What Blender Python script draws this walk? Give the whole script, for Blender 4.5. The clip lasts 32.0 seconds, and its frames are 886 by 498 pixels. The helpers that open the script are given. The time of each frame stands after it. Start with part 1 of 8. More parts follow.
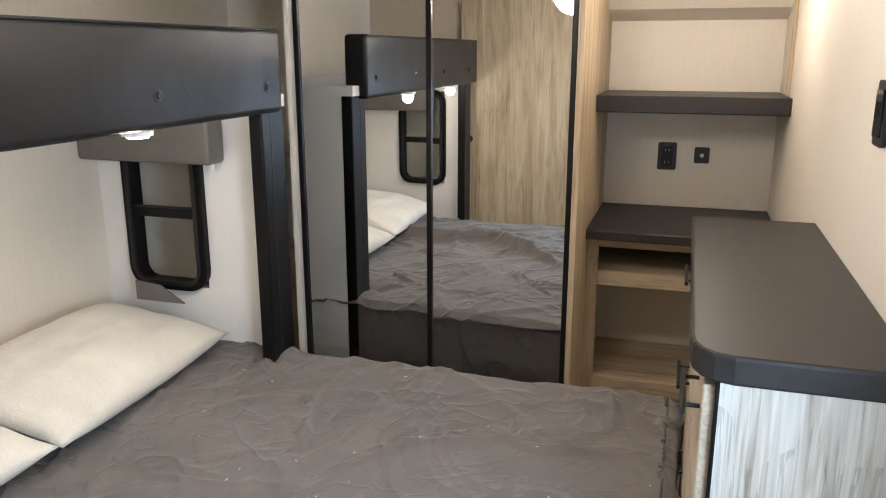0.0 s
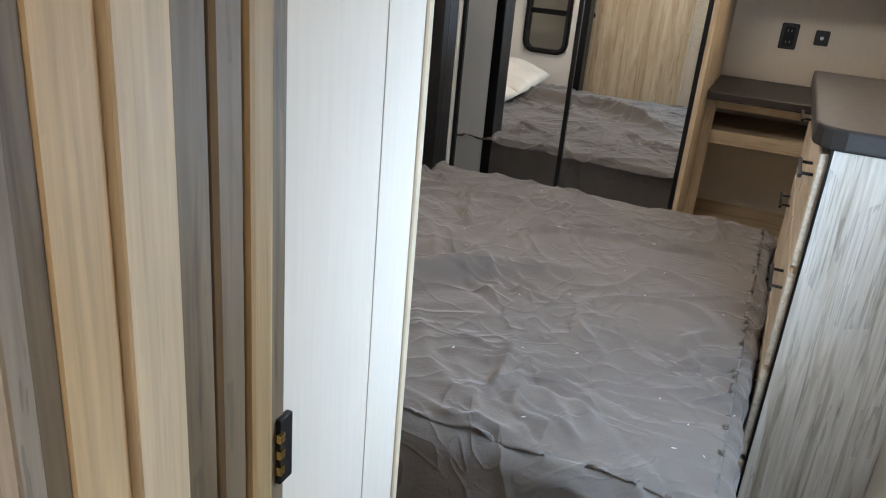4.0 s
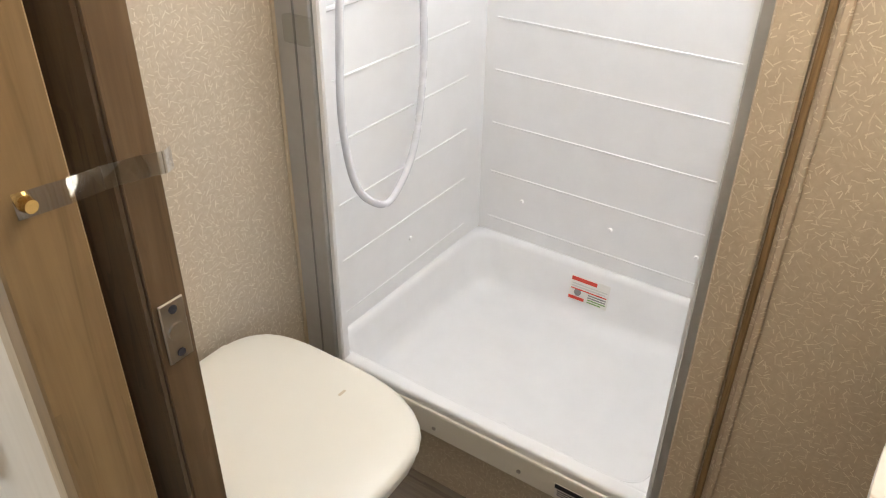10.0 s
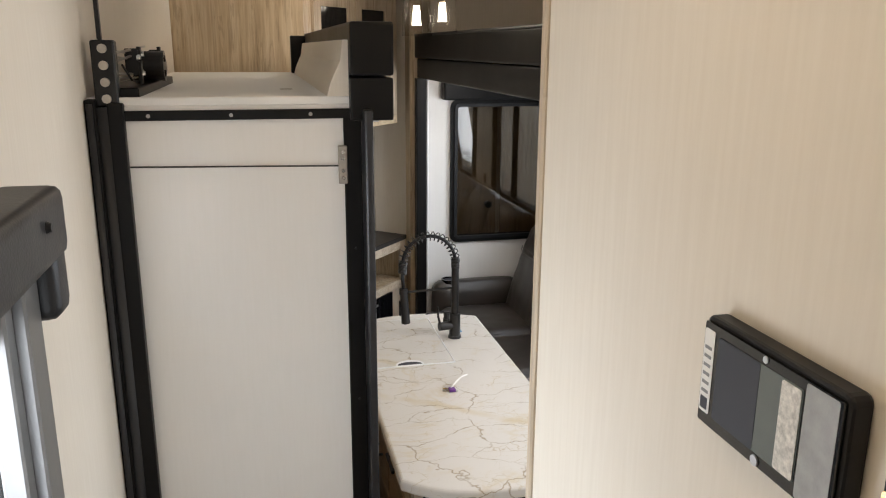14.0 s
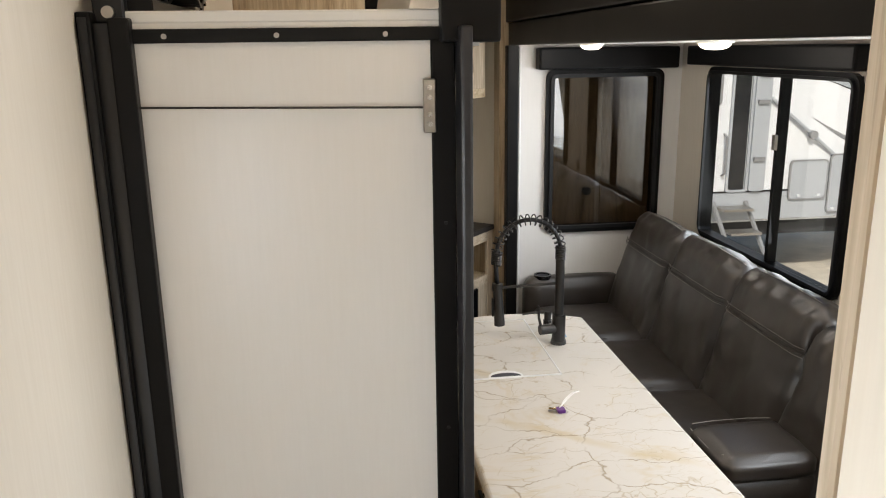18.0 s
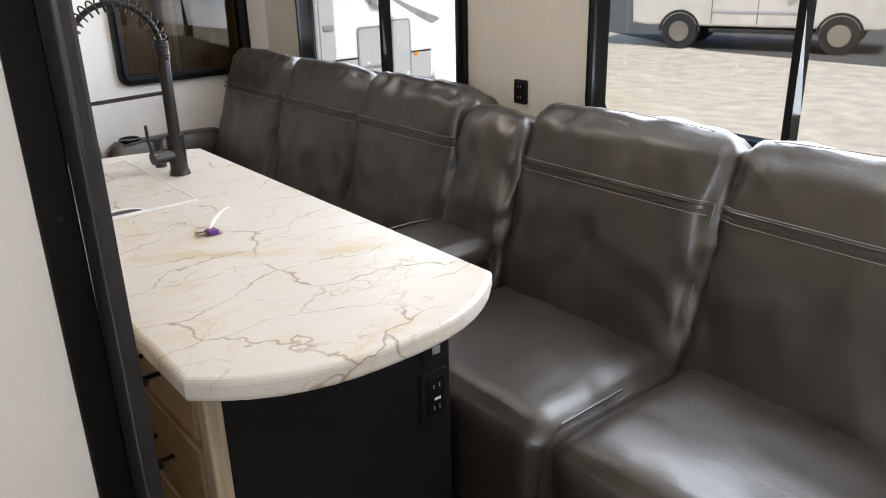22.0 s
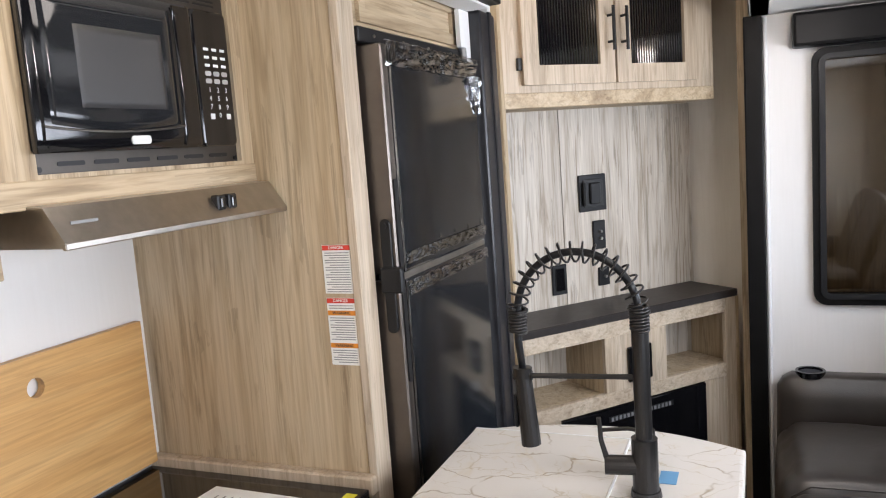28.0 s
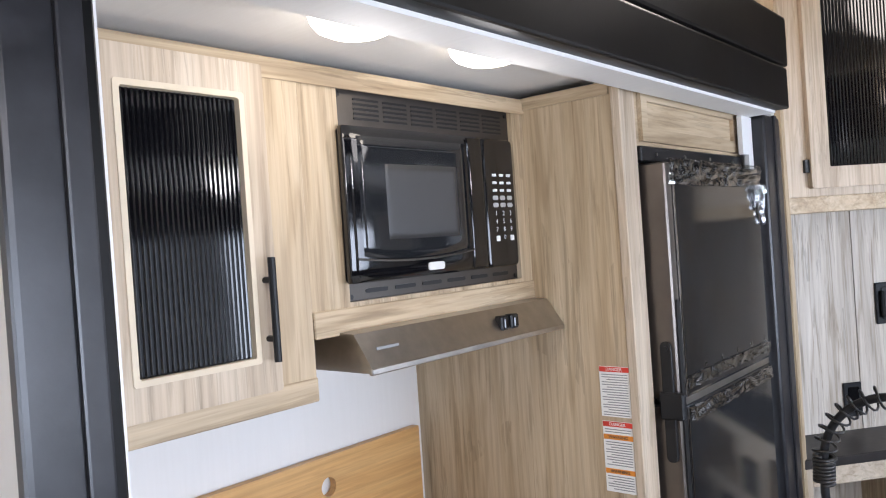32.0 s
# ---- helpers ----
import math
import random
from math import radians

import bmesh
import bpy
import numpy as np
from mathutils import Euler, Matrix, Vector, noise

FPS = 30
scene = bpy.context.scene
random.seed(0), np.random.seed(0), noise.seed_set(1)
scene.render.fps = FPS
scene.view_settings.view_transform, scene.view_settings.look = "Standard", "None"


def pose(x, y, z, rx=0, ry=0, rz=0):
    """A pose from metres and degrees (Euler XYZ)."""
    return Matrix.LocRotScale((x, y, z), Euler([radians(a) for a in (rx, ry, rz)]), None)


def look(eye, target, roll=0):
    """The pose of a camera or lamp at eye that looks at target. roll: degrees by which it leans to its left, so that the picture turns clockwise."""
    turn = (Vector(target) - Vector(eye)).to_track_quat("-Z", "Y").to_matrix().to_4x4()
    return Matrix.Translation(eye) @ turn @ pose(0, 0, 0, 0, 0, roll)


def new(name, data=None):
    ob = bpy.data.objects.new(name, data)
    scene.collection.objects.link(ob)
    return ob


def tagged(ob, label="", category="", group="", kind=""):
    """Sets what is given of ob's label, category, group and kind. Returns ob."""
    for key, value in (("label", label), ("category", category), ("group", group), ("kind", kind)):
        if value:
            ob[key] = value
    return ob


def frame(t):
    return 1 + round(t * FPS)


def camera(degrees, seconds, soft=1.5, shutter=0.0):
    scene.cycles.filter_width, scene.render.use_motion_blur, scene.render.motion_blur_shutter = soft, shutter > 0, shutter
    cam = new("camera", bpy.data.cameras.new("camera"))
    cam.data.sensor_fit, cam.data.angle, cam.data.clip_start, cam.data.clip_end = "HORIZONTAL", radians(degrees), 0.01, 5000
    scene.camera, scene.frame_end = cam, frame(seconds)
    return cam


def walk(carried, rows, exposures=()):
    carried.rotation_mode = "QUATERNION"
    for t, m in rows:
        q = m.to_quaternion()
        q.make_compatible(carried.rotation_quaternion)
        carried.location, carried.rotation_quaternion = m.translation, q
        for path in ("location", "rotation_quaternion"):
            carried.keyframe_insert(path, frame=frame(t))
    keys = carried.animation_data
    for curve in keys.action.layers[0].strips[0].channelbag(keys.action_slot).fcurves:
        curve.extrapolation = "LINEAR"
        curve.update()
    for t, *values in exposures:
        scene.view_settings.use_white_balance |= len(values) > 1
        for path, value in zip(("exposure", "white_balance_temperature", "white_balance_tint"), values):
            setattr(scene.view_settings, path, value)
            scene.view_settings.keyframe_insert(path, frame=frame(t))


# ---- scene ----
cam = camera(59.4, 32.0, 1.1)
PATH = [
    (0, (0.077, 0.719, 2.236), (-0.504, 2.568, 1.743), -0.0),
    (0.5, (0.075, 0.688, 2.214), (-0.464, 2.536, 1.672), -0.6),
    (1, (0.076, 0.663, 2.188), (-0.422, 2.513, 1.614), -1.3),
    (1.5, (0.087, 0.606, 2.154), (-0.37, 2.462, 1.564), -0.4),
    (2, (0.074, 0.504, 2.126), (-0.351, 2.362, 1.522), 1.6),
    (2.5, (0.069, 0.382, 2.115), (-0.381, 2.226, 1.485), 1.7),
    (4.5, (-0.003, -0.002, 2.091), (-0.876, 1.604, 1.281), 5.6),
    (5, (-0.022, -0.058, 2.108), (-1.111, 1.377, 1.24), 4.7),
    (5.5, (-0.035, -0.067, 2.123), (-1.295, 1.202, 1.227), 4.0),
    (6, (-0.064, -0.117, 2.112), (-1.377, 1.077, 1.19), 3.8),
    (6.5, (-0.074, -0.116, 2.095), (-1.472, 0.95, 1.141), 4.1),
    (7, (-0.109, -0.076, 2.086), (-1.63, 0.767, 1.098), 5.1),
    (7.5, (-0.132, 0.031, 2.078), (-1.777, 0.512, 1.047), 5.8),
    (8, (-0.143, 0.139, 2.07), (-1.825, 0.19, 0.99), 4.5),
    (8.5, (-0.156, 0.213, 2.069), (-1.777, -0.136, 0.951), 2.8),
    (9, (-0.191, 0.29, 2.07), (-1.692, -0.363, 0.921), 1.2),
    (9.5, (-0.196, 0.313, 2.066), (-1.626, -0.494, 0.924), 0.8),
    (10, (-0.191, 0.32, 2.08), (-1.594, -0.621, 1.011), 0.8),
    (10.5, (-0.179, 0.296, 2.099), (-1.556, -0.817, 1.169), 1.1),
    (11, (-0.159, 0.255, 2.11), (-1.447, -1.041, 1.299), 1.7),
    (11.5, (-0.13, 0.219, 2.129), (-1.245, -1.276, 1.407), 2.3),
    (12, (-0.103, 0.184, 2.143), (-0.977, -1.499, 1.506), 1.7),
    (12.5, (-0.078, 0.129, 2.164), (-0.789, -1.65, 1.591), 1.3),
    (13, (-0.049, 0.059, 2.176), (-0.67, -1.765, 1.64), 0.6),
    (13.5, (-0.022, -0.028, 2.182), (-0.554, -1.885, 1.665), 0.7),
    (14, (0.008, -0.12, 2.185), (-0.433, -2.006, 1.684), 0.3),
    (14.5, (-0.008, -0.228, 2.167), (-0.335, -2.137, 1.67), 0.0),
    (15, (0.022, -0.274, 2.18), (-0.224, -2.193, 1.674), -0.4),
    (15.5, (-0.006, -0.357, 2.179), (-0.17, -2.289, 1.689), -1.3),
    (17.5, (-0.048, -0.599, 2.021), (-0.251, -2.534, 1.557), -1.4),
    (18, (-0.03, -0.683, 1.99), (-0.276, -2.604, 1.489), -0.8),
    (18.5, (-0.006, -0.727, 1.954), (-0.272, -2.621, 1.37), -0.8),
    (19, (-0.014, -0.781, 1.888), (-0.288, -2.649, 1.23), -1.2),
    (19.5, (-0.035, -0.854, 1.793), (-0.334, -2.706, 1.101), -1.4),
    (20, (-0.056, -0.922, 1.744), (-0.438, -2.755, 1.04), -1.7),
    (20.5, (-0.052, -0.975, 1.687), (-0.579, -2.77, 0.98), -1.2),
    (21, (-0.048, -1.069, 1.577), (-0.818, -2.789, 0.906), -1.4),
    (21.5, (-0.022, -1.133, 1.526), (-1.047, -2.714, 0.856), -1.8),
    (22, (-0.022, -1.168, 1.507), (-1.191, -2.62, 0.783), -1.4),
    (22.5, (-0.039, -1.189, 1.501), (-1.268, -2.579, 0.753), -0.9),
    (23, (-0.082, -1.235, 1.5), (-1.284, -2.661, 0.777), -1.2),
    (23.5, (-0.175, -1.342, 1.503), (-1.296, -2.854, 0.825), -1.9),
    (24, (-0.292, -1.438, 1.517), (-1.348, -3.017, 0.89), -3.2),
    (24.5, (-0.401, -1.514, 1.512), (-1.374, -3.161, 0.929), -5.1),
    (25, (-0.559, -1.614, 1.533), (-1.377, -3.356, 0.988), -4.2),
    (25.5, (-0.69, -1.713, 1.531), (-1.237, -3.572, 1.035), -3.7),
    (26, (-0.841, -1.764, 1.562), (-1.034, -3.7, 1.095), -3.5),
    (26.5, (-0.978, -1.811, 1.584), (-0.815, -3.755, 1.145), -3.1),
    (28.5, (-1.017, -1.894, 1.62), (-0.177, -3.698, 1.428), -5.0),
    (29, (-1.021, -1.897, 1.639), (-0.124, -3.679, 1.503), -5.6),
    (29.5, (-1.018, -1.893, 1.659), (-0.059, -3.646, 1.575), -5.4),
    (30, (-1.015, -1.887, 1.684), (0.003, -3.608, 1.646), -5.1),
    (30.5, (-1.012, -1.877, 1.698), (0.048, -3.573, 1.684), -5.0),
    (31, (-1.0, -1.874, 1.698), (0.118, -3.533, 1.685), -4.7),
    (31.5, (-0.98, -1.865, 1.701), (0.212, -3.471, 1.688), -4.2),
    (32, (-0.949, -1.864, 1.704), (0.335, -3.398, 1.687), -4.0),
]
LIGHT_ROWS = [(0, 0.32, 6400, 13), (2, 0.25, 6500, 14), (4.5, 0.05, 6350, 13), (5, 0.05, 6300, 13), (5.5, 0.1, 6350, 13), (6, 0.0, 7100, 12), (7, -0.12, 7500, 10), (8, -0.08, 6900, 11),
              (9, 0.05, 6400, 11), (10, 0.25, 6300, 10), (11, -0.1, 6500, 10), (12, 0.0, 7000, 10), (13, -0.25, 6600, 10), (14, -0.2, 6500, 12), (15, -0.25, 6500, 12),
              (18, -0.1, 6700, 11), (20, -0.1, 6400, 11), (22, 0.05, 6400, 13), (23, 0.15, 6400, 14), (25, 0.05, 6700, 13), (26, 0.15, 6500, 12),
              (29, 0.0, 6300, 17), (30, -0.07, 6250, 17), (31, -0.05, 5900, 16), (32, -0.05, 5850, 16)]
walk(cam, [(t, look(eye, target, roll)) for t, eye, target, roll in PATH], LIGHT_ROWS)

# ---- light: hazy daylight through the windows, warm lamps and added fill inside ----
world = bpy.data.worlds.new("sky")
scene.world = world
world.use_nodes = True
_wn = world.node_tree.nodes
_sky = _wn.new("ShaderNodeTexSky")
_sky.sky_type, _sky.sun_disc = "NISHITA", False
_sky.sun_elevation, _sky.sun_rotation = radians(42.0), radians(15.6)
_sky.air_density, _sky.dust_density = 1.0, 2.5
world.node_tree.links.new(_sky.outputs[0], _wn["Background"].inputs[0])
_wn["Background"].inputs[1].default_value = 0.14


def lamp(name, kind, m, energy, color, size=0.1, size_y=None, angle=None, spread=180):
    data = bpy.data.lights.new(name, kind)
    data.energy, data.color = energy, color
    if kind == "AREA":
        data.shape, data.size, data.size_y = "RECTANGLE", size, size_y or size
        data.spread = radians(spread)
    elif kind == "SUN":
        data.angle = angle
    else:
        data.shadow_soft_size = size
    ob = new(name, data)
    ob.matrix_world = m
    return ob


DAY, WARM = (0.86, 0.93, 1.0), (1.0, 0.90, 0.76)
lamp("sun", "SUN", look((2.8, 10.0, 9.35), (0, 0, 0)), 3.2, (1.0, 0.95, 0.88), angle=radians(3.0))
# daylight in the openings of the windows
lamp("sky_sofa_window", "AREA", look((-1.97, -4.07, 1.44), (-0.8, -4.2, 1.30)), 17, DAY, 1.15, 0.72, spread=130)
lamp("sky_seat_window", "AREA", look((-1.97, -2.18, 1.43), (-0.9, -2.18, 1.25)), 30, DAY, 1.15, 0.72, spread=162)
lamp("sky_entry_window", "AREA", look((0.405, -1.1, 1.42), (-1, -1.7, 1.1)), 10, DAY, 0.5, 0.7)
lamp("sky_bedroom_window", "AREA", look((0.405, 1.25, 1.8), (-1.0, 1.85, 1.0)), 18, (0.56, 0.77, 1.0), 0.55, 0.42)
# header and slide lamps are seen; bath to rear lamps are unseen, added fill
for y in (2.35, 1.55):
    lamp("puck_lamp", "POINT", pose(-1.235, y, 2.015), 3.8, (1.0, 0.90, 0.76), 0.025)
lamp("bath_fill", "POINT", pose(-0.85, 0.12, 2.48), 14, WARM, 0.08)
# stands in for daylight from an unseen skylight over the shower
lamp("shower_fill", "POINT", pose(-1.55, -0.33, 2.50), 11, (0.92, 0.96, 1.0), 0.15)
lamp("bedroom_fill", "POINT", pose(-0.45, 2.2, 2.5), 19, (1.0, 0.93, 0.84), 0.1)
lamp("front_fill", "POINT", pose(0.1, 3.4, 2.5), 6, (1.0, 0.9, 0.78), 0.08)
lamp("hall_fill", "POINT", pose(0.04, -0.62, 2.5), 2.8, (1.0, 0.84, 0.64), 0.1)
lamp("living_fill", "POINT", pose(-0.65, -1.8, 2.5), 4, (1.0, 0.74, 0.45), 0.1)
lamp("rear_fill", "POINT", pose(-0.5, -3.9, 2.5), 7, (1.0, 0.88, 0.72), 0.1)
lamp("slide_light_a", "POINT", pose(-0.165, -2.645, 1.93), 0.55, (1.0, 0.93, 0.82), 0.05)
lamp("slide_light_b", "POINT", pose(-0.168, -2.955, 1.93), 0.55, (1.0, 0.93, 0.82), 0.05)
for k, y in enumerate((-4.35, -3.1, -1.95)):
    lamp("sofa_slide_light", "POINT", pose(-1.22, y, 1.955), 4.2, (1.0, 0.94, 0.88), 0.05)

# ---- materials ----
class Mat:
    """A node material: short calls to add and join nodes."""

    def __init__(self, name, color=(0.8, 0.8, 0.8), rough=0.5, metal=0.0, spec=0.5):
        self.m = bpy.data.materials.new(name)
        self.m.use_nodes = True
        self.t = self.m.node_tree
        self.p = self.t.nodes["Principled BSDF"]
        self.out = self.t.nodes["Material Output"]
        self.p.inputs["Base Color"].default_value = (*color, 1)
        self.p.inputs["Roughness"].default_value = rough
        self.p.inputs["Metallic"].default_value = metal
        self.p.inputs["Specular IOR Level"].default_value = spec

    def n(self, kind, **v):
        node = self.t.nodes.new("ShaderNode" + kind)
        for k, val in v.items():
            if k in node.inputs:
                node.inputs[k].default_value = val
        return node

    def l(self, a, b):
        self.t.links.new(a, b)

    def coords(self, scale=(1, 1, 1), vary=True):
        c = self.n("TexCoord")
        mp = self.n("Mapping")
        mp.inputs["Scale"].default_value = scale
        src = c.outputs["Object"]
        if vary:
            info = self.n("ObjectInfo")
            mul = self.n("VectorMath")
            mul.operation = "SCALE"
            mul.inputs[0].default_value = (7.3, 5.1, 9.7)
            self.l(info.outputs["Random"], mul.inputs["Scale"])
            add = self.n("VectorMath")
            self.l(src, add.inputs[0])
            self.l(mul.outputs[0], add.inputs[1])
            src = add.outputs[0]
        self.l(src, mp.inputs["Vector"])
        return mp.outputs[0]

    def noise(self, vec, scale, detail=4, rough=0.55, distort=0.0):
        t = self.n("TexNoise", Scale=scale, Detail=detail, Roughness=rough, Distortion=distort)
        self.l(vec, t.inputs["Vector"])
        return t.outputs["Fac"]

    def ramp(self, fac, stops):
        r = self.n("ValToRGB")
        el = r.color_ramp.elements
        while len(el) < len(stops):
            el.new(0.5)
        for e, (pos, c) in zip(el, stops):
            e.position, e.color = pos, (*c, 1)
        self.l(fac, r.inputs["Fac"])
        return r.outputs["Color"]

    def math(self, op, a, b=0.0):
        m = self.n("Math")
        m.operation = op
        for i, v in enumerate((a, b)):
            if isinstance(v, (int, float)):
                m.inputs[i].default_value = v
            else:
                self.l(v, m.inputs[i])
        return m.outputs[0]

    def mix(self, fac, a, b, mode="MIX"):
        m = self.n("MixRGB")
        m.blend_type = mode
        for i, v in enumerate((fac, a, b)):
            if isinstance(v, (int, float)):
                m.inputs[i].default_value = v
            elif isinstance(v, tuple):
                m.inputs[i].default_value = (*v, 1)
            else:
                self.l(v, m.inputs[i])
        return m.outputs[0]

    def color(self, c):
        self.l(c, self.p.inputs["Base Color"])
        return self

    def rough(self, fac, lo, hi):
        r = self.n("MapRange")
        r.inputs["To Min"].default_value, r.inputs["To Max"].default_value = lo, hi
        self.l(fac, r.inputs["Value"])
        self.l(r.outputs[0], self.p.inputs["Roughness"])
        return self

    def bump(self, h, strength=0.2, dist=0.002):
        b = self.n("Bump", Strength=strength, Distance=dist)
        self.l(h, b.inputs["Height"])
        self.l(b.outputs[0], self.p.inputs["Normal"])
        return self


def wood_mat(name, dark, mid, light, axis=2, rough=0.5, vein=0.5, scale=1.0):
    a = Mat(name, mid, rough)
    s = [9.0 * scale] * 3
    s[axis] = 0.75 * scale
    v = a.coords(tuple(s))
    big = a.noise(v, 1.1, 5, 0.6, 1.2)
    s2 = [60.0 * scale] * 3
    s2[axis] = 2.0 * scale
    v2 = a.coords(tuple(s2))
    fine = a.noise(v2, 2.0, 3, 0.6, 0.3)
    base = a.ramp(big, [(0.18, dark), (0.44, mid), (0.74, light)])
    grain = a.ramp(fine, [(0.3, (0.72, 0.70, 0.68)), (0.65, (1, 1, 1))])
    col = a.mix(0.75, base, grain, "MULTIPLY")
    # dark cracks along the grain
    s3 = [13.0 * scale] * 3
    s3[axis] = 0.7 * scale
    v3 = a.coords(tuple(s3))
    ridge = a.math("ABSOLUTE", a.math("SUBTRACT", a.noise(v3, 1.3, 5, 0.6, 0.5), 0.5))
    mask = a.noise(a.coords((1.3, 1.3, 1.3)), 2.2, 2)
    line = a.math("MULTIPLY", a.math("LESS_THAN", ridge, 0.014), a.math("GREATER_THAN", mask, 0.53))
    # soft dark streaks and short flecks
    s4 = [34.0 * scale] * 3
    s4[axis] = 1.7 * scale
    streak = a.noise(a.coords(tuple(s4)), 1.7, 5, 0.62, 0.9)
    col = a.mix(min(1.0, vein * 1.2), col, a.ramp(streak, [(0.34, (0.30, 0.25, 0.19)), (0.41, (0.74, 0.70, 0.64)), (0.47, (1, 1, 1))]), "MULTIPLY")
    # long wavy lines of the figure
    s5 = [1.0 * scale] * 3
    s5[axis] = 0.085 * scale
    wv = a.n("TexWave", Scale=7.0, Distortion=9.0, Detail=3.0)
    wv.inputs["Detail Scale"].default_value = 1.6
    wv.inputs["Detail Roughness"].default_value = 0.6
    wv.bands_direction = "DIAGONAL"
    a.l(a.coords(tuple(s5)), wv.inputs["Vector"])
    fig = a.ramp(wv.outputs["Fac"], [(0.0, (0.58, 0.50, 0.41)), (0.07, (0.84, 0.80, 0.75)), (0.15, (1, 1, 1))])
    col = a.mix(min(1.0, vein * 0.9), col, fig, "MULTIPLY")
    col = a.mix(a.math("MULTIPLY", line, vein * 0.6), col, tuple(c * 0.35 for c in dark))
    a.color(col).rough(fine, rough - 0.08, rough + 0.12).bump(fine, 0.12, 0.001)
    return a.m


def paper_mat(name, c0, c1, streak=2, rough=0.6):
    a = Mat(name, c0, rough)
    s = [70.0] * 3
    s[streak] = 4.0
    f = a.noise(a.coords(tuple(s)), 1.6, 4, 0.6)
    g = a.noise(a.coords((3, 3, 3)), 1.0, 2)
    col = a.mix(0.35, a.ramp(f, [(0.3, c0), (0.7, c1)]), a.ramp(g, [(0.3, c0), (0.7, c1)]))
    a.color(col).bump(f, 0.08, 0.0008)
    return a.m


def strand_paper(name, c0, c1, strand):
    a = Mat(name, c0, 0.55)
    v = a.coords((1, 1, 1))
    sep, flat = a.n("SeparateXYZ"), a.n("CombineXYZ")
    a.l(v, sep.inputs[0])
    a.l(a.math("ADD", sep.outputs[0], sep.outputs[1]), flat.inputs[0])
    a.l(sep.outputs[2], flat.inputs[1])
    line = None
    for size, length in ((48.0, 0.0075), (66.0, 0.0055), (83.0, 0.004)):
        # one fibre in each cell, turned by the cell's own random angle
        cell = a.n("TexVoronoi", Scale=size)
        cell.voronoi_dimensions = "2D"
        a.l(flat.outputs[0], cell.inputs["Vector"])
        off = a.n("VectorMath")
        off.operation = "SUBTRACT"
        a.l(flat.outputs[0], off.inputs[0])
        a.l(cell.outputs["Position"], off.inputs[1])
        turn = a.n("VectorRotate")
        turn.rotation_type = "Z_AXIS"
        a.l(off.outputs[0], turn.inputs["Vector"])
        tone = a.n("SeparateColor")
        a.l(cell.outputs["Color"], tone.inputs[0])
        a.l(a.math("MULTIPLY", tone.outputs[0], 6.283), turn.inputs["Angle"])
        uv = a.n("SeparateXYZ")
        a.l(turn.outputs[0], uv.inputs[0])
        one = a.math("MULTIPLY", a.math("LESS_THAN", a.math("ABSOLUTE", uv.outputs[0]), length), a.math("LESS_THAN", a.math("ABSOLUTE", uv.outputs[1]), 0.00075))
        one = a.math("MULTIPLY", one, tone.outputs[1])
        line = one if line is None else a.math("MAXIMUM", line, one)
    base = a.ramp(a.noise(v, 90, 3), [(0.3, c0), (0.7, c1)])
    a.color(a.mix(a.math("MULTIPLY", line, 0.8), base, strand)).bump(line, 0.15, 0.0006)
    return a.m


def plain(name, color, rough=0.5, metal=0.0, var=0.08, scale=14.0, bump=0.05, spec=0.5, coat=0.0):
    a = Mat(name, color, rough, metal, spec)
    v = a.coords((1, 1, 1))
    f = a.noise(v, scale, 5, 0.6)
    lo = tuple(max(c * (1 - var), 0) for c in color)
    hi = tuple(min(c * (1 + var), 1) for c in color)
    a.color(a.ramp(f, [(0.3, lo), (0.7, hi)])).rough(f, max(rough - 0.06, 0.01), min(rough + 0.08, 1))
    if bump:
        a.bump(a.noise(v, scale * 9, 3), bump, 0.0008)
    a.p.inputs["Coat Weight"].default_value = coat
    a.p.inputs["Coat Roughness"].default_value = 0.08
    return a.m


def leather_mat(name, c, rough=0.36, spec=0.5):
    a = Mat(name, c, rough, 0.0, spec)
    v = a.coords((1, 1, 1))
    vo = a.n("TexVoronoi", Scale=210.0)
    a.l(v, vo.inputs["Vector"])
    f = a.noise(v, 5, 5, 0.6)
    rub = a.noise(v, 2.2, 3, 0.5, 0.8)
    a.color(a.mix(a.math("MULTIPLY", rub, 0.5), a.ramp(f, [(0.3, tuple(x * 0.7 for x in c)), (0.7, tuple(x * 1.3 for x in c))]), (c[0] * 1.7, c[1] * 1.5, c[2] * 1.3)))
    # soft pull lines and puckers of a stretched hide over its fine grain
    pull = a.noise(v, 4.5, 1, 0.4, 0.8)
    crease = a.math("POWER", a.math("SUBTRACT", 1.0, a.math("MULTIPLY", a.math("ABSOLUTE", a.math("SUBTRACT", a.noise(v, 4.0, 1, 0.4, 1.0), 0.5)), 1.9)), 9.0)
    height = a.math("ADD", a.math("ADD", vo.outputs["Distance"], a.math("MULTIPLY", f, 4.0)), a.math("ADD", a.math("MULTIPLY", pull, 10.0), a.math("MULTIPLY", crease, 1.5)))
    a.rough(rub, rough - 0.10, rough + 0.10).bump(height, 0.17, 0.0013)
    return a.m


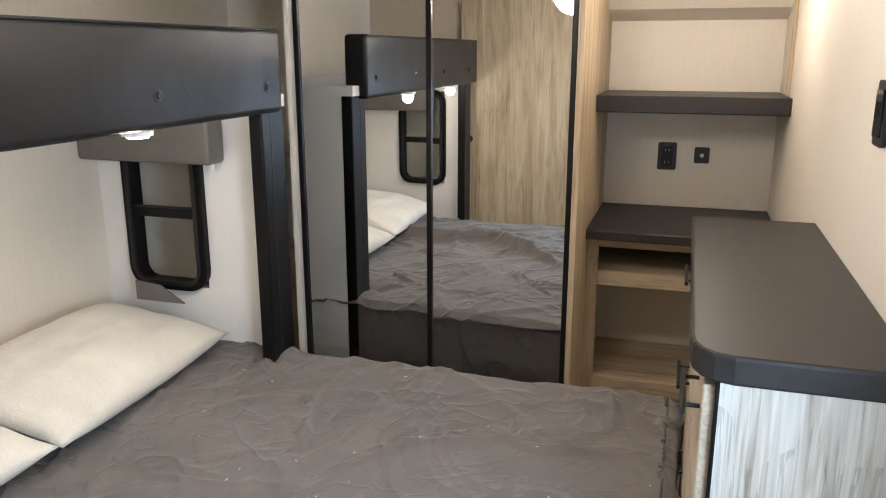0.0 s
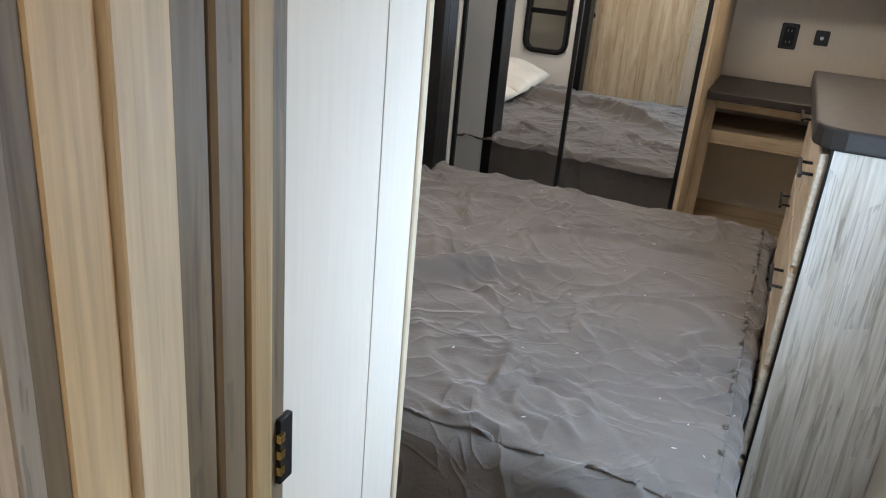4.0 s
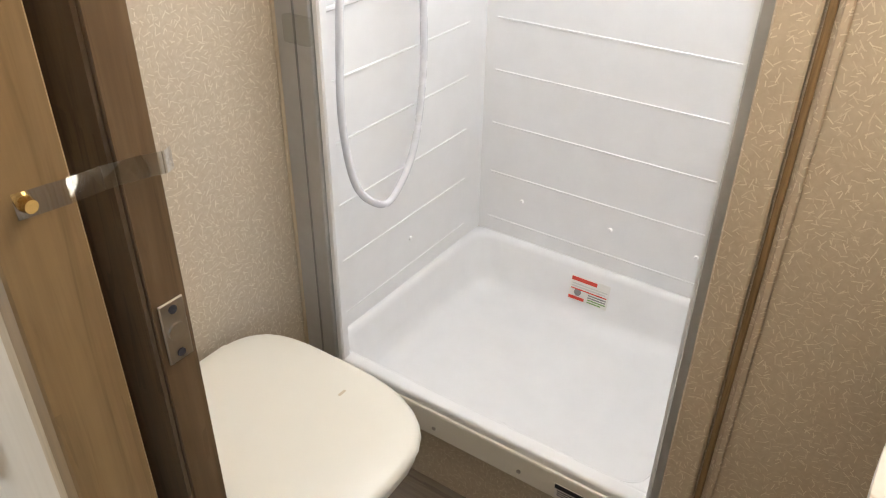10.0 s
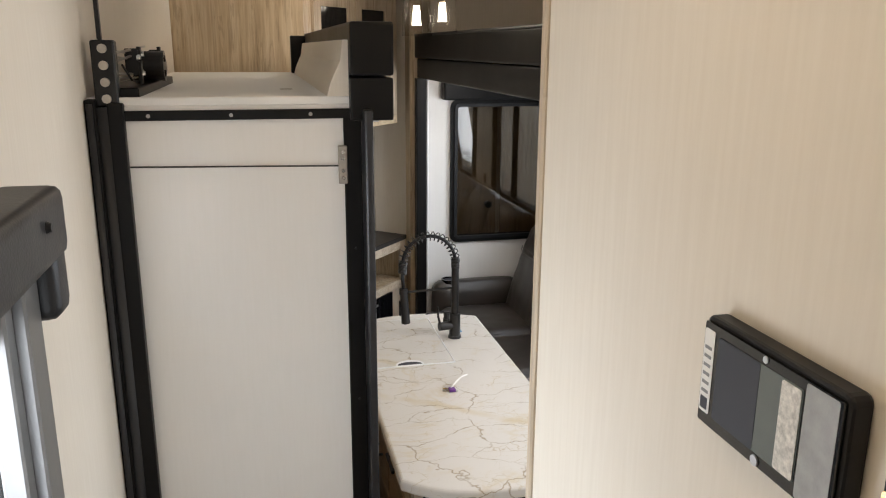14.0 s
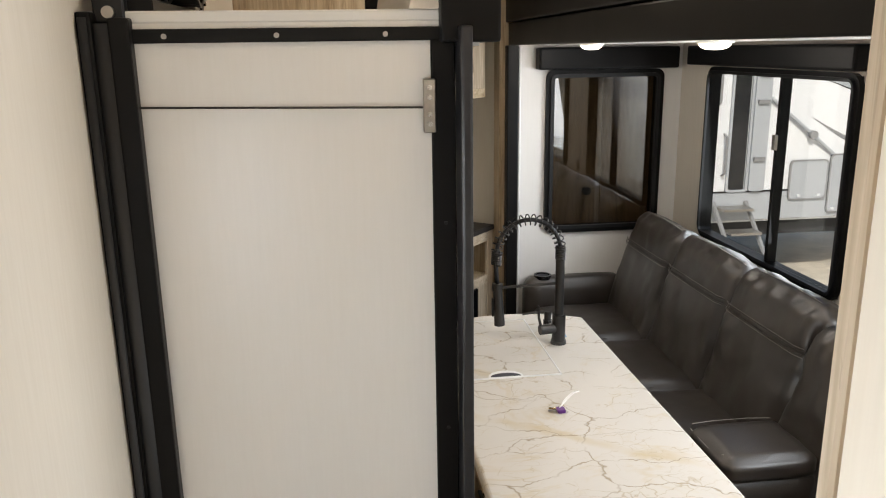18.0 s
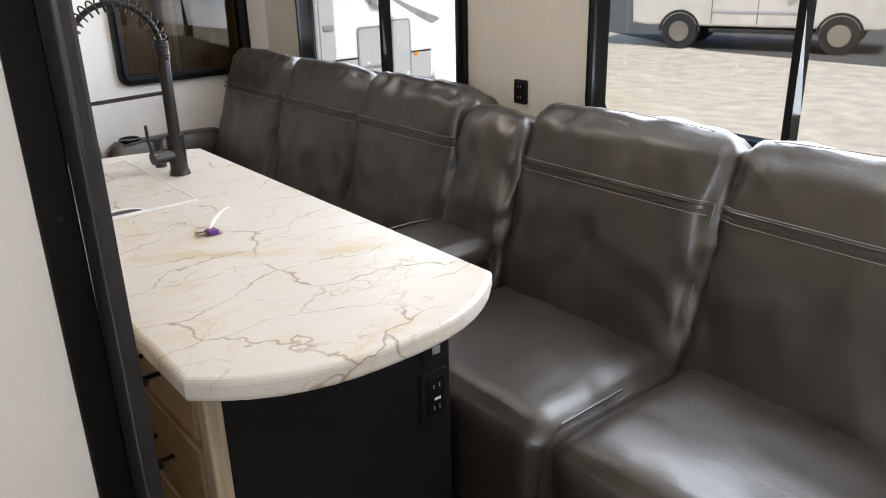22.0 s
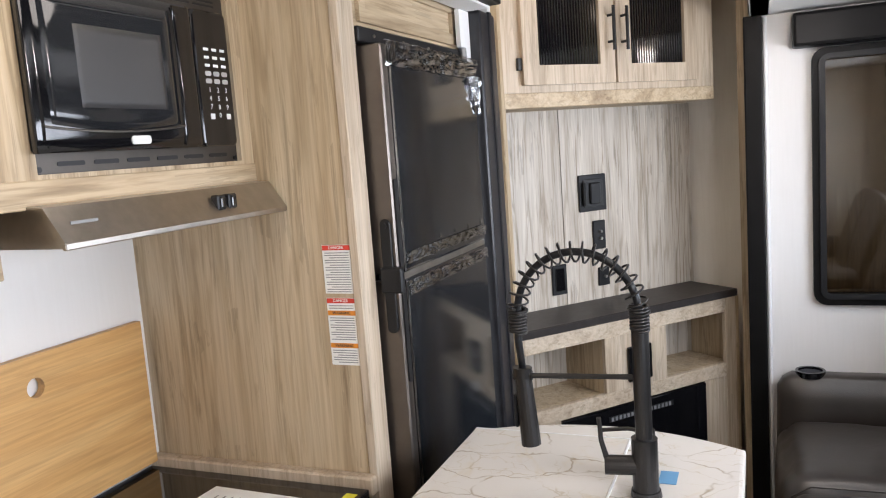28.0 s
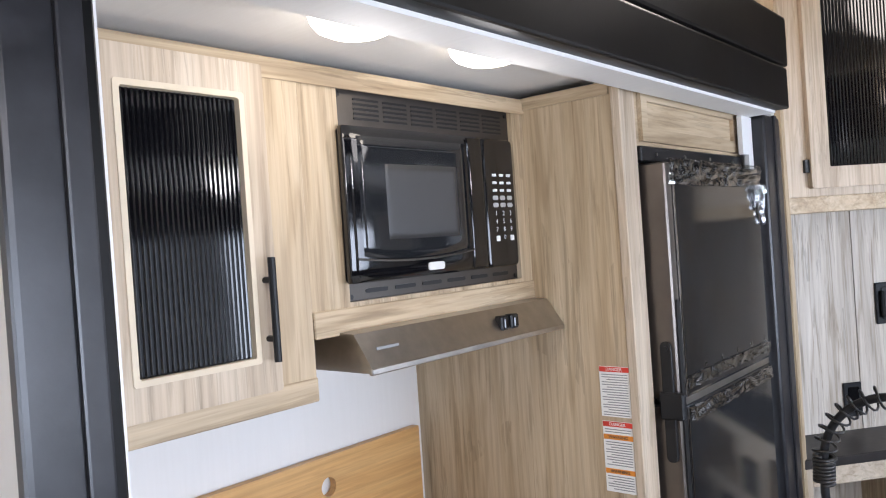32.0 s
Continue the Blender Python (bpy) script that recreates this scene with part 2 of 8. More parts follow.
def marble_mat(name, base, vein, warm, band_at=None):
    a = Mat(name, base, 0.38, 0.0, 0.35)
    v = a.coords((1, 1, 1), False)
    warp = a.n("TexNoise", Scale=4.5, Detail=4.0, Roughness=0.6)
    a.l(v, warp.inputs["Vector"])
    sc = a.n("VectorMath")
    sc.operation = "SCALE"
    sc.inputs["Scale"].default_value = 0.17
    a.l(warp.outputs["Color"], sc.inputs[0])
    ad = a.n("VectorMath")
    a.l(v, ad.inputs[0])
    a.l(sc.outputs[0], ad.inputs[1])
    stretch = a.n("Mapping")
    stretch.inputs["Rotation"].default_value = (0, 0, radians(34))
    stretch.inputs["Scale"].default_value = (0.62, 1.25, 1.0)
    if band_at is None:
        stretch.inputs["Location"].default_value = (3.73, 1.41, 0.4)
    a.l(ad.outputs[0], stretch.inputs["Vector"])

    def cracks(scale, width):
        vo = a.n("TexVoronoi", Scale=scale)
        vo.feature = "DISTANCE_TO_EDGE"
        a.l(stretch.outputs[0], vo.inputs["Vector"])
        return a.ramp(vo.outputs["Distance"], [(0.0, (1, 1, 1)), (width, (0, 0, 0))])

    m1, m2 = a.noise(v, 6.5, 3), a.noise(v, 11.0, 3)
    c = a.ramp(a.noise(v, 1.6, 4), [(0.3, base), (0.75, tuple(b * 0.95 for b in base))])
    r3 = a.math("ABSOLUTE", a.math("SUBTRACT", a.noise(v, 1.9, 5, 0.6, 0.9), 0.5))
    soft = a.math("MULTIPLY", a.ramp(r3, [(0.0, (1, 1, 1)), (0.022, (0, 0, 0))]), a.ramp(m1, [(0.45, (0, 0, 0)), (0.65, (1, 1, 1))]))
    c = a.mix(a.math("MULTIPLY", soft, 0.55), c, warm)
    if band_at is not None:
        dt = a.n("VectorMath")
        dt.operation = "DOT_PRODUCT"
        dt.inputs[1].default_value = (0.564, 0.826, 0)
        a.l(v, dt.inputs[0])
        away = a.math("ABSOLUTE", a.math("ADD", a.math("SUBTRACT", dt.outputs["Value"], band_at), a.math("MULTIPLY", a.math("SUBTRACT", a.noise(v, 5.0, 4), 0.5), 0.12)))
        band = a.ramp(away, [(0.0, (1, 1, 1)), (0.014, (0.7, 0.7, 0.7)), (0.026, (0, 0, 0))])
        c = a.mix(a.math("MULTIPLY", band, a.ramp(a.noise(v, 3.1, 3), [(0.38, (0.1, 0.1, 0.1)), (0.6, (0.85, 0.85, 0.85))])), c, warm)
    l1 = a.math("MULTIPLY", cracks(5.0, 0.015), a.ramp(m1, [(0.36, (0, 0, 0)), (0.50, (0.95, 0.95, 0.95))]))
    l2 = a.math("MULTIPLY", cracks(9.5, 0.016), a.ramp(m2, [(0.46, (0, 0, 0)), (0.58, (0.75, 0.75, 0.75))]))
    l3 = a.math("MULTIPLY", cracks(15.0, 0.014 if band_at else 0.004), a.ramp(a.noise(v, 8.0, 3), [(0.47, (0, 0, 0)), (0.60, (0.6, 0.6, 0.6))]))
    weight = 1.0 if band_at is not None else 0.5
    c = a.mix(a.math("MULTIPLY", l3, weight), c, a.mix(0.65, vein, warm))
    c = a.mix(a.math("MULTIPLY", l1, weight), c, vein)
    c = a.mix(a.math("MULTIPLY", l2, weight), c, a.mix(0.5, vein, warm))
    a.color(c)
    return a.m


def glass_mat(name, tint=(0.95, 0.97, 0.97), base=0.03):
    a = Mat(name)
    tr, gl, lw, mx = a.n("BsdfTransparent", Color=(*tint, 1)), a.n("BsdfGlossy", Roughness=0.02), a.n("LayerWeight", Blend=0.5), a.n("MixShader")
    gloss = a.math("ADD", a.math("MULTIPLY", a.math("POWER", lw.outputs["Facing"], 4.0), 0.6), base)
    a.l(gloss, mx.inputs[0])
    a.l(tr.outputs[0], mx.inputs[1])
    a.l(gl.outputs[0], mx.inputs[2])
    a.l(mx.outputs[0], a.out.inputs["Surface"])
    return a.m


def glow_mat(name, color, strength):
    a = Mat(name, color)
    a.p.inputs["Emission Color"].default_value = (*color, 1)
    a.p.inputs["Emission Strength"].default_value = strength
    return a.m


WOOD = wood_mat("grey_oak_laminate", (0.25, 0.17, 0.095), (0.50, 0.385, 0.245), (0.64, 0.53, 0.375), vein=0.36)
WOOD_X = wood_mat("grey_oak_laminate_across", (0.25, 0.17, 0.095), (0.50, 0.385, 0.245), (0.64, 0.53, 0.375), axis=0, vein=0.36)
WOOD_Y = wood_mat("grey_oak_laminate_along", (0.25, 0.17, 0.095), (0.50, 0.385, 0.245), (0.64, 0.53, 0.375), axis=1, vein=0.36)
GREY_WOOD = wood_mat("dark_grey_oak", (0.15, 0.125, 0.10), (0.33, 0.295, 0.25), (0.47, 0.43, 0.375))
# paler, greyer copy of the oak laminate, with daylight put into its colour
UNIT_WOOD = wood_mat("daylit_pale_oak_laminate", (0.30, 0.255, 0.20), (0.55, 0.49, 0.41), (0.72, 0.67, 0.59))
PALE_WOOD = wood_mat("pale_oak_frame", (0.36, 0.28, 0.19), (0.53, 0.43, 0.315), (0.65, 0.555, 0.43), vein=0.3)
PALE_WOOD_Y = wood_mat("pale_oak_rail", (0.36, 0.28, 0.19), (0.53, 0.43, 0.315), (0.65, 0.555, 0.43), axis=1, vein=0.3)
CASING_AND_SHADOW = wood_mat("brown_casing_and_shadow", (0.09, 0.062, 0.034), (0.19, 0.14, 0.085), (0.28, 0.22, 0.145), vein=0.4)
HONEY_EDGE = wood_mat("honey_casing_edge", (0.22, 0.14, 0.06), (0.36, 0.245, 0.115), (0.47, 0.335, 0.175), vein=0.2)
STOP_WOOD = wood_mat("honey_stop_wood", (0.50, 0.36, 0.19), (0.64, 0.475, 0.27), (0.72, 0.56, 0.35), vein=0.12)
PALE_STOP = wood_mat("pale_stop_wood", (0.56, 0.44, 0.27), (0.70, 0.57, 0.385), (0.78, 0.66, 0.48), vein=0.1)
DARK_WOOD = wood_mat("dark_brown_wood", (0.07, 0.042, 0.02), (0.14, 0.088, 0.045), (0.22, 0.15, 0.085), vein=0.4)
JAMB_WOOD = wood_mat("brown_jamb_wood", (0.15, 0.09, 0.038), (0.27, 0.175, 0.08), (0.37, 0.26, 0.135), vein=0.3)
DRAWER_WOOD = wood_mat("honey_drawer_wood", (0.36, 0.25, 0.14), (0.52, 0.38, 0.23), (0.63, 0.49, 0.32), axis=1, vein=0.2)
BAMBOO = wood_mat("bamboo_board", (0.50, 0.27, 0.09), (0.66, 0.38, 0.14), (0.74, 0.47, 0.2), axis=1, rough=0.4, vein=0.1)
FLOOR_WOOD = wood_mat("grey_brown_floor_plank", (0.09, 0.07, 0.055), (0.19, 0.155, 0.12), (0.29, 0.245, 0.2), axis=1, rough=0.45)
PAPER = paper_mat("cream_wall_paper", (0.70, 0.635, 0.54), (0.76, 0.70, 0.61))
WHITE_PANEL = paper_mat("white_slide_panel", (0.78, 0.76, 0.73), (0.81, 0.79, 0.765), rough=0.3)
WHITE_CEIL = paper_mat("white_ceiling_panel", (0.78, 0.765, 0.74), (0.82, 0.81, 0.79), streak=0)
BATH_PAPER = strand_paper("tan_strand_wall_paper", (0.50, 0.415, 0.31), (0.56, 0.475, 0.365), (0.80, 0.73, 0.60))
CREAM_TRIM = plain("cream_trim", (0.62, 0.53, 0.39), 0.45)
SHOWER = plain("white_shower_plastic", (0.86, 0.86, 0.87), 0.22, var=0.02, bump=0)
PORCELAIN = plain("white_porcelain", (0.86, 0.83, 0.77), 0.12, var=0.02, bump=0, coat=0.5)
BISQUE = plain("bisque_seat_plastic", (0.80, 0.77, 0.69), 0.34, var=0.012, scale=3, bump=0)
BLACK = plain("black_plastic", (0.010, 0.010, 0.011), 0.38, var=0.2, spec=0.35)
BLACK_GLOSS = plain("black_gloss_glass", (0.005, 0.005, 0.006), 0.06, var=0.2, bump=0, coat=0.3)
BLACK_SATIN = plain("black_satin_trim", (0.0065, 0.006, 0.0058), 0.38, var=0.3, scale=4, spec=0.17)
POST_BLACK = plain("black_extruded_post", (0.018, 0.018, 0.021), 0.3, var=0.3, scale=22, bump=0.1)
RUBBER = plain("black_rubber", (0.02, 0.02, 0.021), 0.6)
DARK_METAL = plain("gunmetal_fixture", (0.045, 0.043, 0.042), 0.30, 0.8, bump=0.02)
SATIN_FRAME = plain("satin_black_metal", (0.085, 0.076, 0.068), 0.36, 0.8, var=0.1)
STEEL = plain("brushed_steel", (0.46, 0.43, 0.39), 0.3, 1.0, var=0.1, scale=30)
FRIDGE_GLASS = plain("film_wrapped_black_glass", (0.013, 0.015, 0.018), 0.11, var=0.5, scale=3, bump=0.02, coat=0.6)
FRIDGE_EDGE = plain("dark_bronze_metal", (0.16, 0.14, 0.125), 0.32, 0.9, var=0.1)
MESH = plain("microwave_window_mesh", (0.030, 0.030, 0.031), 0.42, bump=0)
CHROME = plain("chrome", (0.75, 0.75, 0.75), 0.12, 1.0, bump=0)
BRASS = plain("brass", (0.72, 0.5, 0.2), 0.25, 1.0, bump=0)
GREY_FRAME = plain("grey_shower_frame", (0.5, 0.5, 0.5), 0.35, 0.6)
JAMB_METAL = plain("satin_grey_jamb", (0.16, 0.158, 0.155), 0.35, 0.5)
PEELING = plain("bubbled_film", (0.66, 0.64, 0.60), 0.35, var=0.35, scale=240, bump=0.4)
GREY_FILM = plain("cloudy_grey_film", (0.30, 0.295, 0.285), 0.30, var=0.15, scale=60, bump=0.2)
WHITE_PLASTIC = plain("white_plastic", (0.8, 0.8, 0.79), 0.35, var=0.03)
HOSE = plain("white_shower_hose", (0.74, 0.74, 0.78), 0.25, var=0.03)
CHARCOAL_TOP = plain("charcoal_laminate_top", (0.030, 0.026, 0.024), 0.40, spec=0.2, var=0.15, scale=40)
LEATHER = leather_mat("dark_brown_leatherette", (0.0285, 0.0228, 0.0190), 0.37, 0.95)
PAD = leather_mat("charcoal_vinyl_pad", (0.011, 0.011, 0.012), 0.42, 0.3)
THREAD = plain("grey_stitching", (0.32, 0.3, 0.28), 0.7)
PADLIGHT = leather_mat("grey_vinyl_box", (0.13, 0.122, 0.112), 0.42)
MARBLE = marble_mat("white_marble_laminate", (0.64, 0.605, 0.555), (0.30, 0.235, 0.15), (0.56, 0.46, 0.29), 0.2355)
VANITY_MARBLE = marble_mat("cream_marble_laminate", (0.85, 0.82, 0.77), (0.33, 0.24, 0.13), (0.66, 0.55, 0.4))
MIRROR = Mat("mirror", (0.86, 0.87, 0.87), 0.012, 1.0).m
GLASS = glass_mat("window_glass")
STRAP = glass_mat("clear_strap_plastic", (0.93, 0.93, 0.92), 0.14)
FILM = glass_mat("crinkled_clear_film", (0.90, 0.90, 0.90), 0.16)
TINTED = glass_mat("tinted_window_glass", (0.62, 0.58, 0.52), 0.12)
CLEAR = glass_mat("clear_plastic", (0.93, 0.93, 0.92), 0.05)
LED = glow_mat("lit_led_diffuser", (1.0, 0.88, 0.68), 9.0)
STICKER = plain("white_label_paper", (0.8, 0.79, 0.76), 0.5, var=0.03)
RED = plain("red_print", (0.62, 0.05, 0.03), 0.5)
ORANGE = plain("orange_print", (0.75, 0.27, 0.03), 0.5)
YELLOW = plain("yellow_print", (0.75, 0.66, 0.04), 0.5)
INK = plain("grey_print", (0.25, 0.25, 0.25), 0.6)
DARK_INK = plain("dark_print", (0.03, 0.03, 0.04), 0.6)
PALE_INK = plain("pale_print", (0.62, 0.62, 0.6), 0.6)
GREEN_INK = plain("green_print", (0.2, 0.36, 0.12), 0.6)
# base grey is lifted: reflected light on the panels is in the colour
SCREEN = plain("grey_lcd_with_sheen", (0.13, 0.15, 0.145), 0.18, var=0.1, bump=0)
PURPLE = plain("purple_key_fob", (0.12, 0.03, 0.2), 0.35)


def fabric(name, c, scale, crumpled=False):
    a = Mat(name, c, 0.85)
    v = a.coords((1, 1, 1))
    w = a.noise(v, scale, 3)
    g = a.noise(v, 4, 5, 0.6)
    a.color(a.mix(0.4, a.ramp(g, [(0.3, tuple(x * 0.8 for x in c)), (0.7, tuple(min(x * 1.18, 1) for x in c))]), a.ramp(w, [(0.3, tuple(x * 0.75 for x in c)), (0.7, tuple(min(x * 1.2, 1) for x in c))])))
    relief = a.math("ADD", w, a.math("MULTIPLY", a.noise(v, 38, 4, 0.6, 1.5), 3.0))
    if crumpled:
        # sharp creases of a cloth that was folded away
        for size, warp, lift in ((1.7, 1.6, 10.0), (4.5, 1.2, 3.5)):
            ridge = a.math("SUBTRACT", 1.0, a.math("MULTIPLY", a.math("ABSOLUTE", a.math("SUBTRACT", a.noise(v, size, 2, 0.45, warp), 0.5)), 16.0))
            relief = a.math("ADD", relief, a.math("MULTIPLY", a.math("POWER", a.math("MAXIMUM", ridge, 0.0), 2.5), lift))
    a.bump(relief, 0.45 if crumpled else 0.3, 0.0018)
    a.p.inputs["Sheen Weight"].default_value = 0.25
    return a.m


BEDDING = fabric("grey_brown_bedspread", (0.125, 0.108, 0.096), 420, True)
LINT = plain("white_lint", (0.75, 0.74, 0.72), 0.9)
LINEN = fabric("off_white_pillow_linen", (0.70, 0.66, 0.58), 260)
GRASS = plain("grass", (0.09, 0.12, 0.03), 0.9, var=0.4, scale=6)
SAND = plain("pale_sandy_gravel", (0.66, 0.59, 0.48), 0.9, var=0.22, scale=3, bump=0.4)
ASPHALT = plain("asphalt", (0.11, 0.108, 0.105), 0.85, var=0.2, scale=3)
RV_WHITE = plain("white_gelcoat", (0.78, 0.79, 0.80), 0.25, var=0.03)
RV_GREY = plain("grey_gelcoat", (0.42, 0.44, 0.46), 0.3, var=0.05)
RV_GLASS = plain("dark_vehicle_glass", (0.014, 0.015, 0.017), 0.06, bump=0, coat=0.3)
TRUCK_PAINT = plain("dusty_white_truck_paint", (0.66, 0.63, 0.58), 0.35, var=0.12, scale=2.5)
TYRE = plain("tyre_rubber", (0.022, 0.022, 0.022), 0.75)
LEAF = plain("far_foliage", (0.05, 0.075, 0.025), 0.9, var=0.5, scale=1.5)

# ---- building helpers ----
PLACE = {}


def thing(name, label, category, at=(0, 0, 0), group="", kind="", turn=0.0):
    """An Empty at a thing's base, which parents its parts."""
    ob = new(name)
    ob.empty_display_size = 0.05
    PLACE[ob] = pose(*at, 0, 0, turn)
    ob.matrix_world = PLACE[ob]
    return tagged(ob, label, category, group, kind)


def part(name, bm, mat, parent=None, label="", smooth=False, xf=None):
    """Links a bmesh, given in world coordinates (or moved by xf), as one mesh object under a thing or part."""
    if xf is not None:
        bm.transform(xf)
    lo = Vector([min(v.co[i] for v in bm.verts) for i in range(3)])
    hi = Vector([max(v.co[i] for v in bm.verts) for i in range(3)])
    mid = Vector(((lo.x + hi.x) / 2, (lo.y + hi.y) / 2, lo.z))
    bmesh.ops.translate(bm, verts=bm.verts, vec=-mid)
    me = bpy.data.meshes.new(name)
    bm.to_mesh(me)
    bm.free()
    me.materials.append(mat)
    if smooth:
        me.shade_smooth()
    ob = new(name, me)
    PLACE[ob] = Matrix.Translation(mid)
    ob.matrix_basis = PLACE[ob]
    if parent:
        ob.parent = parent
        ob.matrix_parent_inverse = PLACE[parent].inverted()
    if label:
        ob["label"] = label
    return ob


def solo(name, bm, mat, label, category, kind="", group="", smooth=False, xf=None):
    return tagged(part(name, bm, mat, None, "", smooth, xf), label, category, group, kind)


def wall(name, bm, mat, label, category="wall"):
    return solo(name, bm, mat, label, category, "structure")


def box(x0, x1, y0, y1, z0, z1, bev=0.0, seg=1):
    bm = bmesh.new()
    bmesh.ops.create_cube(bm, size=1.0)
    for v in bm.verts:
        v.co = Vector((x0 + (v.co.x + 0.5) * (x1 - x0), y0 + (v.co.y + 0.5) * (y1 - y0), z0 + (v.co.z + 0.5) * (z1 - z0)))
    if bev:
        bmesh.ops.bevel(bm, geom=bm.edges[:], offset=bev, segments=seg, profile=0.6, affect="EDGES")
    return bm


def join(*bms):
    out = bmesh.new()
    for b in bms:
        me = bpy.data.meshes.new("tmp")
        b.to_mesh(me)
        b.free()
        out.from_mesh(me)
        bpy.data.meshes.remove(me)
    return out


def cyl(p0, p1, r0, r1=None, n=20, cap=True):
    p0, p1 = Vector(p0), Vector(p1)
    bm = bmesh.new()
    d = p1 - p0
    bmesh.ops.create_cone(bm, cap_ends=cap, segments=n, radius1=r0, radius2=r0 if r1 is None else r1, depth=d.length)
    bm.transform(Matrix.Translation((p0 + p1) / 2) @ d.to_track_quat("Z", "Y").to_matrix().to_4x4())
    return bm


def prism(pts, axis, a, b, bev=0.0, seg=2):
    """A flat outline of (u, v) pairs, pushed from a to b along an axis: x: (y, z), y: (x, z), z: (x, y)."""
    bm = bmesh.new()
    put = {"x": lambda u, v, w: (w, u, v), "y": lambda u, v, w: (u, w, v), "z": lambda u, v, w: (u, v, w)}[axis]
    lo = [bm.verts.new(put(u, v, a)) for u, v in pts]
    hi = [bm.verts.new(put(u, v, b)) for u, v in pts]
    n = len(pts)
    bm.faces.new(lo)
    bm.faces.new(hi)
    for i in range(n):
        bm.faces.new((lo[i], lo[(i + 1) % n], hi[(i + 1) % n], hi[i]))
    bmesh.ops.recalc_face_normals(bm, faces=bm.faces[:])
    if bev:
        rim = [e for e in bm.edges if len({f.normal.to_tuple(2) for f in e.link_faces}) == 2 and (all(v in set(hi) for v in e.verts) or all(v in set(lo) for v in e.verts))]
        bmesh.ops.bevel(bm, geom=rim, offset=bev, segments=seg, profile=0.5, affect="EDGES")
    return bm


def round_rect(u0, u1, v0, v1, r, n=5):
    pts = []
    for cu, cv, a0 in ((u1 - r, v1 - r, 0), (u0 + r, v1 - r, 90), (u0 + r, v0 + r, 180), (u1 - r, v0 + r, 270)):
        for i in range(n + 1):
            a = radians(a0 + 90 * i / n)
            pts.append((cu + r * math.cos(a), cv + r * math.sin(a)))
    return pts


def ring(outer, inner, axis, a, b):
    """A frame between two outlines with as many points, pushed from a to b."""
    bm = bmesh.new()
    put = {"x": lambda u, v, w: (w, u, v), "y": lambda u, v, w: (u, w, v), "z": lambda u, v, w: (u, v, w)}[axis]
    rows = [[bm.verts.new(put(u, v, w)) for u, v in pts] for pts, w in ((outer, a), (outer, b), (inner, b), (inner, a))]
    n = len(outer)
    for k in range(4):
        for i in range(n):
            bm.faces.new((rows[k][i], rows[k][(i + 1) % n], rows[(k + 1) % 4][(i + 1) % n], rows[(k + 1) % 4][i]))
    bmesh.ops.recalc_face_normals(bm, faces=bm.faces[:])
    return bm


def tube(pts, r, n=8, closed=False):
    """A round tube along a line of points."""
    pts = [Vector(p) for p in pts]
    bm = bmesh.new()
    rings, up = [], None
    for i, p in enumerate(pts):
        d = (pts[min(i + 1, len(pts) - 1)] - pts[max(i - 1, 0)]).normalized()
        if up is None:
            up = d.orthogonal().normalized()
        side = d.cross(up).normalized()
        up = side.cross(d).normalized()
        rr = r[i] if isinstance(r, (list, tuple)) else r
        rings.append([bm.verts.new(p + rr * (math.cos(2 * math.pi * k / n) * up + math.sin(2 * math.pi * k / n) * side)) for k in range(n)])
    for a, b in zip(rings, rings[1:]):
        for k in range(n):
            bm.faces.new((a[k], a[(k + 1) % n], b[(k + 1) % n], b[k]))
    bm.faces.new(rings[0][::-1])
    bm.faces.new(rings[-1])
    return bm


def holed(u0, u1, v0, v1, holes, axis, a, b):
    """A wall sheet with box-shaped openings that go through it; holes: (u0, u1, v0, v1)."""
    us = sorted({u0, u1, *[h[0] for h in holes], *[h[1] for h in holes]})
    vs = sorted({v0, v1, *[h[2] for h in holes], *[h[3] for h in holes]})
    us, vs = [u for u in us if u0 <= u <= u1], [v for v in vs if v0 <= v <= v1]
    put = {"x": lambda u, v, w: (w, u, v), "y": lambda u, v, w: (u, w, v), "z": lambda u, v, w: (u, v, w)}[axis]
    solid = {}
    for i in range(len(us) - 1):
        for j in range(len(vs) - 1):
            cu, cv = (us[i] + us[i + 1]) / 2, (vs[j] + vs[j + 1]) / 2
            solid[i, j] = not any(h[0] < cu < h[1] and h[2] < cv < h[3] for h in holes)
    bm = bmesh.new()
    made = {}

    def vert(i, j, w):
        if (i, j, w) not in made:
            made[i, j, w] = bm.verts.new(put(us[i], vs[j], w))
        return made[i, j, w]

    for (i, j), full in solid.items():
        if not full:
            continue
        for w in (a, b):
            bm.faces.new([vert(i, j, w), vert(i + 1, j, w), vert(i + 1, j + 1, w), vert(i, j + 1, w)])
        for di, dj, e in ((-1, 0, ((i, j), (i, j + 1))), (1, 0, ((i + 1, j), (i + 1, j + 1))), (0, -1, ((i, j), (i + 1, j))), (0, 1, ((i, j + 1), (i + 1, j + 1)))):
            if not solid.get((i + di, j + dj), False):
                bm.faces.new([vert(*e[0], a), vert(*e[1], a), vert(*e[1], b), vert(*e[0], b)])
    bmesh.ops.recalc_face_normals(bm, faces=bm.faces[:])
    return bm


# ---- the plan, in metres: x to the entry side, y to the front, z up from the living room's floor ----
STAR, PORT, FRONT, REAR, TOP = 0.42, -2.0, 4.2, -5.45, 2.62
DECK = 0.60
T = 0.05
HALL = -0.38          # face of the wall between hall and bathroom
SLIDE_Y0, SLIDE_Y1 = -4.30, -2.20   # kitchen slide-out, front to back
SOFA_Y0 = -5.07       # rear end wall of the sofa slide-out

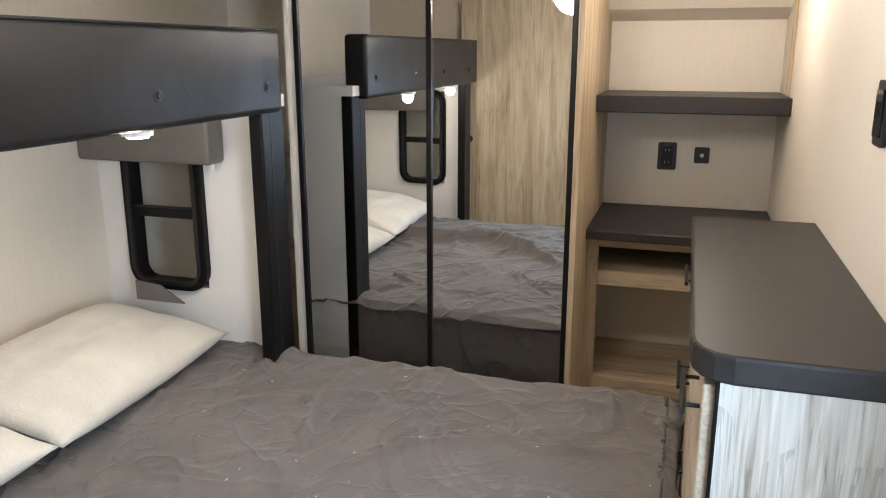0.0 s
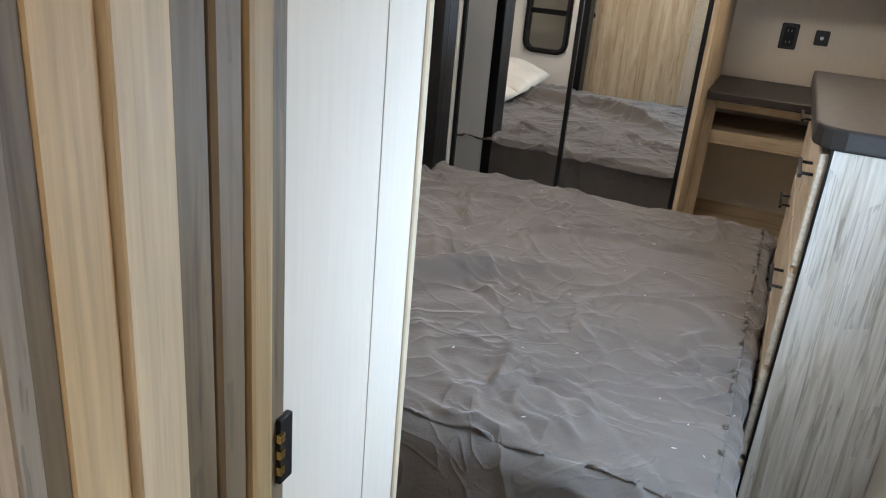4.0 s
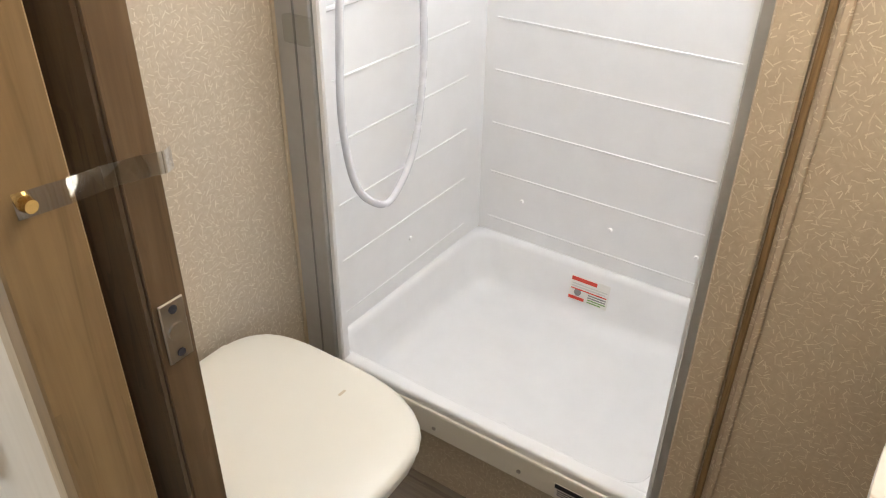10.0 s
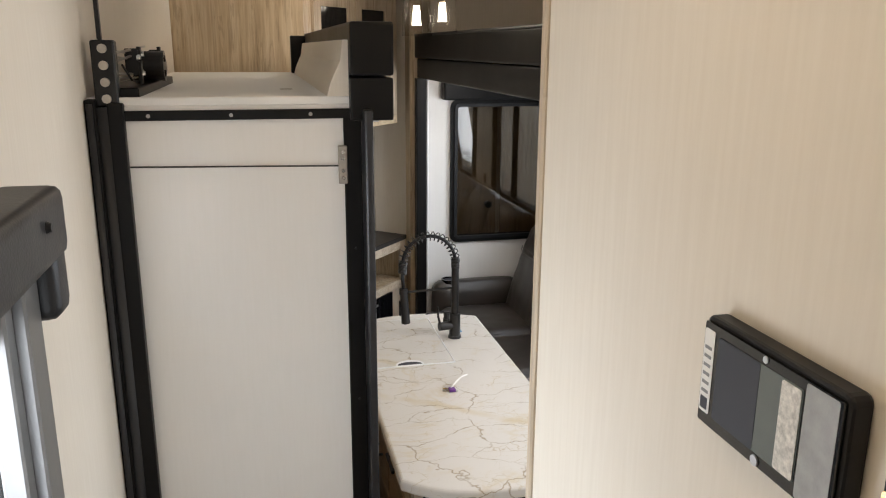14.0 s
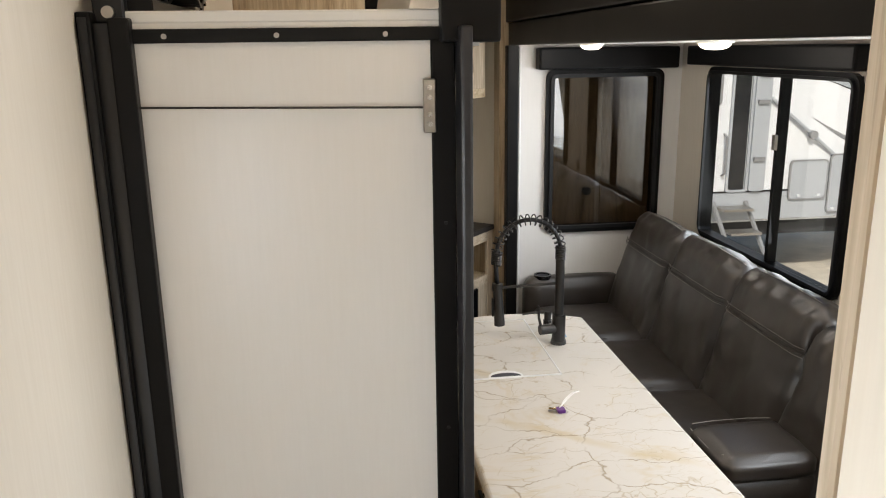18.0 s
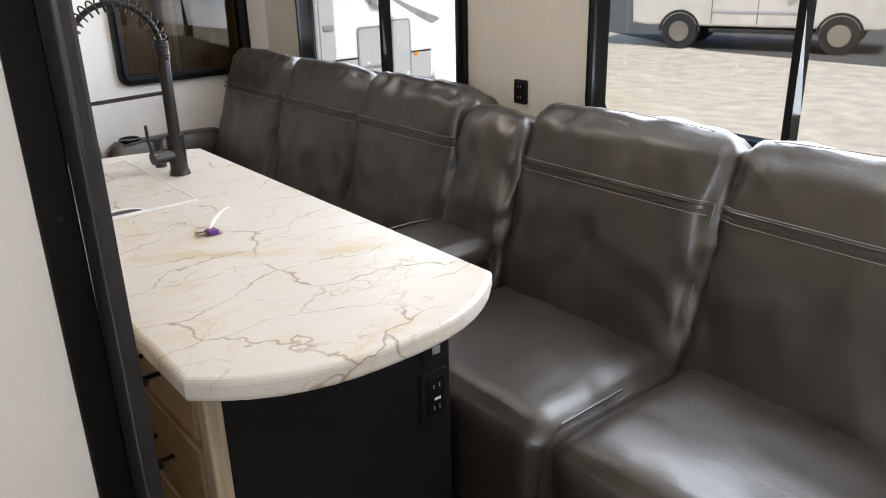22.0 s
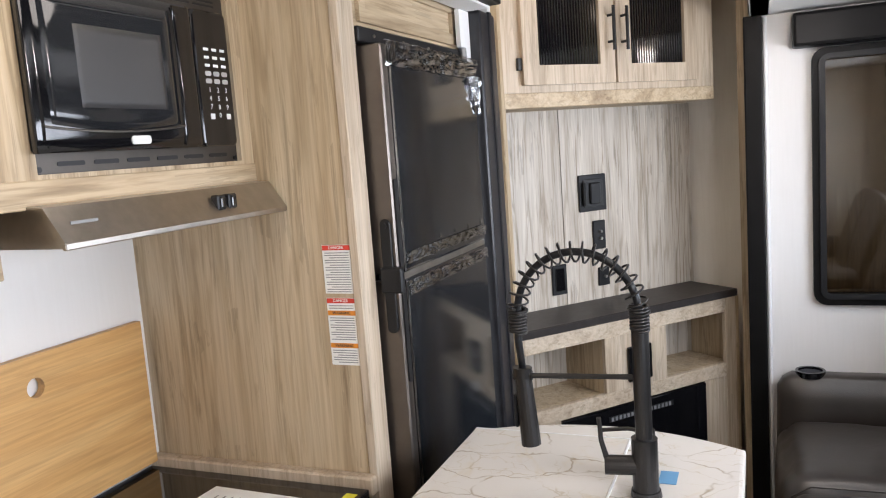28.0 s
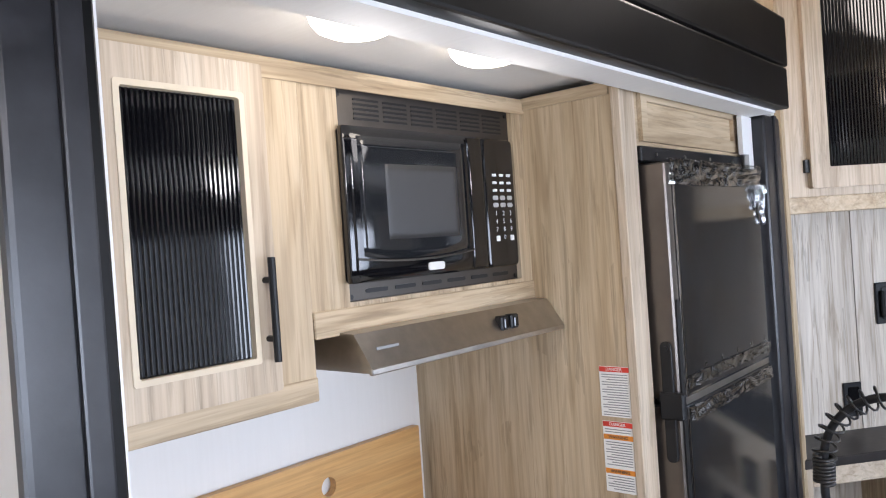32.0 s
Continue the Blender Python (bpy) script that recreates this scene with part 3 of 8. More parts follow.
# shell
ENTRY_WIN = (-1.42, -0.80, 0.95, 1.86)
BED_WIN = (0.95, 1.605, 1.57, 2.05)
SOFA_WIN = (-4.69, -3.455, 0.975, 1.865)
SEAT_WIN = (-2.83, -1.56, 0.975, 1.865)
wall("wall_starboard", holed(REAR - T, FRONT + T, 0.0, TOP, [ENTRY_WIN, BED_WIN, (SLIDE_Y0, SLIDE_Y1, 0.0, 2.06)], "x", STAR, STAR + T), PAPER, "cream papered side wall with two windows and the opening of the kitchen slide")
wall("wall_port", holed(REAR - T, FRONT + T, 0.0, TOP, [SOFA_WIN, SEAT_WIN], "x", PORT - T, PORT), PAPER, "cream papered side wall with two long windows over the sofa")
wall("wall_front", box(PORT, STAR, FRONT, FRONT + T, 0, TOP), PAPER, "cream papered wall at the front of the bedroom")
wall("wall_rear", box(PORT, STAR, REAR - T, REAR, 0, TOP), PAPER, "plain papered wall closing the rear end")
wall("ceiling", box(PORT - T, STAR + T, REAR - T, FRONT + T, TOP, TOP + T), WHITE_CEIL, "white panelled ceiling", "ceiling")
wall("floor", box(PORT - T, STAR + T, REAR - T, -1.16, -0.06, 0), FLOOR_WOOD, "grey-brown plank floor of the living room", "floor")
wall("floor_deck", box(PORT, STAR, -1.16, FRONT, DECK - 0.08, DECK - 0.004), FLOOR_WOOD, "grey-brown plank floor of the raised deck", "floor")

# steps down from the hall to the living room
for k in range(2):
    z = DECK - 0.2 * (k + 1)
    st = thing("step", "carpet-free plank-covered step down from the hall", "step", (0.02, -1.16 - 0.13 - 0.26 * k, 0), "steps from the hall", "structure")
    part("riser", box(HALL, STAR, -1.16 - 0.26 * (k + 1) + 0.012, -1.16 - 0.26 * k, 0.0, z - 0.02), WOOD_X, st)
    part("tread", box(HALL, STAR, -1.16 - 0.26 * (k + 1), -1.16 - 0.26 * k, z - 0.02, z, 0.004), FLOOR_WOOD, st)
wall("deck_riser", box(PORT, STAR, -1.175, -1.16, 0, DECK - 0.001), WOOD_X, "wood-look riser under the edge of the raised deck", "riser")

# walls of the hall and bathroom
wall("wall_hall", holed(-1.15, 0.845, DECK, TOP, [(-0.125, 0.42, DECK, 2.50)], "x", HALL - 0.035, HALL), PAPER, "cream papered wall between hall and bathroom with an open doorway")
wall("trim_hall_end", box(HALL - 0.045, HALL + 0.006, -1.168, -1.15, DECK, TOP, 0.003), PALE_WOOD, "pale wooden edge trim on the end of the hall wall", "trim")
wall("wall_bath_rear", box(PORT, HALL - 0.035, -1.15, -1.11, DECK, TOP), PAPER, "papered wall between bathroom and living room")
wall("wall_bath_front", box(PORT, HALL - 0.035, 0.86, 0.90, DECK, TOP), BATH_PAPER, "tan strand-papered wall behind the washbasin")
wall("wall_bath_middle", box(-1.26, -1.222, 0.115, 0.86, DECK, TOP), BATH_PAPER, "tan strand-papered wall between shower and vanity")
wall("wall_shower_front", box(PORT, -1.26, 0.10, 0.14, DECK, TOP), BATH_PAPER, "tan papered wall closing the shower")
wall("wall_bath_toilet", box(-1.26, HALL - 0.035, -0.83, -0.785, DECK, TOP), BATH_PAPER, "tan strand-papered wall behind the toilet")
wall("wall_bedroom_rear", box(-0.418, HALL, 0.848, 0.94, DECK, TOP), PAPER, "cream end of the wall beside the bedroom doorway")
wall("trim_bedroom_doorway", box(HALL - 0.03, HALL + 0.004, 0.94, 0.955, DECK, TOP, 0.002), CREAM_TRIM, "cream corner bead at the bedroom doorway", "trim")

# ---- bedroom ----
def window_unit(name, label, axis, plane, u0, u1, v0, v1, inward, r=0.06, frame_w=0.04, divider=None, glass=GLASS, bar=None, parent=None):
    """A rounded black window: frame standing proud of the wall, glass, an upright or a cross bar."""
    th = thing(name, label, "window", (plane, (u0 + u1) / 2, v0) if axis == "x" else ((u0 + u1) / 2, plane, v0), "", "structure")
    a, b = plane - inward * 0.045, plane + inward * 0.022
    out, inn = round_rect(u0 - 0.012, u1 + 0.012, v0 - 0.012, v1 + 0.012, r + 0.012), round_rect(u0 + frame_w, u1 - frame_w, v0 + frame_w, v1 - frame_w, max(r - 0.02, 0.02))
    part("window_frame", ring(out, inn, axis, a, b), BLACK_SATIN, th)
    mid = round_rect(u0 + frame_w * 0.45, u1 - frame_w * 0.45, v0 + frame_w * 0.45, v1 - frame_w * 0.45, r)
    part("frame_lip", ring(mid, round_rect(u0 + frame_w + 0.006, u1 - frame_w - 0.006, v0 + frame_w + 0.006, v1 - frame_w - 0.006, max(r - 0.025, 0.015)), axis, b, b + inward * 0.012), BLACK, th)
    cuts = [u0 + frame_w] + ([divider] if divider is not None else []) + [u1 - frame_w]
    for p, q in zip(cuts, cuts[1:]):
        part("pane", prism(round_rect(p, q, v0 + frame_w, v1 - frame_w, 0.02), axis, plane - inward * 0.012, plane - inward * 0.008), glass, th)
    if divider is not None:
        args = (divider - 0.011, divider + 0.011, v0 + frame_w, v1 - frame_w)
        part("mullion", prism(round_rect(*args, 0.004, 2), axis, plane - inward * 0.03, plane + inward * 0.016), BLACK_SATIN, th)
        part("latch", prism(round_rect(divider - 0.012, divider + 0.012, (v0 + v1) / 2 + 0.1, (v0 + v1) / 2 + 0.17, 0.004, 2), axis, plane + inward * 0.016, plane + inward * 0.03), STEEL, th, "small metal slide latch")
    if bar is not None:
        part("cross_bar", prism(round_rect(u0 + frame_w * 0.6, u1 - frame_w * 0.6, bar - 0.017, bar + 0.017, 0.004, 2), axis, plane - inward * 0.02, plane + inward * 0.02), BLACK_SATIN, th)
    return th


# bed slide-out: end walls, posts, padded header
BED_Y0, BED_Y1 = 1.16, 3.045
for nm, ya, yb, wx in (("wall_bed_slide_front", BED_Y1, BED_Y1 + 0.03, -1.852), ("wall_bed_slide_rear", BED_Y0 - 0.03, BED_Y0, -1.69)):
    wall(nm, holed(PORT, -1.272, DECK, 2.06, [(wx, wx + 0.307, 1.40, 1.99)], "y", ya, yb), WHITE_PANEL, "white end wall of the bed slide-out with a small rounded window")
wall("bed_slide_roof", box(PORT, -1.22, BED_Y0 - 0.03, BED_Y1 + 0.03, 2.06, 2.10), WHITE_CEIL, "white roof of the bed slide-out", "ceiling")
wall("bed_slide_header_wall", box(PORT, PORT + 0.02, BED_Y0, BED_Y1, DECK, 2.06), PAPER, "pale papered head wall behind the bed")
for y in (2.93, BED_Y0 - 0.06):
    p = thing("slide_post", "glossy black upright trim post at the edge of the bed slide-out", "trim post", (-1.28, y, DECK), "bed slide posts")
    part("face", box(-1.272, -1.225, y, y + 0.145, DECK, 2.06, 0.006, 2), BLACK_SATIN, p)
    part("groove", box(-1.228, -1.2235, y + 0.05, y + 0.062, DECK, 2.06, 0.003), BLACK, p)
for y0, inward, wx in ((BED_Y1, -1, -1.852), (BED_Y0, 1, -1.69)):
    w = window_unit("bed_window", "small rounded black-framed window in the end wall of the bed slide-out", "y", y0, wx, wx + 0.307, 1.40, 1.99, inward, 0.07, 0.018, None, GLASS, 1.675)
    bx = thing("window_pelmet", "padded grey vinyl box pelmet over the small bed window", "pelmet", (-1.7, y0 + inward * 0.06, 1.86), "bed pelmets")
    part("cover", box(-1.98, -1.44, min(y0, y0 + inward * 0.1), max(y0, y0 + inward * 0.1), 1.865, 2.035, 0.018, 3), PADLIGHT, bx, "", True)
    part("cord_end", box(-1.47, -1.455, y0 + inward * 0.05 - 0.004, y0 + inward * 0.05 + 0.004, 1.845, 1.868), WHITE_PLASTIC, bx)

hd = thing("padded_header", "long black button-tufted vinyl header along the bed slide-out", "header", (-1.2, 2.1, 2.04))
bm = box(-1.285, -1.185, BED_Y0 - 0.06, 3.005, 2.045, 2.305, 0.02, 3)
part("pad", bm, PAD, hd, "", True)
for k in range(4):
    y = BED_Y1 - 0.14 - 0.53 * k
    part("button", cyl((-1.186, y, 2.13), (-1.178, y, 2.13), 0.011, 0.007, 12), PAD, hd)
    part("button_rim", cyl((-1.1855, y, 2.13), (-1.183, y, 2.13), 0.019, 0.014, 16), BLACK, hd)
part("piping", tube([(-1.186, BED_Y0 - 0.05, 2.30), (-1.186, 2.995, 2.30)], 0.004, 6), BLACK, hd)
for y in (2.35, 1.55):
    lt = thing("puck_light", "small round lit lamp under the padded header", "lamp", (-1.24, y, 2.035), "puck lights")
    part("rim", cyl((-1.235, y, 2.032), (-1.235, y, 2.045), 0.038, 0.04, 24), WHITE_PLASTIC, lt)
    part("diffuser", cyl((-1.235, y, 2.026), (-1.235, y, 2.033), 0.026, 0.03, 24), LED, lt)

# bed
def bedspread():
    """A loose cover on the mattress: sharp creases in fans, soft edges hanging over the sides."""
    x0, x1, y0, y1, zt = -1.92, 0.085, 1.30, 3.085, 1.193
    nx, ny = 330, 290
    rnd = random.Random(12)
    gx, gy = np.meshgrid(x0 + (x1 - x0 + 0.36) * np.arange(nx + 1) / nx, y0 - 0.36 + (y1 - y0 + 0.36) * np.arange(ny + 1) / ny, indexing="ij")
    rise = np.zeros_like(gx)
    # fans of creases that run out from pinched spots
    for _ in range(64):
        cx, cy, lean = rnd.uniform(x0, x1 + 0.2), rnd.uniform(y0 - 0.25, y1), rnd.uniform(0, math.pi)
        for _ in range(rnd.randint(2, 5)):
            a = lean + rnd.uniform(-0.5, 0.5)
            long, wide, tall = rnd.uniform(0.14, 0.60), rnd.uniform(0.006, 0.017), rnd.uniform(0.008, 0.024) * rnd.choice((1, 1, -0.8))
            px, py = cx + rnd.uniform(-0.06, 0.06), cy + rnd.uniform(-0.06, 0.06)
            dx, dy = gx - px, gy - py
            s = dx * math.cos(a) + dy * math.sin(a)
            d = -dx * math.sin(a) + dy * math.cos(a) + 0.02 * np.sin(s * rnd.uniform(5, 14) + cx)
            u = s / long
            taper = np.where((u > 0) & (u < 1), np.sqrt(np.clip(u * 6, 0, 1)) * (1 - np.clip(u, 0, 1)), 0)
            rise += tall * taper * np.exp(-np.abs(d / wide) ** 1.4)
    bm = bmesh.new()
    grid = []
    for i in range(nx + 1):
        row = []
        for j in range(ny + 1):
            ax, ay = float(gx[i, j]), float(gy[i, j])
            x, y, z = ax, ay, zt
            ox, oy = max(ax - x1, 0), max(y0 - ay, 0)
            r = 0.05
            if ox > 0:
                a = min(ox / r, math.pi / 2)
                x, z = x1 + r * math.sin(a) - 0.02, z - r * (1 - math.cos(a)) - max(ox - r * math.pi / 2, 0)
            if oy > 0:
                a = min(oy / r, math.pi / 2)
                y, z = y0 - r * math.sin(a) + 0.02, z - r * (1 - math.cos(a)) - max(oy - r * math.pi / 2, 0)
            n1 = noise.noise(Vector((ax * 2.1, ay * 2.1, 3)))
            ridge = 1 - abs(noise.noise(Vector((ax * 3.0 + n1 * 1.2, ay * 3.0 - n1, 7)))) * 2.0
            h = 0.012 * n1 + 0.040 * max(ridge - 0.72, 0) + 0.003 * noise.noise(Vector((ax * 17, ay * 15, 5))) + float(rise[i, j])
            # one long soft fold across the near part of the cover
            fold = math.exp(-((ay - (1.835 + 0.85 * max(ax + 0.88, 0) + 0.02 * math.sin(ax * 9))) / 0.05) ** 2)
            h += 0.066 * fold * max(min((-ax - 0.35) * 3, 1), 0)
            z += h
            if ox > r:
                x += 0.6 * h
            if oy > r:
                y -= 0.9 * h
            if ay > y1 - 0.04:
                z -= (ay - y1 + 0.04) * 0.6
            row.append(bm.verts.new((x, y, z)))
        grid.append(row)
    for i in range(nx):
        for j in range(ny):
            if gx[i, j] > x1 and gy[i, j] < y0:
                continue
            bm.faces.new((grid[i][j], grid[i + 1][j], grid[i + 1][j + 1], grid[i][j + 1]))
    bmesh.ops.delete(bm, geom=[v for v in bm.verts if not v.link_faces], context="VERTS")
    return bm


bed = thing("bed", "wide platform bed with a wooden base and a plastic-wrapped mattress", "bed", (-0.9, 2.2, DECK))
part("bed_base", box(-1.95, 0.02, 1.36, 3.03, DECK, 0.90, 0.004), WOOD_X, bed)
part("mattress", box(-1.95, 0.07, 1.315, 3.07, 0.90, 1.185, 0.05, 4), BEDDING, bed, "", True)
for z in (0.935, 1.15):
    part("piping", tube([(-1.9, 1.318, z), (0.02, 1.318, z), (0.066, 1.36, z), (0.066, 3.0, z)], 0.006, 6), BEDDING, bed)
part("plastic_wrap", box(-1.93, 0.076, 1.305, 3.076, 0.895, 0.99, 0.02, 2), CLEAR, bed, "crinkled clear plastic wrap")
sp = solo("bedspread", bedspread(), BEDDING, "rumpled dark grey-brown bedspread lying over the mattress", "bedspread", smooth=True)


def lint(cover, count):
    """Tiny flecks that cling to the cover."""
    rnd = random.Random(3)
    bm = bmesh.new()
    for _ in range(count):
        v = cover.data.vertices[rnd.randrange(len(cover.data.vertices))]
        p = cover.matrix_basis @ v.co + v.normal * 0.0015
        if p.z < 1.1:
            continue
        a, l, w = rnd.uniform(0, math.pi), rnd.uniform(0.002, 0.007), rnd.uniform(0.001, 0.002)
        d, e = Vector((math.cos(a), math.sin(a), 0)), Vector((-math.sin(a), math.cos(a), 0))
        q = [bm.verts.new(p + d * l * i + e * w * j + Vector((0, 0, 0.001 * k))) for k in (0, 1) for i, j in ((-1, 0), (0, -1), (1, 0), (0, 1))]
        bm.faces.new(q[4:])
        for i in range(4):
            bm.faces.new((q[i], q[(i + 1) % 4], q[4 + (i + 1) % 4], q[4 + i]))
    return bm


solo("lint", lint(sp, 70), LINT, "small white lint flecks scattered on the bedspread", "lint", "stuff")


def pillow(name, cx, cy, w, d, h, turn, tilt):
    bm = bmesh.new()
    n, m = 44, 30
    g = {}
    for side in (1, -1):
        for i in range(n + 1):
            for j in range(m + 1):
                if side < 0 and (i in (0, n) or j in (0, m)):
                    g[side, i, j] = g[1, i, j]
                    continue
                u, v = 2 * i / n - 1, 2 * j / m - 1
                body = max(1 - abs(u) ** 3.0, 0) ** 0.55 * max(1 - abs(v) ** 2.6, 0) ** 0.6
                wob = noise.noise(Vector((u * 2.5, v * 2.5, side * 3))) * 0.18 + noise.noise(Vector((u * 7, v * 7, side))) * 0.06
                pinch = 1 - 0.07 * (1 - abs(u)) * abs(v) ** 4
                g[side, i, j] = bm.verts.new((u * w / 2, v * d / 2 * pinch, side * h / 2 * body * (1 + wob)))
        for i in range(n):
            for j in range(m):
                f = (g[side, i, j], g[side, i + 1, j], g[side, i + 1, j + 1], g[side, i, j + 1])
                bm.faces.new(f if side > 0 else f[::-1])
    return solo(name, bm, LINEN, "off-white linen pillow propped at the head of the bed", "pillow", group="pillows", smooth=True, xf=pose(cx, cy, 1.225 + h * 0.42, 0, tilt, turn))


pillow("pillow", -1.66, 2.55, 0.5, 0.86, 0.17, 4, 9)
pillow("pillow", -1.66, 1.72, 0.5, 0.86, 0.17, -3, 8)
tg = thing("pillow_tag", "folded grey cloth flap behind the pillow", "cloth", (-1.68, 3.0, 1.38))
part("flap", prism([(-1.80, 1.36), (-1.60, 1.36), (-1.70, 1.42), (-1.80, 1.43)], "y", 2.965, 2.975), PADLIGHT, tg)

# mirrored wardrobe
WY = 3.340
wd = thing("wardrobe", "built-in wardrobe with black-framed mirrored sliding doors", "wardrobe", (-0.8, 3.7, DECK))
part("side_panel", box(-0.286, -0.266, WY - 0.012, FRONT, DECK, TOP), WOOD, wd)
part("end_panel", box(-1.345, -1.325, WY - 0.012, FRONT, DECK, TOP), PAPER, wd)
part("head_rail", box(-1.325, -0.286, WY - 0.01, WY + 0.07, 2.56, TOP), WOOD_X, wd)
part("floor_rail", box(-1.325, -0.286, WY - 0.012, WY + 0.07, DECK, DECK + 0.06), BLACK, wd)
MIRROR_TURN = Matrix.Translation((-0.79, WY, 0)) @ Matrix.Rotation(radians(0.5), 4, "Z") @ Matrix.Translation((0.79, -WY, 0))   # the doors hang slightly askew
for k, (xa, xb, y) in enumerate(((-0.807, -0.288, WY), (-1.322, -0.766, WY + 0.022))):
    d = part("mirror_door", box(xa, xb, y + 0.004, y + 0.016, DECK + 0.06, 2.56), MIRROR, wd, "full-height mirrored sliding door", False, MIRROR_TURN)
    for x in (xa + 0.009, xb - 0.009):
        part("stile", box(x - 0.0095, x + 0.0095, y - 0.008, y + 0.018, DECK + 0.055, 2.565, 0.003), BLACK_SATIN, d, "", False, MIRROR_TURN)
# nook beside the wardrobe
wall("wall_nook_back", box(PORT, -1.345, 4.0, 4.03, DECK, TOP), PAPER, "cream papered back wall of the bedside nook")
nk = thing("nook_shelf", "brown wooden shelf across the bedside nook", "shelf", (-1.7, 3.84, 1.8))
part("board", box(PORT, -1.346, 3.68, 4.0, 1.80, 1.825, 0.002), WOOD_X, nk)
nk2 = thing("nook_cabinet", "low brown wooden nightstand in the bedside nook", "nightstand", (-1.7, 3.82, DECK))
part("top", box(PORT, -1.346, 3.64, 4.0, 1.33, 1.355, 0.003), WOOD_X, nk2)
part("body", box(PORT, -1.35, 3.66, 4.0, DECK, 1.33, 0.002), WOOD, nk2)

# front corner: counter, cubbies, shelf, plates
fc = thing("corner_cabinet", "built-in wooden corner cabinet with open cubbies and a charcoal top", "cabinet", (0.1, 3.95, DECK))
part("worktop", box(-0.281, STAR, 3.615, FRONT, 1.545, 1.582, 0.005), CHARCOAL_TOP, fc)
part("stile", box(-0.279, -0.225, 3.70, 3.725, DECK, 1.545, 0.002), WOOD, fc)
part("rail", box(-0.225, STAR, 3.70, 3.725, 1.50, 1.545, 0.002), WOOD_X, fc)
part("rail", box(-0.225, STAR, 3.70, 3.725, 1.345, 1.405, 0.002), WOOD_X, fc)
part("rail", box(-0.225, STAR, 3.70, 3.725, 0.90, 0.96, 0.002), WOOD_X, fc)
part("cubby_shelf", box(-0.278, STAR, 3.725, FRONT, 1.385, 1.40), WOOD_X, fc)
part("cubby_floor", box(-0.278, STAR, 3.725, FRONT, 0.93, 0.945), WOOD_X, fc)
part("plinth", box(-0.278, STAR, 3.74, FRONT, DECK, 0.90), WOOD_X, fc)
sh = thing("wall_shelf", "thick charcoal floating shelf on the front wall", "shelf", (0.1, 3.97, 2.01))
part("board", box(-0.281, STAR, 3.75, FRONT, 2.012, 2.075, 0.004), CHARCOAL_TOP, sh)
wall("trim_front_corner", box(STAR - 0.012, STAR, 3.86, 3.885, 2.075, TOP, 0.002), WOOD, "thin wooden corner trim beside the shelf", "trim")
wall("front_soffit", prism([(3.95, TOP), (3.95, 2.52), (4.06, 2.40), (FRONT, 2.36), (FRONT, TOP)], "x", -0.281, STAR), PAPER, "cream soffit over the front counter", "soffit")


def plate(name, label, category, axis, plane, inward, u, v, w, h, detail="switch"):
    """A small wall plate: rim, insert, screws."""
    at = (plane, u, v - h / 2) if axis == "x" else (u, plane, v - h / 2)
    th = thing(name, label, category, at)
    s = inward
    part("rim", prism(round_rect(u - w / 2, u + w / 2, v - h / 2, v + h / 2, min(w, h) * 0.1, 3), axis, plane, plane + s * 0.008), BLACK, th)
    if detail == "switch":
        part("rocker", prism(round_rect(u - w * 0.3, u + w * 0.3, v - h * 0.36, v + h * 0.36, 0.004, 2), axis, plane + s * 0.008, plane + s * 0.013), BLACK_GLOSS, th)
    elif detail == "outlet":
        part("insert", prism(round_rect(u - w * 0.3, u + w * 0.3, v - h * 0.38, v + h * 0.38, 0.004, 2), axis, plane + s * 0.008, plane + s * 0.011), BLACK_SATIN, th)
        for dv in (-0.22, 0.22):
            for du in (-0.1, 0.1):
                part("slot", prism(round_rect(u + du * w - 0.0015, u + du * w + 0.0015, v + dv * h - 0.005, v + dv * h + 0.005, 0.0006, 1), axis, plane + s * 0.011, plane + s * 0.0122), INK, th)
    elif detail == "jack":
        c = (plane + s * 0.008, u, v) if axis == "x" else (u, plane + s * 0.008, v)
        e = (plane + s * 0.02, u, v) if axis == "x" else (u, plane + s * 0.02, v)
        part("jack", cyl(c, e, min(w, h) * 0.13, None, 12), STEEL, th)
    return th


plate("wall_outlet", "black double wall outlet over the front counter", "outlet", "y", FRONT, -1, -0.004, 1.80, 0.078, 0.118, "outlet")
plate("wall_jack", "small black wall jack over the front counter", "wall jack", "y", FRONT, -1, 0.138, 1.808, 0.062, 0.068, "jack")
plate("bedroom_switch", "black wall switch above the dresser", "switch", "x", STAR, -1, 2.345, 2.125, 0.085, 0.12, "switch")

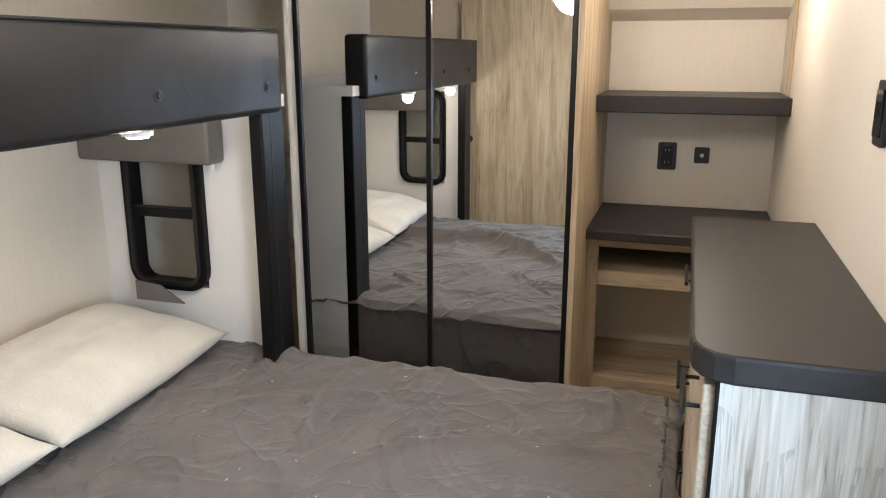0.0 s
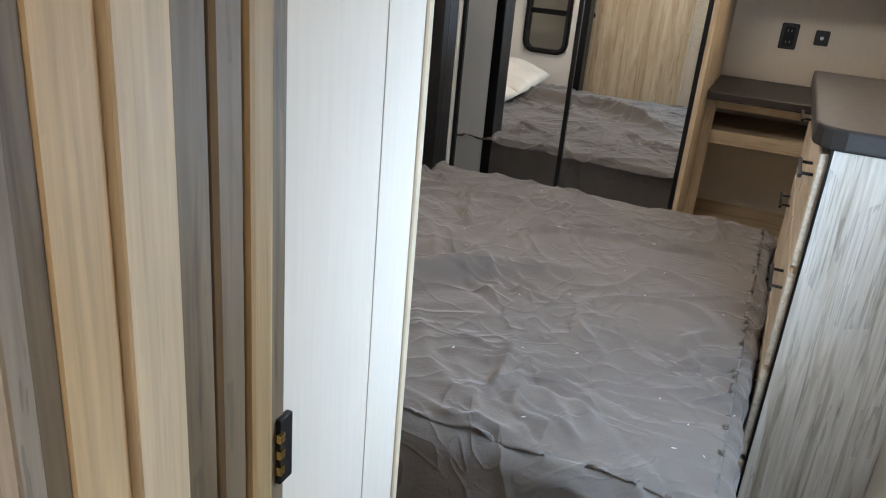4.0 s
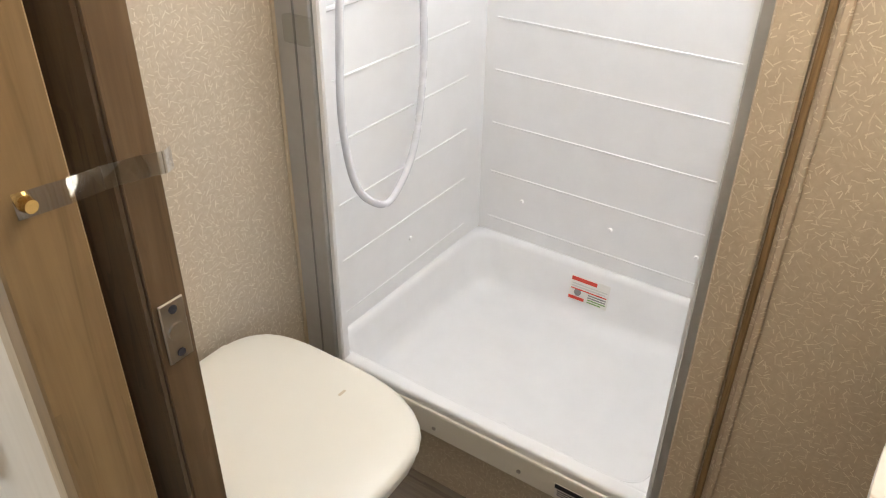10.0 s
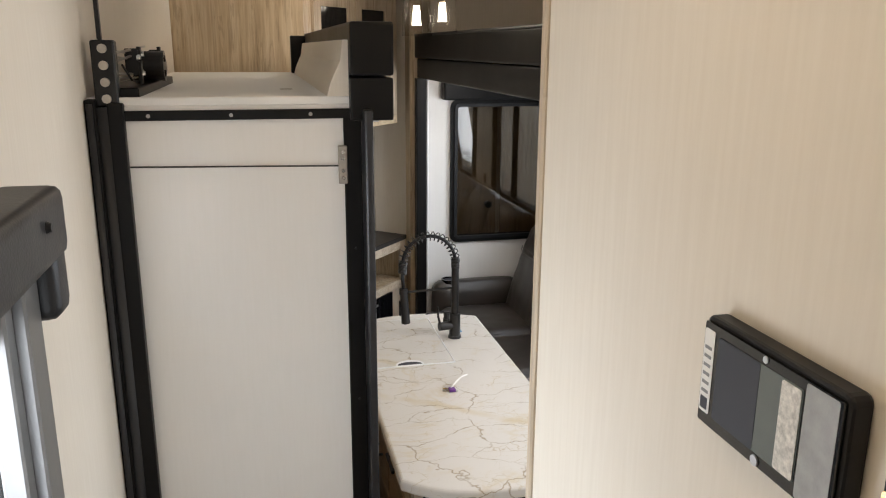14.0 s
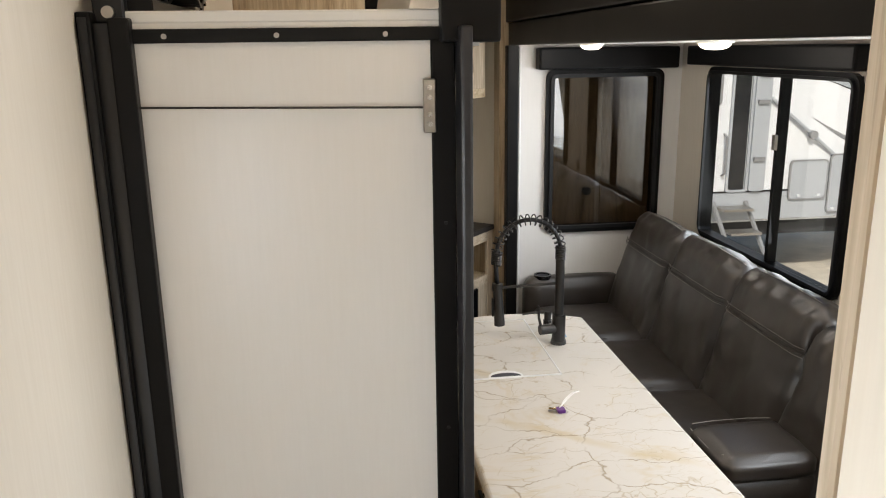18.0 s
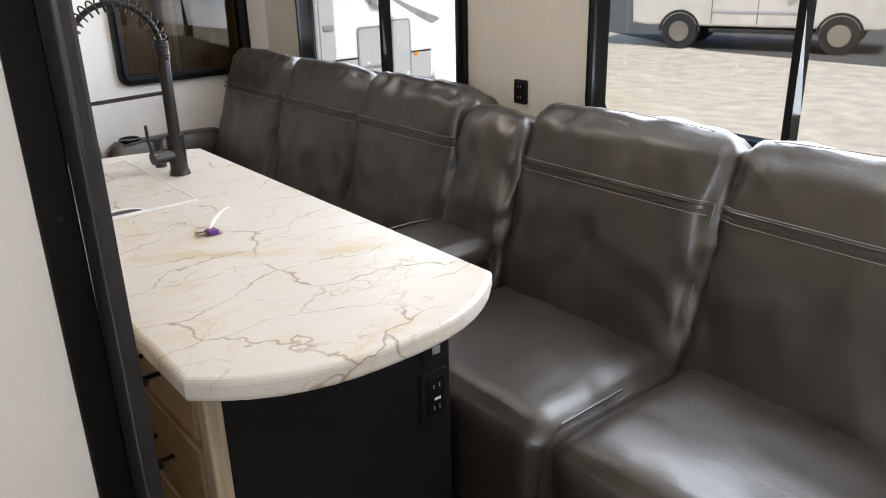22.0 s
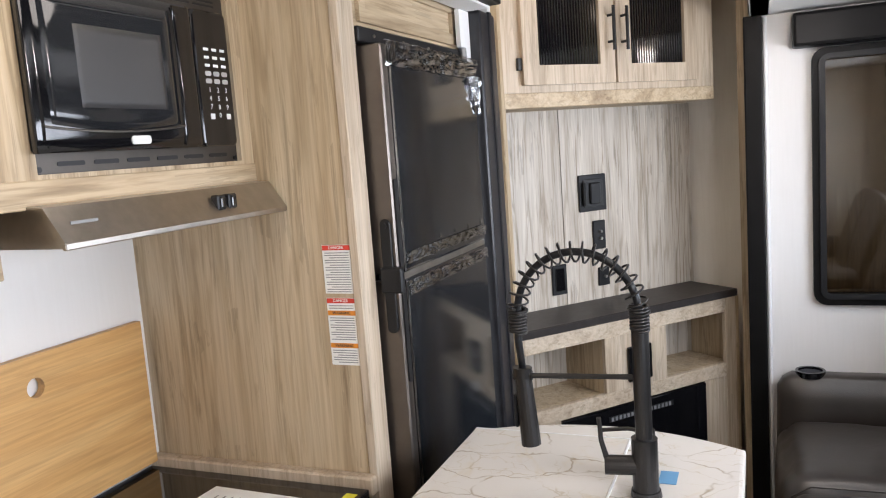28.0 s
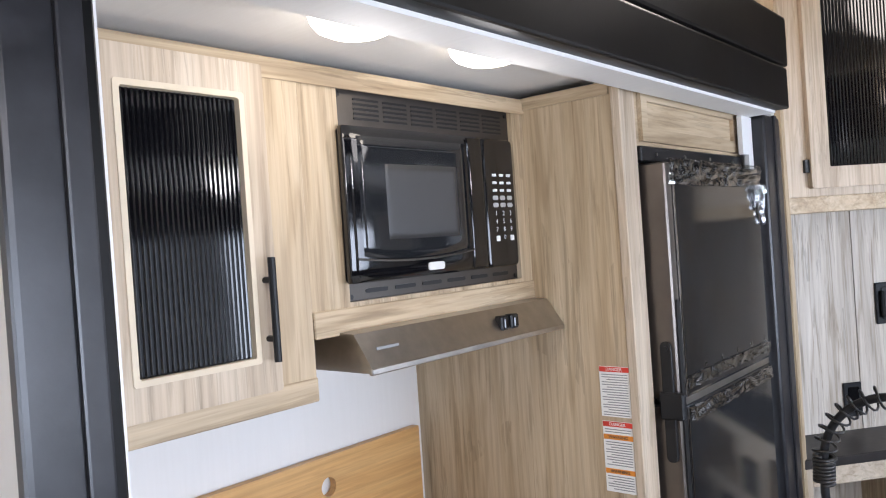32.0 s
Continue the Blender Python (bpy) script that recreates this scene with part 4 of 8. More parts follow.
# dresser
dr = thing("dresser", "tall grey oak dresser with charcoal top and black pulls", "dresser", (0.26, 2.37, DECK))
# pale wood here carries the window's daylight in its colour
part("carcass", box(0.150, STAR, 1.905, 2.93, DECK, 1.745, 0.003), UNIT_WOOD, dr)
part("top", prism([(0.105, 2.95), (0.105, 1.965), (0.109, 1.937), (0.121, 1.912), (0.141, 1.894), (0.17, 1.885), (STAR, 1.885), (STAR, 2.95)], "z", 1.745, 1.793, 0.006, 2), CHARCOAL_TOP, dr)
for row, (za, zb) in enumerate(((0.68, 0.93), (0.945, 1.19), (1.205, 1.45), (1.465, 1.73))):
    for ya, yb in ((1.915, 2.38), (2.39, 2.92)):
        d = part("drawer_front", box(0.128, 0.149, ya, yb, za, zb, 0.003), PALE_WOOD_Y, dr)
        c, zm = (ya + yb) / 2 - (0.12 if ya < 2 else -0.12), zb - 0.06
        part("pull", join(cyl((0.10, c - 0.09, zm), (0.10, c + 0.09, zm), 0.005, None, 10), cyl((0.10, c - 0.06, zm), (0.129, c - 0.06, zm), 0.004, None, 8), cyl((0.10, c + 0.06, zm), (0.129, c + 0.06, zm), 0.004, None, 8)), BLACK, d, "slim black bar pull")
# thin black strip stands in for the shaded gap beside the drawer fronts
part("corner_strip", box(0.146, 0.152, 1.898, 1.906, DECK, 1.745, 0.001), BLACK_SATIN, dr)

# bedroom window with its padded pelmet and shade
bw = window_unit("window_1", "rounded black-framed emergency window with a red release lever", "x", STAR, *BED_WIN, -1, 0.10, 0.045)
part("release_lever", cyl((STAR - 0.02, 1.49, 1.675), (STAR - 0.045, 1.485, 1.675), 0.011, 0.009, 14), RED, bw, "red release lever")
part("lever_bracket", box(STAR - 0.025, STAR - 0.005, 1.475, 1.51, 1.62, 1.70, 0.004), BLACK, bw)
pl = thing("window_pelmet", "black padded pelmet box over the bedroom window", "pelmet", (0.36, 1.3, 2.06))
part("pad", box(0.30, STAR, 0.80, 1.60, 2.083, 2.27, 0.02, 3), PAD, pl, "", True)
part("shade", box(0.355, 0.40, 0.88, 1.56, 2.025, 2.083, 0.004), PADLIGHT, pl, "pleated grey shade drawn up")
for k in range(4):
    part("pleat", box(0.345, 0.41, 0.88, 1.56, 2.025 + 0.015 * k, 2.032 + 0.015 * k, 0.002), GREY_FRAME, pl)
cb = thing("loose_wire", "thin loose wire hanging from a hole in the wall", "wire", (STAR, 1.71, 1.3))
part("grommet", cyl((STAR, 1.71, 1.552), (STAR - 0.004, 1.71, 1.552), 0.012, None, 12), BLACK, cb)
part("wire", tube([(STAR - 0.005, 1.71, 1.55), (STAR - 0.012, 1.715, 1.5), (STAR - 0.006, 1.735, 1.4), (STAR - 0.01, 1.745, 1.32)], 0.0015, 5), INK, cb)

# sliding bedroom door, parked along the bathroom wall
sd = thing("sliding_door", "grey oak sliding door slid open along the bedroom wall", "door", (-0.8, 0.96, DECK))
part("leaf", box(-1.325, -0.58, 0.945, 0.972, DECK + 0.01, 2.58, 0.002), WOOD, sd)
part("finger_pull", ring([(-1.265 + 0.024 * math.cos(a * math.pi / 8), 1.675 + 0.024 * math.sin(a * math.pi / 8)) for a in range(16)], [(-1.265 + 0.02 * math.cos(a * math.pi / 8), 1.675 + 0.02 * math.sin(a * math.pi / 8)) for a in range(16)], "y", 0.972, 0.975), BLACK, sd)
part("pull_cup", cyl((-1.265, 0.9725, 1.675), (-1.265, 0.974, 1.675), 0.02, None, 20), BLACK, sd)

# ---- bathroom ----
# front jamb of the bathroom doorway: boards side by side along the hall wall
fj = thing("door_frame", "wooden door frame of the bathroom with cream stop strips", "door frame", (HALL, 0.5, DECK), "", "structure")
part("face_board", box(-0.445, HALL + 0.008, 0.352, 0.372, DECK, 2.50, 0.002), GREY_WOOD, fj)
# dark brown strip stands in for the shadow between the boards
part("shadow_board", box(-0.43, HALL + 0.001, 0.372, 0.396, DECK, 2.50), CASING_AND_SHADOW, fj)
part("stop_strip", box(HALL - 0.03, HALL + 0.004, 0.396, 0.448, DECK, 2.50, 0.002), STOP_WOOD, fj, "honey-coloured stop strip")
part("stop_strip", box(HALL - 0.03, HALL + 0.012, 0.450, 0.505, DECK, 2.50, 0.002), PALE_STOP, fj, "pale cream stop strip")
part("casing", box(HALL - 0.01, HALL + 0.006, 0.507, 0.548, DECK, 2.52, 0.003), CASING_AND_SHADOW, fj)
part("casing", box(HALL - 0.01, HALL + 0.010, 0.549, 0.586, DECK, 2.52, 0.004), CASING_AND_SHADOW, fj)
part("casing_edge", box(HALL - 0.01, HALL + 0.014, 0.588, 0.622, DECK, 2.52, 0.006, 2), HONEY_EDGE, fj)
part("casing_edge", box(HALL - 0.01, HALL + 0.008, 0.623, 0.650, DECK, 2.52, 0.003), CASING_AND_SHADOW, fj)
part("head", box(-0.43, HALL + 0.006, -0.13, 0.42, 2.46, 2.50), JAMB_WOOD, fj)
part("strike_plate", box(HALL + 0.006, HALL + 0.014, 0.634, 0.656, 1.545, 1.625, 0.001), BLACK, fj, "black strike plate")
for z in (1.565, 1.585, 1.605):
    part("plate_lug", box(HALL + 0.012, HALL + 0.017, 0.630, 0.638, z - 0.005, z + 0.005), BRASS, fj)

# rear jamb, with the open door held back by a clear strap
rj = thing("door_frame", "brown wooden rear jamb of the bathroom doorway", "door frame", (HALL, -0.1, DECK), "", "structure")
part("edge_strip", box(HALL, HALL + 0.013, -0.162, -0.146, DECK, 2.50, 0.001), WOOD, rj)
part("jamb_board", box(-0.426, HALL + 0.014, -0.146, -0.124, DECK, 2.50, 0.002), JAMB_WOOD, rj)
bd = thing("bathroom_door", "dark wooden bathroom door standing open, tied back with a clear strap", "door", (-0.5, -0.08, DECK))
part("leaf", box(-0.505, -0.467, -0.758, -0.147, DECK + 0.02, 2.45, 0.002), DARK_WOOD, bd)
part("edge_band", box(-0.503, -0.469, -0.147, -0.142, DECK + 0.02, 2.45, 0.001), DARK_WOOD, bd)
lp = part("latch_plate", box(-0.498, -0.474, -0.142, -0.1395, 1.650, 1.710, 0.001), STEEL, bd, "worn steel latch plate")
part("latch_bolt", cyl((-0.486, -0.1395, 1.680), (-0.486, -0.1375, 1.680), 0.0085, None, 16), STEEL, lp)
for z in (1.658, 1.702):
    part("latch_screw", cyl((-0.486, -0.1395, z), (-0.486, -0.1385, z), 0.004, None, 10), DARK_INK, lp)
sp2 = thing("door_strap", "clear plastic strap screwed to the jamb around the door edge", "strap", (-0.43, -0.11, 1.84))


def strap_band():
    """A flat flexible band bent round the edge of the door."""
    path = [(-0.385, -0.122, 1.847), (-0.42, -0.121, 1.844), (-0.45, -0.130, 1.838), (-0.48, -0.135, 1.832), (-0.503, -0.134, 1.828), (-0.514, -0.141, 1.826), (-0.517, -0.158, 1.825)]
    bm = bmesh.new()
    rows = [[bm.verts.new((x, y, z - 0.009)), bm.verts.new((x, y, z + 0.009))] for x, y, z in path]
    for p, q in zip(rows, rows[1:]):
        bm.faces.new((p[0], q[0], q[1], p[1]))
    bmesh.ops.solidify(bm, geom=bm.faces[:], thickness=0.0016)
    return bm


part("band", strap_band(), STRAP, sp2, "", True)
part("screw", cyl((-0.392, -0.124, 1.847), (-0.392, -0.115, 1.847), 0.006, 0.0045, 14), BRASS, sp2)

# shower
PX0, PX1, PY0, PY1 = -1.985, -1.26, -0.76, 0.10
shw = thing("shower_stall", "white moulded shower stall with a deep pan and ribbed walls", "shower", (-1.62, -0.33, DECK))


def shower_pan():
    """A pan with a rounded inner basin and a lower rim at the front."""
    bm = bmesh.new()
    n = 6
    rows = [(0.0, 0.835, 0.03), (0.0, 0.850, 0.03), (0.006, 0.858, 0.035), (0.022, 0.859, 0.05), (0.030, 0.854, 0.055), (0.035, 0.842, 0.06), (0.047, 0.765, 0.07), (0.056, 0.728, 0.075), (0.074, 0.708, 0.085), (0.11, 0.70, 0.09)]
    loops = []
    for inset, z, r in rows:
        f = 0.01 + inset * 0.55
        loops.append([bm.verts.new((x, y, z)) for x, y in round_rect(PX0 + inset, PX1 - f, PY0 + inset, PY1 - inset, r, n)])
    k = len(loops[0])
    for a, b in zip(loops, loops[1:]):
        for i in range(k):
            bm.faces.new((a[i], a[(i + 1) % k], b[(i + 1) % k], b[i]))
    bm.faces.new(loops[-1])
    return bm


part("pan", shower_pan(), SHOWER, shw, "glossy white shower pan", True)
part("curb", box(PX1 - 0.022, PX1 + 0.016, PY0, PY1, 0.80, 0.862, 0.010, 3), SHOWER, shw, "", True)
part("threshold_strip", box(PX1 - 0.005, PX1 + 0.022, PY0, PY1, 0.768, 0.842, 0.006, 2), BISQUE, shw)
part("skirt", box(PX1 - 0.03, PX1 + 0.006, PY0, PY1, DECK, 0.768), BATH_PAPER, shw, "tan papered skirt below the pan")
part("back_wall", box(PX0 - 0.012, PX0 + 0.012, PY0, PY1, 0.857, 2.56), SHOWER, shw)
part("side_wall", box(PX0 + 0.012, PX1, PY0 - 0.005, PY0 + 0.015, 0.857, 2.56), SHOWER, shw)
part("side_wall", box(PX0 + 0.012, PX1, PY1 - 0.015, PY1 + 0.005, 0.857, 2.56), SHOWER, shw)
for z in (0.905, 1.056, 1.208, 1.362, 1.505):
    part("tile_groove", box(PX0 + 0.011, PX0 + 0.0145, PY0 + 0.05, PY1 - 0.10, z - 0.003, z + 0.003, 0.001), SHOWER, shw)
    part("tile_groove", box(PX0 + 0.10, PX1 - 0.05, PY0 + 0.014, PY0 + 0.0175, z - 0.003, z + 0.003, 0.001), SHOWER, shw)
for z in (1.656, 1.756, 1.902, 2.05):
    part("tile_band", box(PX0 + 0.011, PX0 + 0.018, PY0 + 0.03, PY1 - 0.06, z - 0.006, z + 0.006, 0.003), SHOWER, shw)
    part("tile_band", box(PX0 + 0.08, PX1 - 0.05, PY0 + 0.014, PY0 + 0.021, z - 0.006, z + 0.006, 0.003), SHOWER, shw)
for k in range(9):
    y = PY0 + 0.08 + 0.08 * k
    for s in (-1, 1):
        part("lattice_rib", tube([(PX0 + 0.013, y - s * 0.04, 1.664), (PX0 + 0.013, y + s * 0.04, 1.749)], 0.003, 5), SHOWER, shw)
for k in range(5):
    x = PX0 + 0.18 + 0.085 * k
    for s in (-1, 1):
        part("lattice_rib", tube([(x - s * 0.04, PY0 + 0.016, 1.664), (x + s * 0.04, PY0 + 0.016, 1.749)], 0.003, 5), SHOWER, shw)
for y in (-0.60, -0.322, -0.08):
    part("wall_button", cyl((PX0 + 0.012, y, 0.987), (PX0 + 0.016, y, 0.987), 0.007, 0.004, 12), SHOWER, shw)
part("wall_button", cyl((-1.62, PY0 + 0.015, 0.987), (-1.62, PY0 + 0.019, 0.987), 0.007, 0.004, 12), SHOWER, shw)
for z in (1.338, 1.715):
    part("corner_shelf", prism([(PX0 + 0.01, PY1 - 0.012), (PX0 + 0.01, PY1 - 0.17), (PX0 + 0.055, PY1 - 0.155), (PX0 + 0.19, PY1 - 0.03), (PX0 + 0.2, PY1 - 0.012)], "z", z - 0.10, z, 0.012, 3), SHOWER, shw, "", True)
part("drain_cover", cyl((-1.392, -0.335, 0.700), (-1.392, -0.335, 0.705), 0.04, 0.036, 24), SHOWER, shw)
stk = thing("warning_sticker", "small white cleaning sticker with red and green print on the pan", "sticker", (-1.95, -0.35, 0.74))
SM = Matrix.Translation((PX0 + 0.047, -0.345, 0.788)) @ Matrix.Rotation(radians(-13), 4, "Y")


def on_pan(y0, y1, z0, z1, d):
    b = box(-0.001 + d, 0.001 + d, y0, y1, z0, z1)
    b.transform(SM)
    return b


part("paper", on_pan(-0.06, 0.06, -0.037, 0.037, 0.0), STICKER, stk)
part("title_bar", on_pan(-0.058, 0.02, 0.022, 0.033, 0.0015), RED, stk)
for k, (c, a, b) in enumerate(((PALE_INK, -0.055, 0.055), (PALE_INK, -0.055, 0.05), (RED, -0.055, 0.055))):
    part("text_bar", on_pan(a, b, 0.012 - 0.008 * k, 0.015 - 0.008 * k, 0.0015), c, stk)
part("text_bar", on_pan(-0.058, -0.01, -0.035, -0.026, 0.0015), RED, stk)
for k in range(4):
    part("text_bar", on_pan(0.0, 0.055 - 0.012 * (k == 3), -0.012 - 0.007 * k, -0.009 - 0.007 * k, 0.0015), GREEN_INK if k > 1 else INK, stk)
part("seal_mark", cyl(SM @ Vector((0.001, -0.033, -0.012)), SM @ Vector((0.002, -0.033, -0.012)), 0.011, None, 16), INK, stk)
ns = thing("notice_sticker", "small notice sticker with a black heading on the shower curb", "sticker", (PX1 + 0.022, -0.055, 0.79))
part("paper", box(PX1 + 0.022, PX1 + 0.0232, -0.094, -0.014, 0.778, 0.815), STICKER, ns)
part("heading", box(PX1 + 0.0232, PX1 + 0.0238, -0.094, -0.014, 0.803, 0.815), DARK_INK, ns)
for k in range(3):
    part("text_bar", box(PX1 + 0.0232, PX1 + 0.0237, -0.088, -0.022, 0.784 + 0.006 * k, 0.7865 + 0.006 * k), DARK_INK, ns)
for y in (-0.62, -0.40, -0.18, 0.04):
    part("curb_screw", cyl((PX1 + 0.022, y, 0.795), (PX1 + 0.0245, y, 0.795), 0.005, None, 10), STEEL, shw)

# shower valve, hose, spray head
vx, vy = -1.592, PY0 + 0.015
vl = thing("shower_valve", "white shower valve block with two dark grey knobs", "shower valve", (vx, vy, 1.75))
part("back_plate", box(vx - 0.085, vx + 0.085, vy, vy + 0.008, 1.755, 1.905, 0.004, 2), SHOWER, vl)
part("body", prism([(vy + 0.006, 1.90), (vy + 0.02, 1.90), (vy + 0.085, 1.85), (vy + 0.085, 1.795), (vy + 0.006, 1.775)], "x", vx - 0.07, vx + 0.07, 0.006, 2), WHITE_PLASTIC, vl)
for x in (vx - 0.04, vx + 0.045):
    kn = part("knob", cyl((x, vy + 0.083, 1.822), (x, vy + 0.125, 1.822), 0.023, 0.02, 20), DARK_METAL, vl, "fluted dark knob")
    for a in range(8):
        c, s = math.cos(a * math.pi / 4), math.sin(a * math.pi / 4)
        part("flute", cyl((x + 0.0225 * c, vy + 0.085, 1.822 + 0.0225 * s), (x + 0.02 * c, vy + 0.122, 1.822 + 0.02 * s), 0.0035, None, 6), DARK_METAL, kn)
hs = thing("shower_hose", "white flexible shower hose hanging in a long loop", "shower hose", (-1.5, vy + 0.05, 1.14))


def curve(points, steps=8):
    """A smooth line through points (Catmull-Rom)."""
    q = [Vector(p) for p in points]
    q = [q[0] * 2 - q[1]] + q + [q[-1] * 2 - q[-2]]
    out = []
    for a, b, c, d in zip(q, q[1:], q[2:], q[3:]):
        for k in range(steps):
            t = k / steps
            out.append(0.5 * (2 * b + (c - a) * t + (2 * a - 5 * b + 4 * c - d) * t * t + (3 * b - a - 3 * c + d) * t ** 3))
    return out + [q[-2]]


loop = curve([(x, vy + 0.055 + d, z) for x, z, d in ((-1.345, 1.80, 0), (-1.318, 1.62, 0.005), (-1.305, 1.44, 0.01), (-1.332, 1.29, 0.015), (-1.40, 1.215, 0.02), (-1.46, 1.213, 0.02), (-1.54, 1.29, 0.015), (-1.585, 1.43, 0.01), (-1.600, 1.58, 0.005), (-1.595, 1.79, 0))])
part("hose", tube(loop, 0.0085, 10), HOSE, hs, "", True)
part("collar", cyl((-1.345, vy + 0.06, 1.80), (-1.38, vy + 0.06, 1.86), 0.012, None, 14), HOSE, hs)
part("handle", cyl((-1.38, vy + 0.06, 1.86), (-1.38, vy + 0.055, 2.04), 0.013, 0.016, 16), HOSE, hs)
part("spray_head", cyl((-1.38, vy + 0.05, 2.04), (-1.39, vy + 0.10, 2.075), 0.028, 0.036, 20), HOSE, hs)
part("wall_hook", box(-1.405, -1.365, vy, vy + 0.05, 1.985, 2.02, 0.005), WHITE_PLASTIC, hs)

# shower door frame strip and its catch
sf = thing("shower_frame", "grey metal upright of the shower door frame", "trim", (-1.25, -0.72, DECK), "", "structure")
part("upright", box(-1.262, -1.235, -0.772, -0.682, 0.862, 2.5, 0.003), GREY_FRAME, sf)
part("channel", box(-1.238, -1.233, -0.724, -0.720, 0.862, 2.5), INK, sf)
part("edge_bead", box(-1.266, -1.24, -0.682, -0.664, 0.862, 2.5, 0.004), SHOWER, sf)
part("wall_bead", box(-1.252, -1.236, -0.786, -0.772, DECK, 2.5, 0.004), CREAM_TRIM, sf)
part("catch_clip", box(-1.234, -1.215, -0.735, -0.672, 1.625, 1.678, 0.006, 2), CLEAR, sf, "clear plastic catch")
sj = thing("shower_jamb", "tan papered jamb post at the edge of the shower opening", "trim", (-1.24, 0.13, DECK), "", "structure")
part("grey_edge", box(-1.268, -1.222, 0.098, 0.118, 0.862, 2.5, 0.003), GREY_FRAME, sj)
part("post", box(-1.232, -1.206, 0.118, 0.172, DECK, 2.52, 0.003), BATH_PAPER, sj)
part("bead", box(-1.226, -1.212, 0.176, 0.186, DECK, 2.52, 0.002), JAMB_WOOD, sj)
part("bead", box(-1.226, -1.214, 0.192, 0.204, DECK, 2.52, 0.002), BATH_PAPER, sj)

# toilet
tl = thing("toilet", "bisque plastic toilet with a closed lid", "toilet", (-0.97, -0.52, DECK))


def oval(cx, y0, y1, w, z, n=36, back=0.97):
    pts = []
    for k in range(n):
        a = 2 * math.pi * k / n
        s, c = math.sin(a), math.cos(a)
        y = (y0 + y1) / 2 + (y1 - y0) / 2 * (c ** 0.78 if c >= 0 else -abs(c) ** 0.5)
        wx = w / 2 * abs(s) ** (0.70 if c >= 0 else 0.48) * (1 if s >= 0 else -1)
        if c < -0.55:
            wx *= back + (1 - back) * (1 + c) / 0.45
        pts.append((cx + wx, y, z))
    return pts


def loft(rows):
    bm = bmesh.new()
    vs = [[bm.verts.new(p) for p in r] for r in rows]
    for a, b in zip(vs, vs[1:]):
        for i in range(len(a)):
            bm.faces.new((a[i], a[(i + 1) % len(a)], b[(i + 1) % len(a)], b[i]))
    bm.faces.new(vs[0][::-1])
    bm.faces.new(vs[-1])
    bmesh.ops.recalc_face_normals(bm, faces=bm.faces[:])
    return bm


TX = -0.885
part("lid", loft([oval(TX, -0.752, -0.246, 0.396, 1.028), oval(TX, -0.754, -0.243, 0.402, 1.036), oval(TX, -0.751, -0.247, 0.394, 1.046), oval(TX, -0.745, -0.256, 0.378, 1.0505), oval(TX, -0.70, -0.32, 0.25, 1.053)]), BISQUE, tl, "", True)
part("seat", loft([oval(TX, -0.735, -0.255, 0.385, 1.004), oval(TX, -0.738, -0.25, 0.392, 1.012), oval(TX, -0.736, -0.252, 0.388, 1.024)]), BISQUE, tl, "", True)
part("bowl", loft([oval(TX, -0.66, -0.36, 0.22, DECK), oval(TX, -0.66, -0.37, 0.20, 0.72), oval(TX, -0.70, -0.31, 0.28, 0.88), oval(TX, -0.725, -0.285, 0.35, 0.98), oval(TX, -0.728, -0.282, 0.36, 1.002)]), PORCELAIN, tl, "", True)
part("hinge_block", box(TX - 0.10, TX + 0.10, -0.756, -0.715, 1.0, 1.045, 0.008, 2), BISQUE, tl)
part("flush_pedal", prism([(-1.10, -0.30), (-1.03, -0.335), (-1.005, -0.285), (-1.06, -0.255)], "z", 0.70, 0.73, 0.006, 2), WHITE_PLASTIC, tl)
part("lid_mark", box(-1.012, -0.994, -0.455, -0.449, 1.0525, 1.0534), CREAM_TRIM, tl)

# floor planks of the bathroom
bfl = thing("bath_floor_planks", "grey-brown wood-look floor planks with pale joints", "floor", (-0.8, -0.3, DECK - 0.004), "", "structure")
for i in range(6):
    for j in range(4):
        x0, y0 = -1.262 + 0.145 * i, -0.76 + 0.45 * j - 0.16 * (i % 3)
        xa, xb, ya, yb = x0 + 0.001, x0 + 0.142, max(y0, -0.76), min(y0 + 0.447, 0.86)
        if yb - ya > 0.02:
            part("plank", box(xa, min(xb, -0.42), ya, yb, DECK - 0.004, DECK + 0.002, 0.001), FLOOR_WOOD, bfl)

# vanity
VZ = 1.505
vn = thing("vanity", "bow-fronted wooden bathroom vanity cabinet with panelled doors", "vanity", (-0.85, 0.65, DECK))


def bow(off, n=18):
    x0, x1, y0, sag = -1.222, -0.445, 0.435, 0.056
    pts = []
    for k in range(n + 1):
        u = k / n
        pts.append((x0 + (x1 - x0) * u, y0 - sag * (1 - (2 * u - 1) ** 2) + off))
    return pts




def apron():
    """The bowed valance under the top; its lower edge sweeps up where it ends short of the wall."""
    bm = bmesh.new()
    rows = []
    for (xf, yf), (xb, yb) in zip(bow(0.02, 36), bow(0.036, 36)):
        if xf < -1.04:
            continue
        t = min(max((-0.84 - xf) / 0.19, 0), 1)
        low = 1.295 + 0.175 * t ** 1.3
        rows.append([bm.verts.new(p) for p in ((xf, yf, low), (xf, yf, VZ - 0.020), (xb, yb, VZ - 0.020), (xb, yb, low))])
    for p, q in zip(rows, rows[1:]):
        for k in range(4):
            bm.faces.new((p[k], q[k], q[(k + 1) % 4], p[(k + 1) % 4]))
    bm.faces.new(rows[0][::-1])
    bm.faces.new(rows[-1])
    bmesh.ops.recalc_face_normals(bm, faces=bm.faces[:])
    return bm


